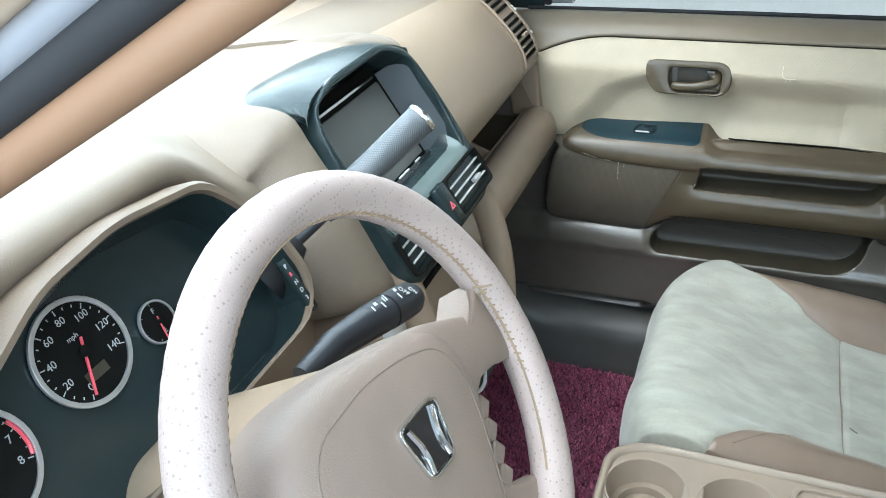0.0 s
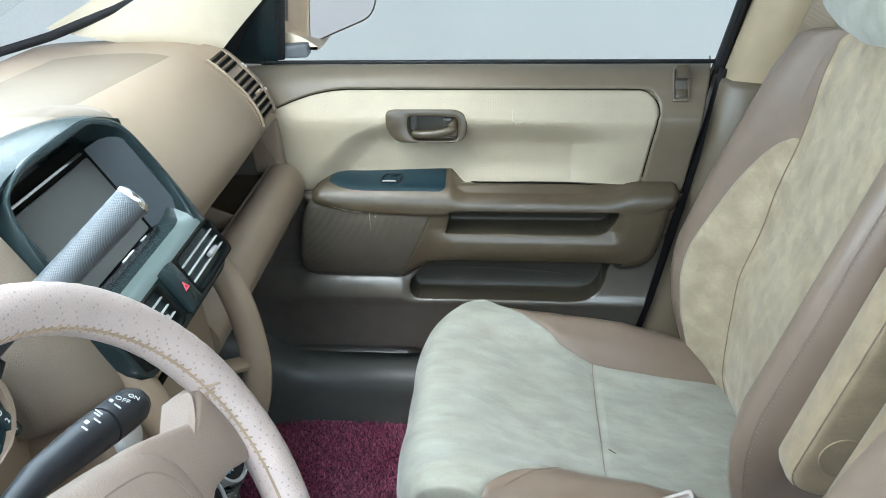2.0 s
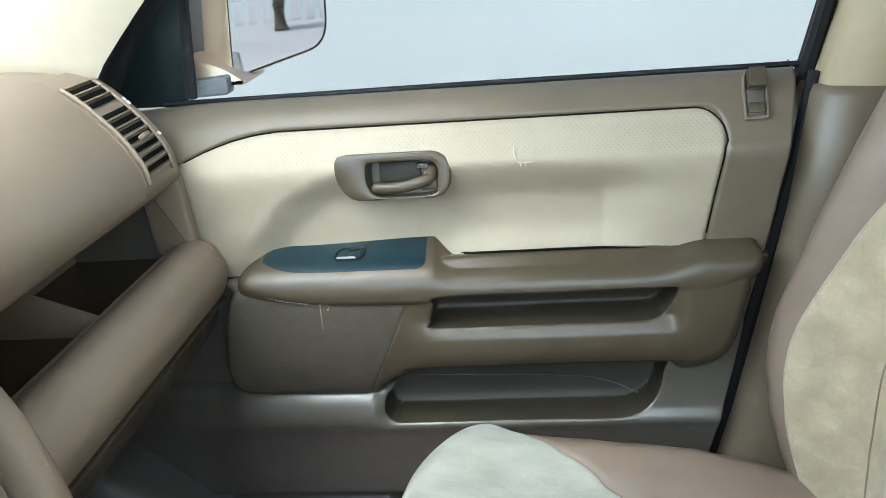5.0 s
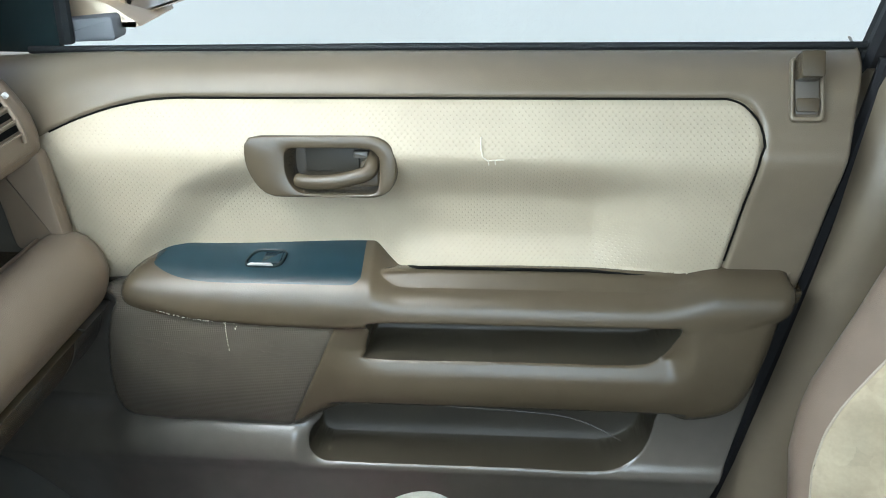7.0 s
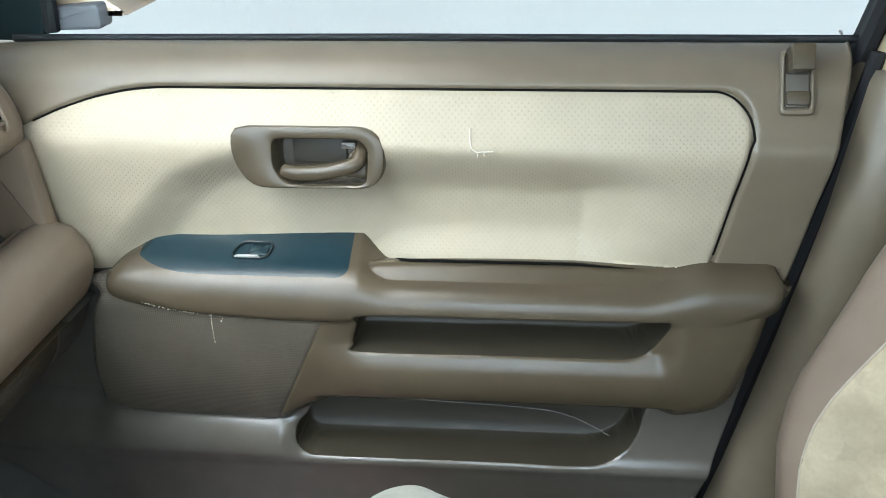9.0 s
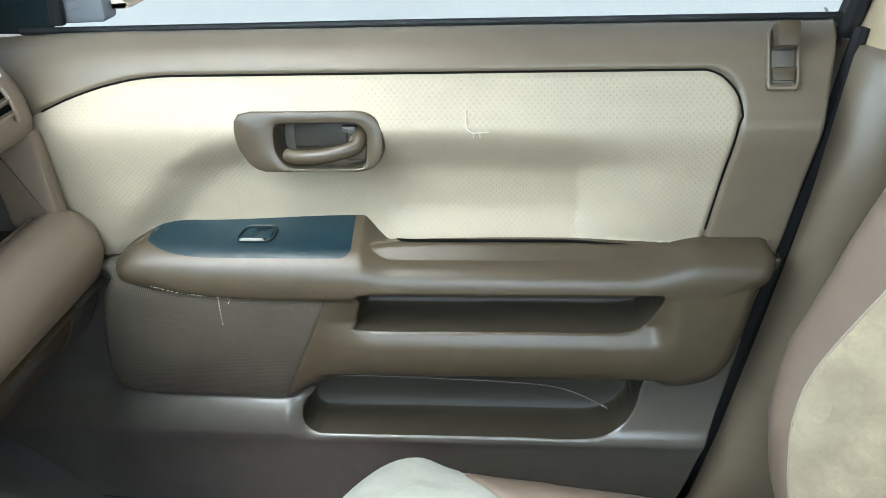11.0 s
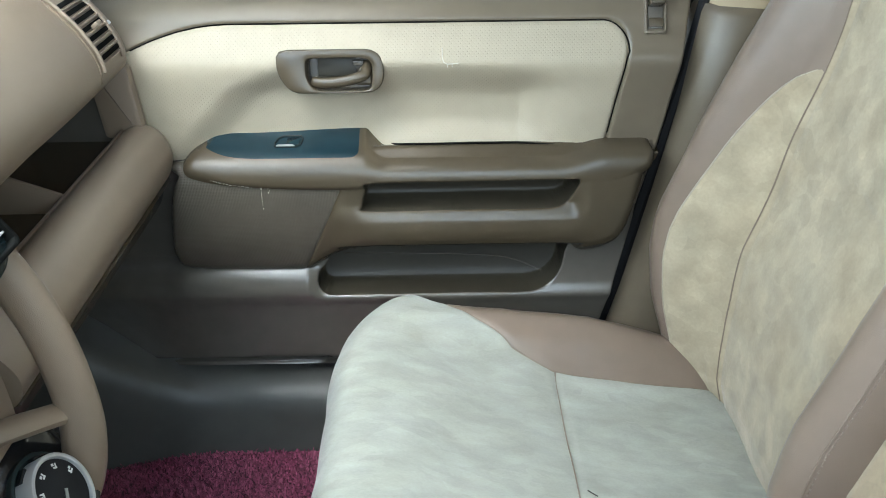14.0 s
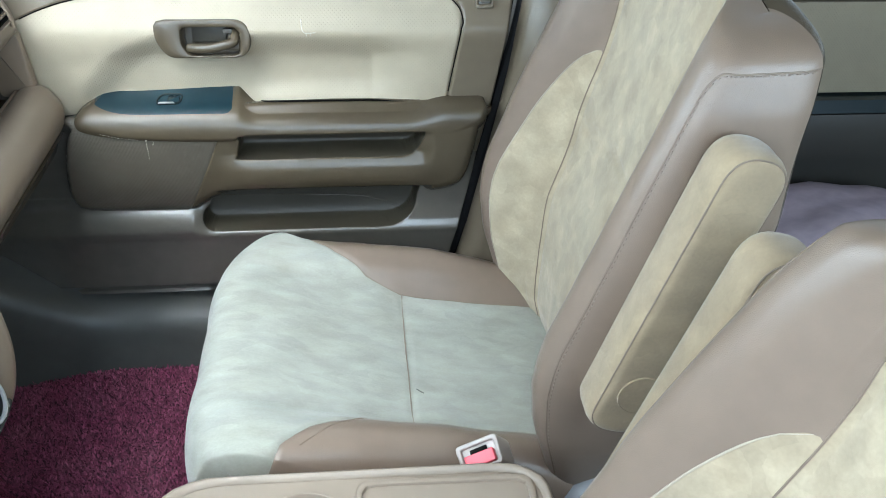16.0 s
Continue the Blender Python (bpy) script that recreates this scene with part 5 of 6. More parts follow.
def build_centre(dash):
    outer = rounded([(-0.128, -0.125), (0.112, -0.124), (0.139, -0.098), (0.142, 0.02), (0.136, 0.082), (0.085, 0.108), (-0.05, 0.108), (-0.105, 0.09), (-0.122, 0.03), (-0.130, -0.08)], 0.025)
    opening = rounded([(-0.112, -0.063), (0.120, -0.060), (0.133, 0.0), (0.128, 0.072), (0.085, 0.097), (-0.05, 0.098), (-0.095, 0.088), (-0.108, 0.065)], 0.014)
    bez = part("centre_bezel", ring_plate(outer, opening, 0.03, 0.055, lift(BZ, -0.018), 0.004, 120), BEZEL, dash, "blue-black centre bezel")
    # hood over the screen, laid back on to the dash
    rows = []
    for t in np.linspace(0, 1, 12):
        row = []
        for q in np.linspace(-1, 1, 33):
            y = 0.893 + q * (0.130 - 0.004 * t)
            b = 0.107 - 0.026 * abs(q) ** 5
            f0 = BZ @ Vector((0, b, 0.010))
            reach = (0.106 + 0.004 * q) * max(0.0, 1 - abs(q) ** 3.2) ** 0.5 + 0.004
            row.append(Vector((f0.x - reach * t, y, f0.z - 0.002 + (1.275 - 0.006 * q - f0.z) * t ** 1.4 + 0.006 * math.sin(math.pi * t))))
        rows.append(row + [Vector((p.x, p.y, p.z - 0.005)) for p in row[::-1]])
    part("screen_hood", loft(rows), BEZEL, bez, "dark soft hood over the display", sharp=50)
    part("display_screen", prism(rounded([(-0.075, -0.035), (0.098, -0.035), (0.098, 0.070), (-0.075, 0.070)], 0.004), 0.006, lift(BZ, -0.036), 0.001), SCREEN, bez, "grey switched-off display")
    part("display_frame", ring_plate(rounded([(-0.108, -0.046), (0.106, -0.046), (0.106, 0.092), (-0.108, 0.092)], 0.004), rounded([(-0.080, -0.036), (0.098, -0.036), (0.098, 0.071), (-0.080, 0.071)], 0.003), 0.010, 0.008, lift(BZ, -0.042), 0.001), GAP, bez)
    part("disc_slot", box(0, 0, 0, 0.165, 0.004, 0.004, 0.001), CHROME, bez).matrix_basis = lift(BZ, -0.030, 0.010, 0.0775)
    for k, b in enumerate((0.060, 0.040, 0.025, 0.008, -0.012)):
        part("display_button", box(0, 0, 0, 0.007, 0.008 if k % 2 else 0.011, 0.004, 0.001), SILVER if k in (1, 4) else GREY, bez).matrix_basis = lift(BZ, -0.031, -0.091, b)
    rail = part("display_rail", box(0, 0, 0, 0.198, 0.006, 0.010, 0.001), BLACKGLOSS, bez, "black rail below the display")
    rail.matrix_basis = lift(BZ, -0.026, 0.0, -0.040)
    for a in (-0.06, 0.02, 0.035, 0.07):
        part("rail_mark", box(a, 0.0036, 0.0, 0.010, 0.0012, 0.004), WHITE, rail, smooth=False)
    # dark cheek beside the display, and the sloped tray between the display and the vents
    cheek = [[BZ @ Vector(q) for q in ((0.106, b, -0.034), (0.112, b, -0.026), (0.128, b, 0.002), (0.134, b, 0.002), (0.120, b, -0.045))] for b in (-0.056, 0.0, 0.050, 0.078)]
    part("display_cheek", loft(cheek), SLATE, bez, "slate-grey cheek beside the display", sharp=50)
    for nm, mt, prof, lb in (("front_tray", BEZEL, ((-0.036, -0.040, 1), (-0.040, -0.030, 1), (-0.046, -0.012, 0.9), (-0.0495, -0.0035, 0.7), (-0.0525, -0.0045, 0.6), (-0.060, -0.03, 0.5), (-0.046, -0.045, 1)), "dark glossy sloped tray below the display"),
                             ("tray_lip", LIP_GLARE, ((-0.0495, -0.0032, 0.7), (-0.0535, 0.0045, 0.4), (-0.0575, 0.0098, 0.2), (-0.0615, 0.0125, 0.1), (-0.066, 0.013, 0), (-0.068, 0.008, 0), (-0.056, -0.006, 0.6)), "glossy tray lip with its sky reflection painted pale")):
        rows = []
        for a in list(np.linspace(-0.110, 0.112, 20)) + [0.118, 0.122]:
            k = max(0, (a - 0.106) / 0.016) ** 2
            rows.append([BZ @ Vector((a, b + 0.022 * k * f, d)) for b, d, f in prof])
        part(nm, loft(rows), mt, bez, lb, sharp=60)
    # air vents with slats and the warning switch
    for s, a0, a1 in (("vent", -0.122, -0.024), ("vent", 0.022, 0.134)):
        fr = part("air_vent", ring_plate(rounded([(a0, -0.116), (a1, -0.116), (a1, -0.066), (a0, -0.066)], 0.007), rounded([(a0 + 0.005, -0.112), (a1 - 0.005, -0.112), (a1 - 0.005, -0.070), (a0 + 0.005, -0.070)], 0.005), 0.01, 0.022, lift(BZ, 0.008), 0.002), GAP, bez, "black air vent")
        for i in range(3):
            part("slat", box(0, 0, 0, a1 - a0 - 0.012, 0.0018, 0.004, 0.0006), GREY, fr).matrix_basis = lift(BZ, 0.013, (a0 + a1) / 2, -0.0805 - 0.0105 * i)
        part("vent_tab", box(0, 0, 0, 0.020, 0.005, 0.008, 0.002), SILVER, fr).matrix_basis = lift(BZ, 0.017, a0 * 0.35 + a1 * 0.65, -0.0965)
    hz = part("hazard_switch", prism(rounded([(-0.015, -0.118), (0.015, -0.118), (0.013, -0.062), (-0.013, -0.062)], 0.005), 0.012, lift(BZ, 0.012), 0.004), BEZEL, bez, "black warning light switch")
    tri = [(0.008 * math.cos(radians(90 + 120 * i)) * 0.8, -0.092 + 0.008 * math.sin(radians(90 + 120 * i)) * 0.8) for i in range(3)]
    tri_in = [(p[0] * 0.5, -0.092 + (p[1] + 0.092) * 0.5) for p in tri]
    part("triangle_mark", ring_plate(tri, tri_in, 0.0008, 0.0006, lift(BZ, 0.0238), 0.0001, 36), RED, hz)
    # lower centre panel, grab loop and heater knobs
    part("centre_panel", loft([[(a, y, c) for a, c in closed_curve([(-0.150, 1.115), (-0.128, 1.09), (-0.118, 1.02), (-0.115, 0.94), (-0.125, 0.85), (-0.15, 0.74), (-0.25, 0.74), (-0.25, 1.1)], 50)] for y in (0.775, 0.785, 0.886, 0.985, 0.995)]), DASH, dash, sharp=50)
    part("card_slot", box(-0.119, 0.87, 1.035, 0.006, 0.09, 0.010, 0.002), GAP, dash)
    for s in (1, -1):
        y = 0.886 + s * (0.126 if s > 0 else 0.116)
        path = smooth_path([(-0.128, y, 1.125), (-0.102, y, 1.095), (-0.082, y + 0.002 * s, 1.04), (-0.072, y + 0.002 * s, 0.98), (-0.071, y, 0.92), (-0.085, y - 0.004 * s, 0.86), (-0.12, y - 0.01 * s, 0.80)], 8)
        part("grab_loop", tube_bm(path, 0.020, 14, 0.72, up=(1, 0, 0.2)), DASH, dash, "beige moulded grab loop", sharp=80)
        part("loop_bridge", tube_bm(smooth_path([(-0.085, y - 0.006 * s, 0.945), (-0.10, y - 0.03 * s, 0.955), (-0.12, y - 0.05 * s, 0.96)], 6), 0.010, 10, 1.3), DASH, dash)
    hp = part("heater_panel", prism(rounded([(-0.155, -0.055), (0.083, -0.055), (0.083, 0.052), (-0.155, 0.052)], 0.04), 0.024, lift(KN, -0.036), 0.008), BLACKGLOSS, dash, "glossy black heater panel")
    for a, b, cold in ((0.016, -0.004, False), (-0.061, -0.004, True), (-0.138, -0.004, False)):
        o = lift(KN, -0.018, a, b)
        kn = part("heater_knob", ring_plate(disc_outline(0.0345, 48), disc_outline(0.0300, 48), 0.026, 0.004, o, 0.002), KNOBRING, hp, "silver-rimmed rotary heater knob")
        part("knob_face", prism(disc_outline(0.0297, 40), 0.004, lift(o, 0.019), 0.001), BLACK, kn)
        for q in range(8):
            part("grip_rib", box(0, 0, 0, 0.004, 0.014, 0.016, 0.001), BLACKGLOSS, kn).matrix_basis = o @ Matrix.Rotation(radians(45 * q + 12), 4, "Z") @ Matrix.Translation((0.0345, 0, 0.008))
        part("knob_skirt", ring_plate(disc_outline(0.042, 48), disc_outline(0.037, 48), 0.012, 0.004, o, 0.002), BEZEL, kn)
        if cold:
            text_mesh("A/C", 0.008, lift(o, 0.0234, 0.008, -0.008) @ Matrix.Rotation(radians(40), 4, "Z"), WHITE, kn)
            for c, a0, a1 in ((RED, 20, 110), (PLATE_BLUE, 110, 215)):
                arc = [(0.021 * math.cos(radians(t)), 0.021 * math.sin(radians(t)), 0.0235) for t in np.linspace(a0, a1, 14)]
                part("temperature_arc", tube_bm([o @ Vector(p) for p in arc], 0.0022, 6), c, kn)
        else:
            for t in np.linspace(10, 230, 6):
                q = lift(o, 0.0233, 0.0225 * math.cos(radians(t)), 0.0225 * math.sin(radians(t))) @ Matrix.Rotation(radians(t), 4, "Z")
                for u, v, sx, sy in ((0.0016, 0.0012, 0.0022, 0.0022), (-0.0012, -0.001, 0.0016, 0.0040), (0.0012, -0.002, 0.0030, 0.0012)):
                    part("symbol", box(0, 0, 0, sx, sy, 0.0006), WHITE, kn, smooth=False).matrix_basis = q @ Matrix.Translation((u, v, 0))
        part("pointer", box(0, 0, 0, 0.022, 0.003, 0.0008), SILVER, kn, smooth=False).matrix_basis = lift(o, 0.0235, -0.004, -0.008) @ Matrix.Rotation(radians(40), 4, "Z")


PLATE_BLUE = material("blue_print", (0.05, 0.25, 0.6), 0.5, vary=0.02)


def build_side_vent(dash):
    prof = curve_np(between(PAD_IN, PAD_OUT, 1.49)[2:8], 80)
    base = []
    for y in (1.445, 1.45, 1.49, 1.535, 1.54):
        q = curve_np([p for p in prof if 1.095 < p[1] < 1.232], 30)
        base.append([(a + 0.004, y, b + 0.003) for a, b in q] + [(a - 0.006, y, b - 0.005) for a, b in q[::-1]])
    vent = part("side_vent", loft(base), DASH, dash, "beige side air vent", sharp=50)
    q = curve_np([p for p in prof if 1.106 < p[1] < 1.222], 24)
    for i in range(23):
        (a, b), (c, d) = q[i], q[i + 1]
        t = Vector((c - a, 0, d - b)).normalized()
        m = axes(((a + c) / 2 + 0.0045, 1.487, (b + d) / 2 + 0.0035), (0, 1, 0), t)
        if i in (6, 7, 22):
            continue
        solid_row = i % 2 == (0 if i < 6 else 1)
        part("slat" if solid_row else "vent_gap", box(0, 0, 0, 0.066, 0.0022 if solid_row else 0.0056, 0.0075 if solid_row else 0.003, 0.0006), DASH if solid_row else GAP, vent, smooth=False).matrix_basis = m
    for s in (-1, 1):
        rail = [(a + 0.006, 1.487 + s * 0.035, b + 0.0045) for a, b in q]
        part("vent_edge", tube_bm(rail, 0.0028, 8), DASH, vent, sharp=70)
    mid = q[15]
    part("vent_tab", box(0, 0, 0, 0.016, 0.006, 0.010, 0.002), DASH, vent).matrix_basis = axes((mid[0] + 0.009, 1.490, mid[1] + 0.007), (0, 1, 0), (-0.6, 0, 0.8))
    for i, y in ((7, 1.5295), (8, 1.5305), (16, 1.531)):
        part("vent_dot", prism(disc_outline(0.0028, 14), 0.003, axes((q[i][0] + 0.0045, y, q[i][1] + 0.004), (0, 1, 0), (-0.6, 0, 0.8))), WHITE, vent)


build_dashboard()

LACE = material("brown_lacing", (0.27, 0.195, 0.13), 0.7)
# ---- steering wheel, column and levers ----


def build_wheel():
    w = thing("steering_wheel", "steering wheel with a pale stitched leather cover and taupe hub", "steering wheel")
    R, T = 0.1716, 0.0168
    up = WH.to_3x3() @ Vector((0, 0, 1))
    grip = []
    for i in range(150):
        a = 2 * math.pi * i / 150
        grip.append(WH @ Vector((R * math.cos(a), R * math.sin(a), 0)))
    radii = [T * (1 + 0.012 * math.sin(31 * i * 0.42) + 0.010 * math.sin(7 * i * 0.42)) for i in range(150)]
    part("rim", tube_bm(grip, radii, 24, up=up, closed=True), WHEELCOVER, w, "pale pink perforated leather cover", sharp=80)
    # the cover's seam, laced over the inner side of the rim
    on_rim = lambda t, off, k=1.03: WH @ Vector(((R - T * k * math.cos(off)) * math.cos(t), (R - T * k * math.cos(off)) * math.sin(t), T * k * math.sin(off)))  # noqa: E731
    part("cover_seam", tube_bm([on_rim(t, 0.34, 1.0) for t in np.linspace(-0.9, math.pi + 0.9, 160)], 0.0011, 6), LACE, w)
    n = 150
    for i in range(n):
        a = 2 * math.pi * i / n
        if not -0.4 < (a if a < 4.5 else a - 2 * math.pi) < math.pi * 1.05:
            continue
        k = 0.5 + 0.5 * math.sin(i * 2.3)
        part("lacing", tube_bm([on_rim(a, 0.48 + 0.06 * k, 1.01), on_rim(a + 0.010, 0.38), on_rim(a + 0.016, 0.26 - 0.05 * k, 1.01)], 0.0008, 5), LACE, w)
    # the cover parts at the spokes, showing the seam's ends
    for s, t in ((1, 0.10), (-1, math.pi - 0.10)):
        for j in range(3):
            part("loose_thread", tube_bm([on_rim(t, 0.9 - 0.3 * j), on_rim(t + s * (0.03 - 0.02 * j), 0.5 - 0.2 * j, 1.10), on_rim(t + s * (0.05 - 0.045 * j), 0.1, 1.06)], 0.0009, 5), LACE, w)
    pad = rounded([(-0.128, 0.015), (-0.117, 0.057), (-0.090, 0.078), (-0.060, 0.081), (-0.025, 0.075), (0.036, 0.057), (0.078, 0.040), (0.094, 0.015), (0.088, -0.028), (0.070, -0.055), (0.050, -0.09), (0.03, -0.12), (-0.07, -0.12), (-0.105, -0.09), (-0.125, -0.04)], 0.022)
    n = 96
    c = np.array((-0.015, -0.01))
    e = even(pad, n, *c)
    rows = [[WH @ Vector((*(c + (p - c) * k), d)) for p in e] for k, d in ((0.97, -0.050), (1.0, -0.026), (1.0, -0.012), (0.975, -0.002), (0.93, 0.004), (0.86, 0.0085), (0.75, 0.0115), (0.5, 0.0140), (0.25, 0.015), (0.03, 0.015))]
    hub = part("hub_pad", loft(rows), LEATHER2, w, "taupe airbag pad", sharp=70)
    # parting line of the airbag cover
    lid = even(rounded([(-0.104, 0.012), (-0.094, 0.046), (-0.074, 0.060), (-0.02, 0.058), (0.03, 0.044), (0.062, 0.028), (0.070, 0.0), (0.055, -0.045), (0.03, -0.10), (-0.06, -0.10), (-0.095, -0.05)], 0.02), n, *c)
    ratio = np.hypot(*(lid - c).T) / np.hypot(*(e - c).T)
    high = np.interp(ratio, [0.03, 0.25, 0.5, 0.75, 0.86, 0.93, 0.975], [0.015, 0.015, 0.014, 0.0115, 0.0085, 0.004, -0.002])
    part("parting_line", tube_bm([WH @ Vector((p[0], p[1], h - 0.0002)) for p, h in zip(lid, high)], 0.0008, 6, closed=True), SEAM2, hub)
    for s in (1, -1):
        web = [(0.03 * s, 0.056), (0.078 * s, 0.041), (0.105 * s, 0.027), (0.130 * s, 0.013), (0.150 * s, 0.030), (0.163 * s, 0.022), (0.165 * s, -0.03), (0.152 * s, -0.050), (0.134 * s, -0.038), (0.102 * s, -0.029), (0.078 * s, -0.036), (0.03 * s, -0.03)]
        sc = np.array((0.105 * s, 0.004))
        se = even(rounded(web, 0.009, 4), 90, *sc)
        part("spoke", loft([[WH @ Vector((*(sc + (p - sc) * k), d)) for p in se] for k, d in ((0.96, -0.028), (1.0, -0.018), (1.0, -0.010), (0.965, -0.003), (0.88, 0.0005), (0.7, 0.0030), (0.4, 0.0045), (0.05, 0.005))]), LEATHER2, w, sharp=75)
        low = [(0.0, -0.08), (0.05 * s, -0.08), (0.072 * s, -0.110), (0.108 * s, -0.130), (0.085 * s, -0.149), (0.04 * s, -0.122), (0.0, -0.113)]
        part("spoke", prism(rounded(low[::-s], 0.01), 0.022, lift(WH, -0.026), 0.006, 3), LEATHER2, w, sharp=60)
    m = lift(WH, 0.0135, -0.005, -0.001) @ Matrix.Rotation(radians(-9), 4, "Z")
    em = rounded([(-0.0255, 0.021), (0.0255, 0.021), (0.0175, -0.0225), (-0.0175, -0.0225)], 0.008)
    badge = part("badge", ring_plate(em, [(p[0] * 0.90, p[1] * 0.90) for p in em], 0.004, 0.002, m, 0.001), CHROME, hub, "chrome-rimmed badge")
    part("badge_field", prism([(p[0] * 0.88, p[1] * 0.88) for p in em], 0.0008, lift(m, 0.0018)), BLACKGLOSS, badge)
    for pts in ([(-0.0165, 0.016), (-0.0115, 0.002), (-0.0105, -0.008), (-0.0120, -0.018)], [(0.0165, 0.016), (0.0115, 0.002), (0.0105, -0.008), (0.0120, -0.018)]):
        part("badge_bar", tube_bm([m @ Vector((*p, 0.0032)) for p in pts], 0.0023, 6), CHROME, badge)
    for i in range(4):
        part("wheel_button", box(0, 0, 0, 0.016, 0.015, 0.012, 0.003), LEATHER2, hub).matrix_basis = lift(WH, -0.010, 0.088 - 0.0075 * i, -0.045 - 0.0165 * i) @ Matrix.Rotation(radians(24), 4, "Z")


SEAM2 = material("taupe_parting_groove", (0.17, 0.128, 0.098), 0.6)
LEATHER2 = material("taupe_hub_vinyl", (0.222, 0.168, 0.136), 0.5, vary=0.05, bump=0.35, kind="leather", bump_scale=420, blotch=0.06)
build_wheel()


def build_column():
    col = thing("steering_column", "beige steering column shroud", "steering column")
    secs = []
    for d, k in ((-0.03, 0.72), (-0.035, 0.85), (-0.06, 0.95), (-0.12, 1.0), (-0.20, 1.05), (-0.26, 1.08)):
        o = rounded([(-0.062 * k, -0.075 * k), (0.062 * k, -0.075 * k), (0.066 * k, 0.03 * k), (0.04 * k, 0.056 * k), (-0.04 * k, 0.056 * k), (-0.066 * k, 0.03 * k)], 0.025)
        secs.append([WH @ Vector((p[0], p[1], d)) for p in o])
    part("shroud", loft(secs), DASH, col, sharp=60)
    st = thing("wiper_stalk", "black wiper lever with white symbols", "control lever")
    p = lambda a, b, d: WH @ Vector((a, b, d))  # noqa: E731
    body = part("lever_body", tube_bm([p(0.045, 0.047, -0.100), p(0.085, 0.046, -0.092), p(0.128, 0.036, -0.088), p(0.150, 0.030, -0.086)], [0.009, 0.0125, 0.0150, 0.0155], 20), BLACK2, st, sharp=60)
    part("lever_tip", tube_bm([p(0.1515, 0.0297, -0.086), p(0.175, 0.0232, -0.085), p(0.186, 0.0203, -0.084), p(0.193, 0.0185, -0.084), p(0.1955, 0.018, -0.084)], [0.0158, 0.0160, 0.0150, 0.0115, 0.006], 20), BLACK2, st, sharp=60)
    part("push_end", tube_bm([p(0.192, 0.019, -0.084), p(0.199, 0.017, -0.084)], [0.008, 0.006], 14), GREY, st)
    along = WH.to_3x3() @ Vector((0.96, -0.27, 0.04))
    o = axes(p(0.160, 0.0375, -0.0720), along, WH.to_3x3() @ Vector((0.2, 0.85, -0.5)))
    text_mesh("OFF", 0.0066, o @ Matrix.Translation((0.0085, 0.000, 0.0010)) @ Matrix.Rotation(radians(-70), 4, "Z"), PRINT, st)
    text_mesh("ON", 0.0058, o @ Matrix.Translation((0.0185, -0.0035, 0.0006)) @ Matrix.Rotation(radians(-70), 4, "Z"), PRINT, st)
    for a, b, sx, h in ((0.001, 0.005, 0.0030, 0.0030), (0.000, -0.002, 0.0012, 0.0060), (-0.016, 0.003, 0.0012, 0.0065), (-0.019, 0.002, 0.0012, 0.0050), (-0.024, -0.002, 0.0012, 0.0060), (-0.031, 0.002, 0.0035, 0.0030), (-0.037, -0.001, 0.0012, 0.0050)):
        part("symbol", box(0, 0, 0, sx, h, 0.0006), PRINT, st, smooth=False).matrix_basis = o @ Matrix.Translation((a, b, 0.0010 - 0.02 * abs(b)))


PRINT = material("dull_white_print", (0.42, 0.44, 0.43), 0.6, vary=0.03)
BLACK2 = material("black_satin_plastic", (0.016, 0.018, 0.022), 0.38, vary=0.05)
SHIFT = material("grey_knurled_leather", (0.075, 0.084, 0.092), 0.34, 0.2, vary=0.08, bump=0.2, kind="weave", pitch=0.0016)
build_column()


def build_shifter():
    sh = thing("gear_lever", "grey leather gear lever with silver cap", "gear lever")
    tip, base = Vector((-0.077, 0.799, 1.279)), Vector((-0.165, 0.675, 1.195))
    d = (tip - base).normalized()
    part("shaft", tube_bm([base - d * 0.03, base + d * 0.09], 0.008, 12), BLACK2, sh)
    part("grip", tube_bm([base + d * 0.035, base + d * 0.05, base + d * 0.12, tip - d * 0.005], [0.0115, 0.0145, 0.0152, 0.0160], 24), SHIFT, sh, sharp=60)
    cap = part("cap", tube_bm([tip - d * 0.005, tip - d * 0.004, tip - d * 0.001, tip + d * 0.001], [0.0162, 0.0168, 0.0168, 0.0150], 24), CHROME, sh, "chrome end cap", sharp=40)
    part("cap_inset", tube_bm([tip, tip + d * 0.0015, tip + d * 0.002], [0.0130, 0.0130, 0.0115], 24), SILVER, cap)
    part("gaiter", tube_bm([base - d * 0.05, base - d * 0.03, base], [0.035, 0.03, 0.014], 18), BLACK, sh)


build_shifter()

# ---- centre tray, armrests, buckle ----


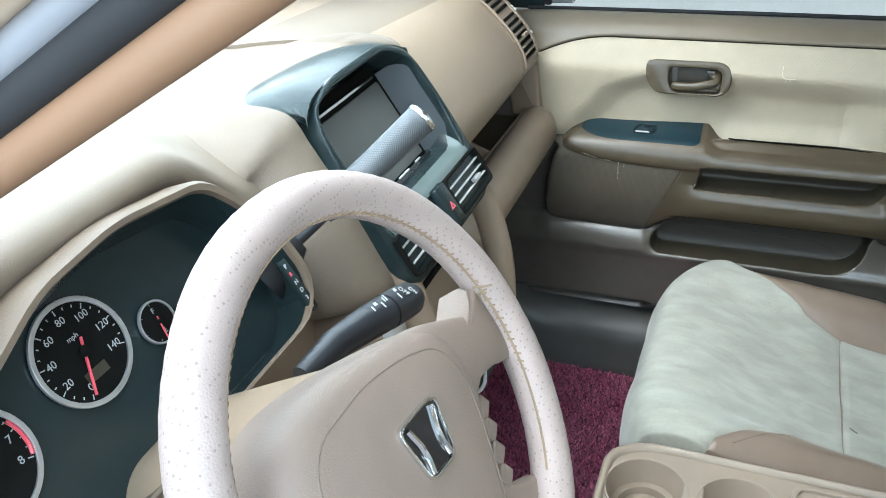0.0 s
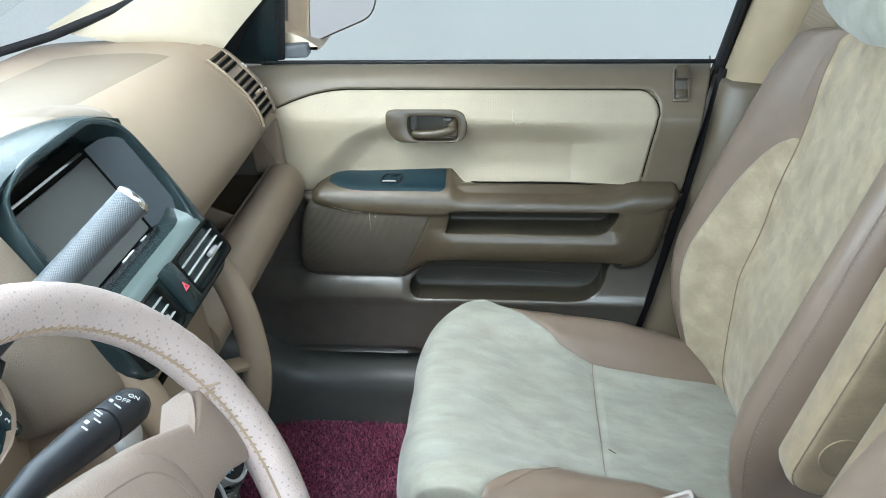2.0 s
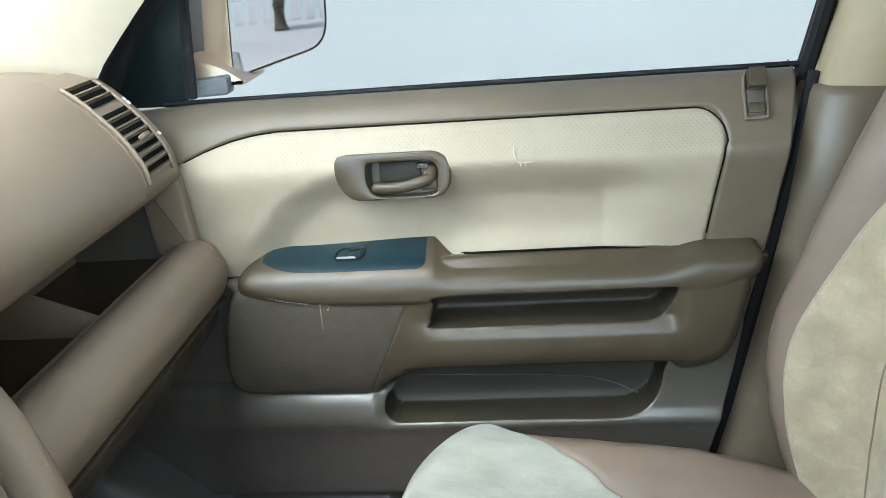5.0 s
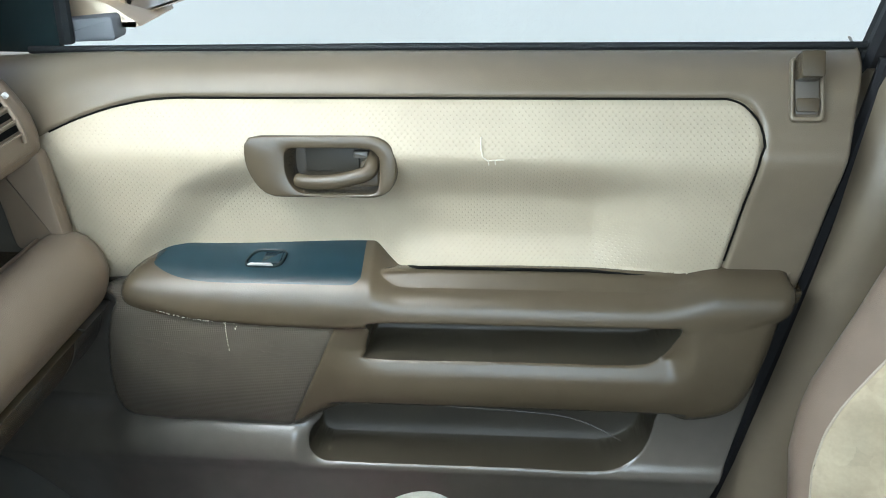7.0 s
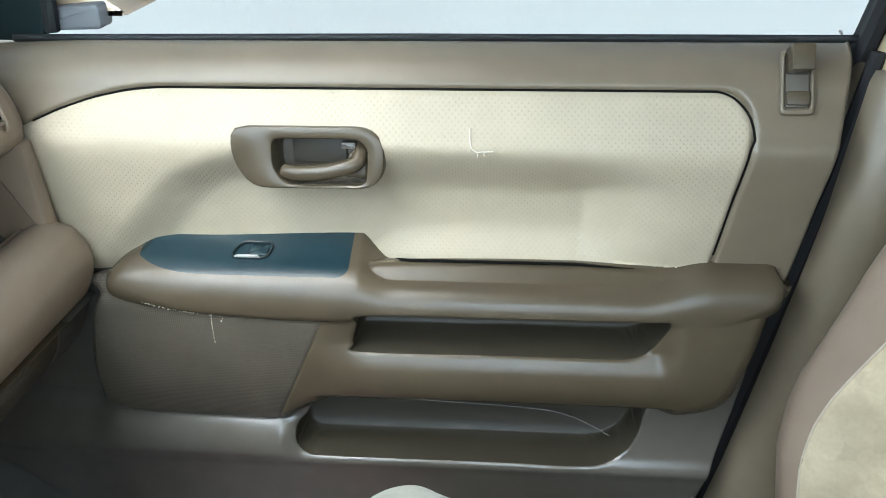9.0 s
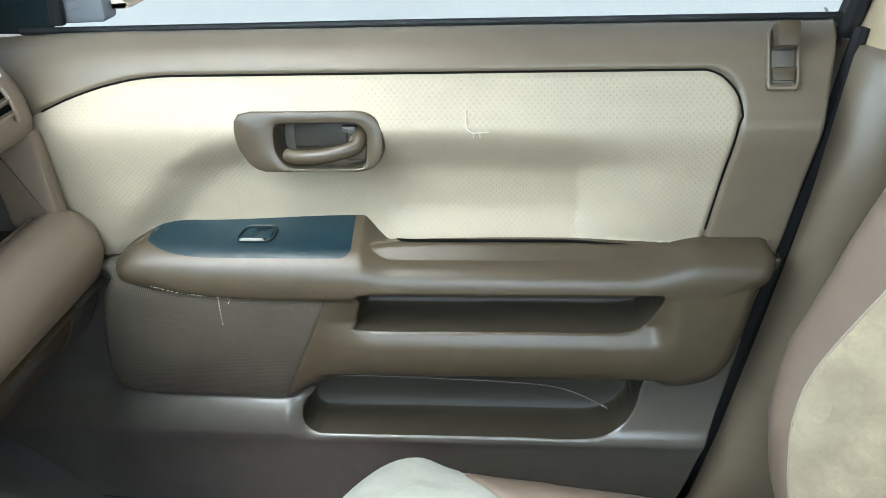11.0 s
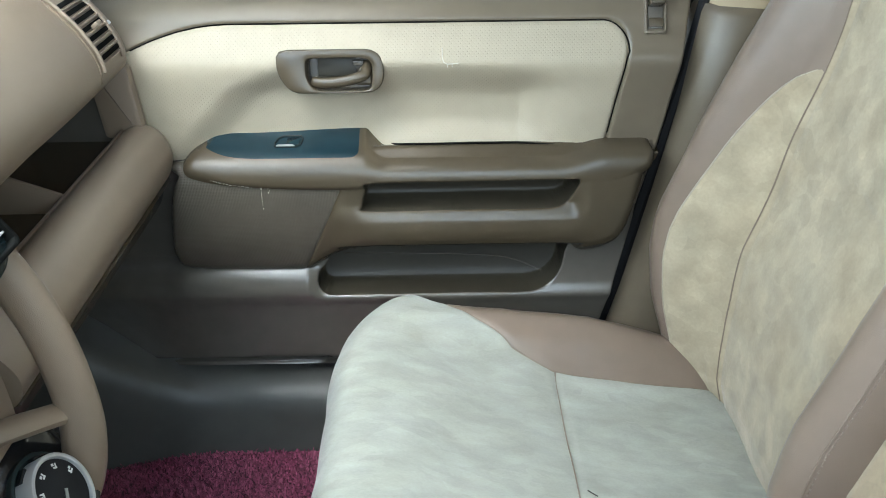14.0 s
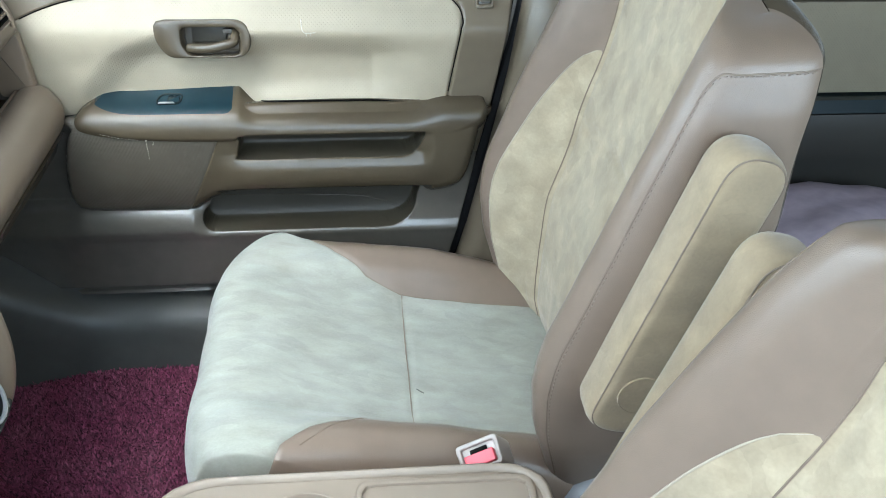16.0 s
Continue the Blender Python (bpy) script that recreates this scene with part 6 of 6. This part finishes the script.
def build_tray():
    tr = thing("centre_tray", "beige plastic tray with two cup holders between the seats", "console tray")
    m = axes((0, 0, 0.80), (1, 0, 0), (0, 1, 0))
    y0, y1 = 0.735, 0.904
    out = rounded([(0.108, y0 + 0.02), (0.14, y0), (0.515, y0), (0.548, y0 + 0.03), (0.548, y1 - 0.03), (0.515, y1 - 0.004), (0.15, y1), (0.108, y1 - 0.025)], 0.03)
    n = 96
    c = (0.33, 0.82)
    o = even(out, n, *c)
    k = lambda s: [(c[0] + (p[0] - c[0]) * (1 - s / 0.21), c[1] + (p[1] - c[1]) * (1 - s / 0.085)) for p in o]  # noqa: E731
    rows = [[m @ Vector((*p, z)) for p in q] for q, z in ((o, -0.05), (o, 0.012), (k(0.002), 0.018), (k(0.005), 0.020), (k(0.009), 0.018), (k(0.011), 0.013))]
    part("rim", loft(rows, True, False), TAUPE2, tr, sharp=60)
    bm = bmesh.new()
    edges = []
    for loop in (k(0.0105), disc_outline(0.0490, 60, 0.166, 0.826), disc_outline(0.0490, 60, 0.273, 0.826)):
        vs = [bm.verts.new(m @ Vector((p[0], p[1], 0.0125))) for p in loop]
        edges += [bm.edges.new((vs[i], vs[i - 1])) for i in range(len(vs))]
    bmesh.ops.triangle_fill(bm, use_beauty=True, use_dissolve=False, edges=edges)
    part("top", bm, TAUPE2, tr)
    for x in (0.166, 0.273):
        part("cup_holder", ring_plate(disc_outline(0.0505, 60, x, 0.826), disc_outline(0.047, 60, x, 0.826), 0.004, 0.058, lift(m, 0.0115), 0.0015, dish=0.80), TAUPE2, tr, "round cup holder")
        part("cup_step", ring_plate(disc_outline(0.0435, 60, x, 0.826), disc_outline(0.0335, 60, x, 0.826), 0.006, 0.012, lift(m, -0.024), 0.001), TAUPE2, tr)
    part("cup_bridge", prism(rounded([(0.208, 0.80), (0.232, 0.80), (0.232, 0.85), (0.208, 0.85)], 0.006), 0.006, lift(m, 0.009), 0.002), TAUPE2, tr)
    part("rear_tray", ring_plate(rounded([(0.328, y0 + 0.014), (0.525, y0 + 0.014), (0.53, y1 - 0.022), (0.328, y1 - 0.018)], 0.018), rounded([(0.335, y0 + 0.02), (0.518, y0 + 0.02), (0.522, y1 - 0.029), (0.335, y1 - 0.025)], 0.014), 0.006, 0.0055, lift(m, 0.0112), 0.002), TAUPE2, tr)
    part("hinge_post", box(0.52, 0.83, 0.66, 0.05, 0.06, 0.24, 0.01), TAUPE, tr)


TAUPE2 = material("beige_tray_plastic", (0.25, 0.196, 0.148), 0.42, vary=0.04, bump=0.25, bump_scale=1300)
build_tray()




def build_armrest(y, dx, dz, name_label):
    a = thing("folding_armrest", name_label, "armrest", "front seat armrests")
    m = axes((0, 0, 0), (1, 0, 0), (0, 0, 1))
    base, top = Vector((0.6325 + dx, 0.906 + dz)), Vector((0.7045 + dx, 1.170 + dz))
    d = (top - base).normalized()
    s = Vector((d.y, -d.x))
    w = 0.037
    out = rounded([base - d * 0.05 - s * w, base - d * 0.055 + s * w, top + d * 0.043 + s * w * 0.95, top + d * 0.043 - s * w * 0.95], [0.032, 0.036, 0.060, 0.055], 12)
    n = 90
    c = (base + top) / 2
    o = [Vector((p[0], p[1])) for p in out]
    rows = []
    for t, k in ((-1.0, 0.62), (-0.97, 0.77), (-0.88, 0.89), (-0.70, 0.965), (-0.4, 1.0), (0, 1.005), (0.4, 1.0), (0.70, 0.965), (0.88, 0.89), (0.97, 0.77), (1.0, 0.62)):
        sec = []
        for p in o:
            q = p - c
            along, over = q.dot(d), q.dot(s)
            sh = (1 - k) * w
            along -= math.copysign(min(abs(along), sh), along)
            over *= k
            r = c + d * along + s * over
            sec.append((r.x, y + 0.029 * t, r.y))
        rows.append(sec)
    part("pad", loft(rows), WORN, a, sharp=70)
    part("seam", tube_bm([rows[2][i] for i in range(0, len(o))], 0.0009, 6, closed=True), STITCH, a)
    bm = axes((base.x + 0.012, y - 0.0275, base.y + 0.012), (1, 0, 0), (0, 0, 1))
    part("pivot_cap", ring_plate(disc_outline(0.027, 40), disc_outline(0.0255, 40), 0.004, 0.0008, bm, 0.0012), WORN, a, "round suede-coloured pivot cap")


build_armrest(0.925, 0.0, 0.0, "folded-up beige suede armrest beside the passenger backrest")
build_armrest(0.832, 0.006, -0.050, "folded-up beige suede armrest beside the driver backrest")


PILLAR4 = material("tan_belt_webbing", (0.31, 0.245, 0.175), 0.75, vary=0.06, bump=0.4, kind="weave", pitch=0.0016)


BUCKLE = material("pinkish_grey_plastic", (0.40, 0.345, 0.31), 0.4, vary=0.04)


def build_buckle():
    b = thing("belt_buckle", "seat belt buckle with a red release button", "seat belt buckle")
    d = Vector((-0.25, -0.1, 0.95)).normalized()
    m = axes((0.486, 0.943, 0.772), (0.9, 0.0, 0.46), (0.0, 1, 0.62))
    part("housing", ring_plate(rounded([(-0.026, -0.015), (0.026, -0.015), (0.028, 0.022), (-0.028, 0.022)], 0.006), rounded([(-0.021, -0.010), (0.021, -0.010), (0.021, 0.016), (-0.021, 0.016)], 0.003), 0.06, 0.006, lift(m, -0.04), 0.003), BUCKLE, b, "pale pinkish-grey buckle housing")
    part("release_button", box(0, 0, 0, 0.038, 0.016, 0.010, 0.002), RED, b, "red release button").matrix_basis = lift(m, 0.018, 0, -0.002)
    part("slot", box(0, 0, 0, 0.022, 0.005, 0.004), GAP, b).matrix_basis = lift(m, 0.0145, 0.0, 0.010)
    part("stalk", tube_bm([m @ Vector((0, 0, -0.03)), (0.50, 0.948, 0.62)], 0.012, 10, 1.6), BLACK, b)


build_buckle()
sb = thing("seat_belt", "beige seat belt webbing beside the door pillar", "seat belt")
part("webbing", loft([[(x, y, z), (x + 0.045, y - 0.012, z), (x + 0.045, y - 0.0105, z), (x, y + 0.0015, z)] for x, y, z in ((0.672, 1.548, 1.10), (0.706, 1.535, 1.20), (0.742, 1.515, 1.34), (0.768, 1.49, 1.50), (0.782, 1.475, 1.60))]), PILLAR4, sb, smooth=False)
hb = thing("belt_anchor", "small steel belt anchor beside the seat", "belt anchor")
part("bracket", box(0.590, 1.475, 0.662, 0.03, 0.012, 0.018, 0.004, m=pose(0, 0, 0, 0, 25, 0)), SILVER, hb)
part("bolt", tube_bm([(0.606, 1.466, 0.652), (0.606, 1.478, 0.652)], 0.007, 10), CHROME, hb)
part("strap", tube_bm([(0.592, 1.478, 0.655), (0.62, 1.50, 0.52)], 0.012, 8, 0.3), BLACK, hb)

GREY_RUBBER = material("grey_rubber_and_seal_sheen", (0.15, 0.15, 0.16), 0.45, vary=0.06)
BPILLAR = material("tan_cream_pillar_trim", (0.40, 0.315, 0.20), 0.45, vary=0.05, bump=0.2)
PILLAR3 = material("tan_pillar_trim", (0.165, 0.088, 0.046), 0.6, vary=0.04)

# ---- the car's body round the cabin ----


def solid(name, bm, mat, label, category, sharp=40, smooth=True):
    return tagged(part(name, bm, mat, None, "", smooth, sharp), label, category, kind="structure")


solid("floor", box(0.6, 0.886, 0.385, 2.6, 1.62, 0.03), CARPET, "dark car floor carpet", "floor")
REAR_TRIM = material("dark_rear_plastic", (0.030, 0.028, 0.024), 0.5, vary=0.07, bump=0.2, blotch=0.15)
LOWER2 = material("dark_sill_plastic", (0.092, 0.090, 0.081), 0.36, vary=0.07, bump=0.25, bump_scale=1100, blotch=0.15)
for name, flip in (("sill_trim", False), ("sill_trim_2", True)):
    f = (lambda y: 1.772 - y) if flip else (lambda y: y)
    solid(name, loft([[(x, f(y - 0.05 * step(-0.12, -0.40, x)), z + 0.16 * step(-0.12, -0.42, x) * (z > 0.45)) for y, z in closed_curve([(1.525, 0.40), (1.53, 0.46), (1.545, 0.508), (1.575, 0.53), (1.64, 0.54), (1.67, 0.50), (1.67, 0.40)], 36)] for x in list(np.linspace(-0.55, 0.0, 16)) + [0.5, 1.2, 1.9]]), LOWER2, "dark plastic door sill cover", "sill", 60)
solid("rocker", box(0.1, 1.665, 0.53, 1.7, 0.07, 0.22), LOWER2, "dark door sill panel", "sill", smooth=False)
solid("firewall", box(-0.66, 0.886, 0.765, 0.04, 1.62, 0.79), CARPET, "dark firewall under the dashboard", "wall")
solid("toe_board", box(-0.52, 0.886, 0.50, 0.34, 1.6, 0.03, m=pose(0, 0, 0, 0, 38, 0)), CARPET, "dark carpeted toe board", "floor")
solid("centre_stack", box(-0.235, 0.886, 0.585, 0.27, 0.165, 0.38, 0.02), LOWER2, "dark lower centre console reaching the floor", "console")
solid("tunnel", box(0.35, 0.886, 0.47, 0.95, 0.14, 0.14, 0.03), CARPET, "carpeted centre tunnel", "floor")
solid("roof", box(1.22, 0.886, 1.665, 2.25, 1.30, 0.03, 0.01), PILLAR, "cream roof lining", "ceiling")
def pillar_line(off, y, x0=-0.46, x1=0.24):
    return [(x - 0.485 * off, y, 1.4665 + 0.555 * x + 0.874 * off) for x in np.linspace(x0, x1, 8)]


solid("a_pillar_2", tube_bm(pillar_line(-0.0007, 0.222), 0.0058, 14, 1.0, up=(0, 1, 0)), PILLAR3, "tan windscreen pillar trim", "pillar", 80)
solid("door_seal_2", tube_bm(pillar_line(0.0096, 0.222), 0.0056, 14, 1.0, up=(0, 1, 0)), BLACK, "dark grey rubber door seal", "seal", 80)
# Lighter grey tube that paints the gloss on the rubber seal.
solid("seal_sheen", tube_bm(pillar_line(0.0180, 0.222), 0.0050, 14, 1.0, up=(0, 1, 0)), GREY_RUBBER, "grey strip that paints the sheen of the door seal", "pillar", 80)
solid("pillar_skin", tube_bm(pillar_line(0.039, 0.222), 0.017, 14, 1.0, up=(0, 1, 0)), PAINT, "champagne painted windscreen pillar", "pillar", 80)
for s, nm in ((1, "a_pillar_1"),):
    fy = lambda y, s=s: 0.886 + s * (y - 0.886)  # noqa: E731
    secs = []
    for t in np.linspace(0, 1, 14):
        c = Vector((-0.40, fy(1.535), 1.235)).lerp(Vector((0.16, fy(1.47), 1.61)), t)
        w = 0.105 * (1 - t) ** 2 + 0.045
        secs.append([(c.x + a * w - 0.3 * b, c.y + s * b * 1.0, c.z - 0.40 * a * w * (0.4 + 0.6 * t)) for a, b in ((-1, 0.0), (-0.6, -0.014), (0, -0.022), (0.6, -0.014), (1, 0.0), (0.6, 0.03), (-0.6, 0.03))])
    solid(nm, loft(secs), PILLAR, "cream windscreen pillar trim", "pillar", 80)
    solid("windscreen_seal_" + nm[-1], tube_bm(smooth_path([(-0.86, fy(1.40), 1.175), (-0.60, fy(1.515), 1.232), (-0.50, fy(1.52), 1.262), (-0.345, fy(1.515), 1.325), (-0.1, fy(1.48), 1.47), (0.12, fy(1.43), 1.62)], 6), 0.008, 8), BLACK, "black rubber windscreen seal", "seal", 80)
    solid("door_seal_" + nm[-1], tube_bm(smooth_path([(-0.26, fy(1.60), 1.20), (-0.17, fy(1.60), 1.315), (0.0, fy(1.585), 1.44), (0.19, fy(1.55), 1.585), (0.35, fy(1.53), 1.64), (0.9, fy(1.53), 1.645), (1.6, fy(1.53), 1.64)], 6), 0.016, 8), BLACK, "black door opening seal", "seal", 80)
for s, nm in ((1, "b_pillar_1"), (-1, "b_pillar_2")):
    fy = lambda y, s=s: 0.886 + s * (y - 0.886)  # noqa: E731
    up = [[(x + 0.012 * math.cos(0), fy(y), z) for x, y, z in q] for q in (
        [(0.622, 1.615, 1.150), (0.632, 1.590, 1.150), (0.70, 1.565, 1.150), (0.80, 1.575, 1.150), (0.81, 1.66, 1.150), (0.63, 1.66, 1.15)],
        [(0.660, 1.59, 1.32), (0.67, 1.562, 1.32), (0.735, 1.535, 1.32), (0.82, 1.545, 1.32), (0.83, 1.64, 1.32), (0.67, 1.64, 1.32)],
        [(0.695, 1.535, 1.66), (0.705, 1.505, 1.66), (0.77, 1.48, 1.66), (0.84, 1.49, 1.66), (0.85, 1.60, 1.66), (0.70, 1.6, 1.66)])]
    solid("b_pillar_upper_" + nm[-1], loft(up), BPILLAR, "cream upper door pillar trim", "pillar", 50)
    low = []
    for z, x0, y0, w in ((1.150, 0.634, 1.572, 0.176), (1.14, 0.632, 1.562, 0.181), (1.0, 0.612, 1.560, 0.18), (0.85, 0.585, 1.556, 0.189), (0.70, 0.556, 1.552, 0.217), (0.60, 0.53, 1.548, 0.25), (0.53, 0.49, 1.54, 0.30)):
        low.append([(x0 - 0.012, fy(y0 + 0.075), z), (x0 - 0.004, fy(y0 + 0.032), z), (x0 + 0.012, fy(y0 + 0.010), z), (x0 + 0.038, fy(y0), z), (x0 + w * 0.6, fy(y0), z), (x0 + w, fy(y0 + 0.02), z), (x0 + w, fy(y0 + 0.11), z), (x0, fy(y0 + 0.11), z)])
    solid("b_pillar_lower_" + nm[-1], loft(low), SILL, "taupe lower door pillar trim", "pillar", 60)
ws = solid("windscreen", box(-0.40, 0.886, 1.40, 0.90, 1.20, 0.005, m=pose(0, 0, 0, 0, -29, 0)), GLASS, "clear windscreen", "window", smooth=False)
ws.visible_shadow = False
solid("cowl", box(-0.97, 0.886, 1.10, 0.36, 1.5, 0.02, 0.008), BLACK, "black windscreen cowl", "cowl")
solid("bonnet", box(-1.55, 0.886, 1.14, 1.0, 1.56, 0.04, 0.015), PAINT, "champagne painted bonnet", "car body")
wp = thing("wiper", "black windscreen wiper arm", "wiper")
part("arm", tube_bm([(-0.92, 1.25, 1.165), (-0.80, 1.00, 1.215)], 0.004, 8), BLACK, wp)
part("blade", tube_bm([(-0.87, 1.36, 1.18), (-0.75, 0.8, 1.235)], 0.0035, 8), BLACK, wp)


def rear_door(s, nm):
    fy = lambda y: 0.886 + s * (y - 0.886)  # noqa: E731
    d = thing(nm, "closed rear car door with cream and dark trim", "car door", kind="structure")
    def strip(name, mat, prof):
        part(name, loft([[(x, fy(y), z) for y, z in prof] for x in (0.86, 1.2, 1.6, 1.9)]), mat, d, sharp=60)
    strip("upper_trim", SILL, [(1.60, 1.12), (1.63, 1.175), (1.66, 1.175), (1.66, 1.12)])
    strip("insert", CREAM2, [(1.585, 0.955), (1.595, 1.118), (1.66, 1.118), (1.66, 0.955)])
    strip("grab_strip", BEZEL, [(1.55, 0.93), (1.56, 0.951), (1.66, 0.951), (1.66, 0.93)])
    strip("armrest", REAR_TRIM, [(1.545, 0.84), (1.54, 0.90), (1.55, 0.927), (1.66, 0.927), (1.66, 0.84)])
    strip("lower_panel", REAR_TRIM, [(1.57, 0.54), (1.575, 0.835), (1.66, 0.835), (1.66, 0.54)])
    part("catch", box(1.02, fy(1.59), 1.13, 0.05, 0.03, 0.03, 0.006), LOWER, d)


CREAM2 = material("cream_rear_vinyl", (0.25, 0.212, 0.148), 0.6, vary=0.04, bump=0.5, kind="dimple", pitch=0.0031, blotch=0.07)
rear_door(1, "door_2")
rear_door(-1, "door_3")
rs = thing("rear_seat", "taupe rear bench seat", "car seat")
part("bench", box(1.52, 0.886, 0.62, 0.55, 1.28, 0.22, 0.06, 5), SUEDE, rs)
part("bench_back", box(1.86, 0.886, 0.98, 0.16, 1.28, 0.62, 0.06, 5, m=pose(0, 0, 0, 0, 12, 0)), SUEDE, rs)
solid("tail_wall", box(2.3, 0.886, 0.85, 0.05, 1.6, 0.7), PILLAR, "cream tailgate lining", "wall")
cu = thing("cloth_bundle", "lilac cloth bundle lying on the rear seat", "cloth bundle")
bm = bmesh.new()
bmesh.ops.create_icosphere(bm, subdivisions=4, radius=1)
for v in bm.verts:
    n3 = noise.noise(v.co * 1.7) * 0.16 + noise.noise(v.co * 4.1) * 0.06
    v.co = v.co * (1 + n3)
    v.co = Vector((1.20 + v.co.x * 0.22, 1.36 + v.co.y * 0.18, 0.765 + v.co.z * 0.075))
part("cloth", bm, LILAC, cu, sharp=180)

# ---- door mirror outside ----
ARM = material("dull_grey_brown_plastic", (0.10, 0.095, 0.088), 0.5, vary=0.06)
mr = thing("door_mirror", "champagne door mirror outside the window", "door mirror")
MM = axes((-0.078, 1.790, 1.262), (0.58, 0.815, 0), (0, 0, 1))
out = rounded([(-0.098, -0.080), (0.095, -0.058), (0.105, 0.03), (0.075, 0.095), (-0.08, 0.095)], [0.022, 0.04, 0.04, 0.03, 0.02], 8)
n = 72
o = even(out, n, 0, 0)
rows = [[MM @ Vector((p[0] * k, p[1] * k, d)) for p in o] for k, d in ((0.96, 0.004), (1.0, 0.0), (1.03, -0.02), (1.0, -0.05), (0.85, -0.085), (0.5, -0.11), (0.1, -0.118))]
part("housing", loft(rows, True, False), PAINT, mr, sharp=70)
part("mirror_glass", prism([(p[0] * 0.93, p[1] * 0.93) for p in o], 0.003, lift(MM, 0.0)), MIRROR, mr, "mirror glass")
part("mirror_arm", prism(rounded([(-0.203, 1.186), (-0.150, 1.182), (-0.138, 1.29), (-0.19, 1.30)], 0.008), 0.05, on_door(1.80), 0.006), ARM, mr, "dull brown inner face of the mirror arm")
part("mirror_foot", prism(rounded([(-0.20, 1.175), (-0.10, 1.180), (-0.135, 1.205), (-0.19, 1.225)], 0.01), 0.10, on_door(1.79), 0.006), PAINT, mr)
part("foot_gasket", prism(rounded([(-0.21, 1.168), (-0.125, 1.170), (-0.125, 1.196), (-0.20, 1.19)], 0.006), 0.03, on_door(1.70), 0.003), GREY_RUBBER, mr)

# ---- floor mat of loops ----
mt = thing("floor_mat", "burgundy shaggy loop floor mat", "floor mat")
rng = np.random.default_rng(5)
part("backing", box(-0.10, 1.21, 0.413, 0.62, 0.62, 0.012, 0.004), MAT, mt)
k = 46000
px, py = rng.uniform(-0.40, 0.20, k), rng.uniform(0.91, 1.515, k)
ang, tilt, hgt = rng.uniform(0, 2 * math.pi, k), rng.uniform(0.2, 1.1, k), rng.uniform(0.006, 0.015, k)
vs, fs = [], []
for i in range(k):
    dx, dy = math.cos(ang[i]), math.sin(ang[i])
    r = 0.0013
    b = np.array((px[i], py[i], 0.416))
    lean = np.array((dx * math.sin(tilt[i]), dy * math.sin(tilt[i]), math.cos(tilt[i]))) * hgt[i]
    side = np.array((-dy, dx, 0)) * r
    fw = np.array((dx, dy, 0)) * r
    j = len(vs)
    vs += [b + side, b - side, b + fw * 1.2, b + lean * 0.6 + side * 1.1 + (0, 0, 0.002), b + lean * 0.6 - side * 1.1 + (0, 0, 0.002), b + lean]
    fs += [(j, j + 1, j + 4, j + 3), (j + 3, j + 4, j + 5), (j + 1, j + 2, j + 4), (j + 2, j, j + 3), (j + 2, j + 3, j + 4)]
pile = mesh_object("pile", vs, fs, MAT, mt)
pile["kind"] = "stuff"

# ---- outside ----
solid("ground", box(0, 0, -0.05, 400, 400, 0.1), GROUND, "pale concrete ground", "ground", smooth=False)
solid("wall_outside", box(2, 4.2, 1.6, 16, 0.2, 3.2), WALL, "white painted wall beside the car", "wall", smooth=False)


def build_tree(x, y, h):
    t = thing("tree", "small green roadside tree", "tree")
    part("trunk", tube_bm([(x, y, 0), (x + 0.1, y, h * 0.3), (x, y + 0.1, h * 0.6)], [0.12, 0.1, 0.06], 10), BARK, t)
    for i in range(5):
        a = i * 1.3
        part("limb", tube_bm([(x, y + 0.05, h * 0.5), (x + math.cos(a) * h * 0.2, y + math.sin(a) * h * 0.2, h * 0.75)], [0.05, 0.02], 8), BARK, t)
    vs, fs = [], []
    g = np.random.default_rng(3)
    for i in range(2500):
        d = g.normal(size=3)
        d /= np.linalg.norm(d)
        c = np.array((x, y, h * 0.75)) + d * g.uniform(0.3, 1) ** 0.5 * np.array((0.32, 0.32, 0.26)) * h * (0.8 + 0.3 * math.sin(5 * d[0] + 3 * d[2]))
        u, w = g.normal(size=3) * 0.07, g.normal(size=3) * 0.07
        j = len(vs)
        vs += [c - u, c + w * 0.5, c + u, c - w * 0.5]
        fs.append((j, j + 1, j + 2, j + 3))
    cr = mesh_object("crown", vs, fs, LEAF, t)
    cr["kind"] = "stuff"


build_tree(12.5, 2.6, 1.25)
fence = thing("fence", "white picket fence behind the car", "fence")
for z in (0.45, 1.25):
    part("rail", box(14.0, 2.5, z, 0.04, 9.0, 0.09), WALL, fence, smooth=False)
for i in range(36):
    part("picket", prism([(-0.05, 0.0), (0.05, 0.0), (0.05, 1.45), (0.0, 1.55), (-0.05, 1.45)], 0.025, axes((13.95, -1.9 + 0.25 * i, 0.0), (0, 1, 0), (0, 0, 1))), WALL, fence, smooth=False)
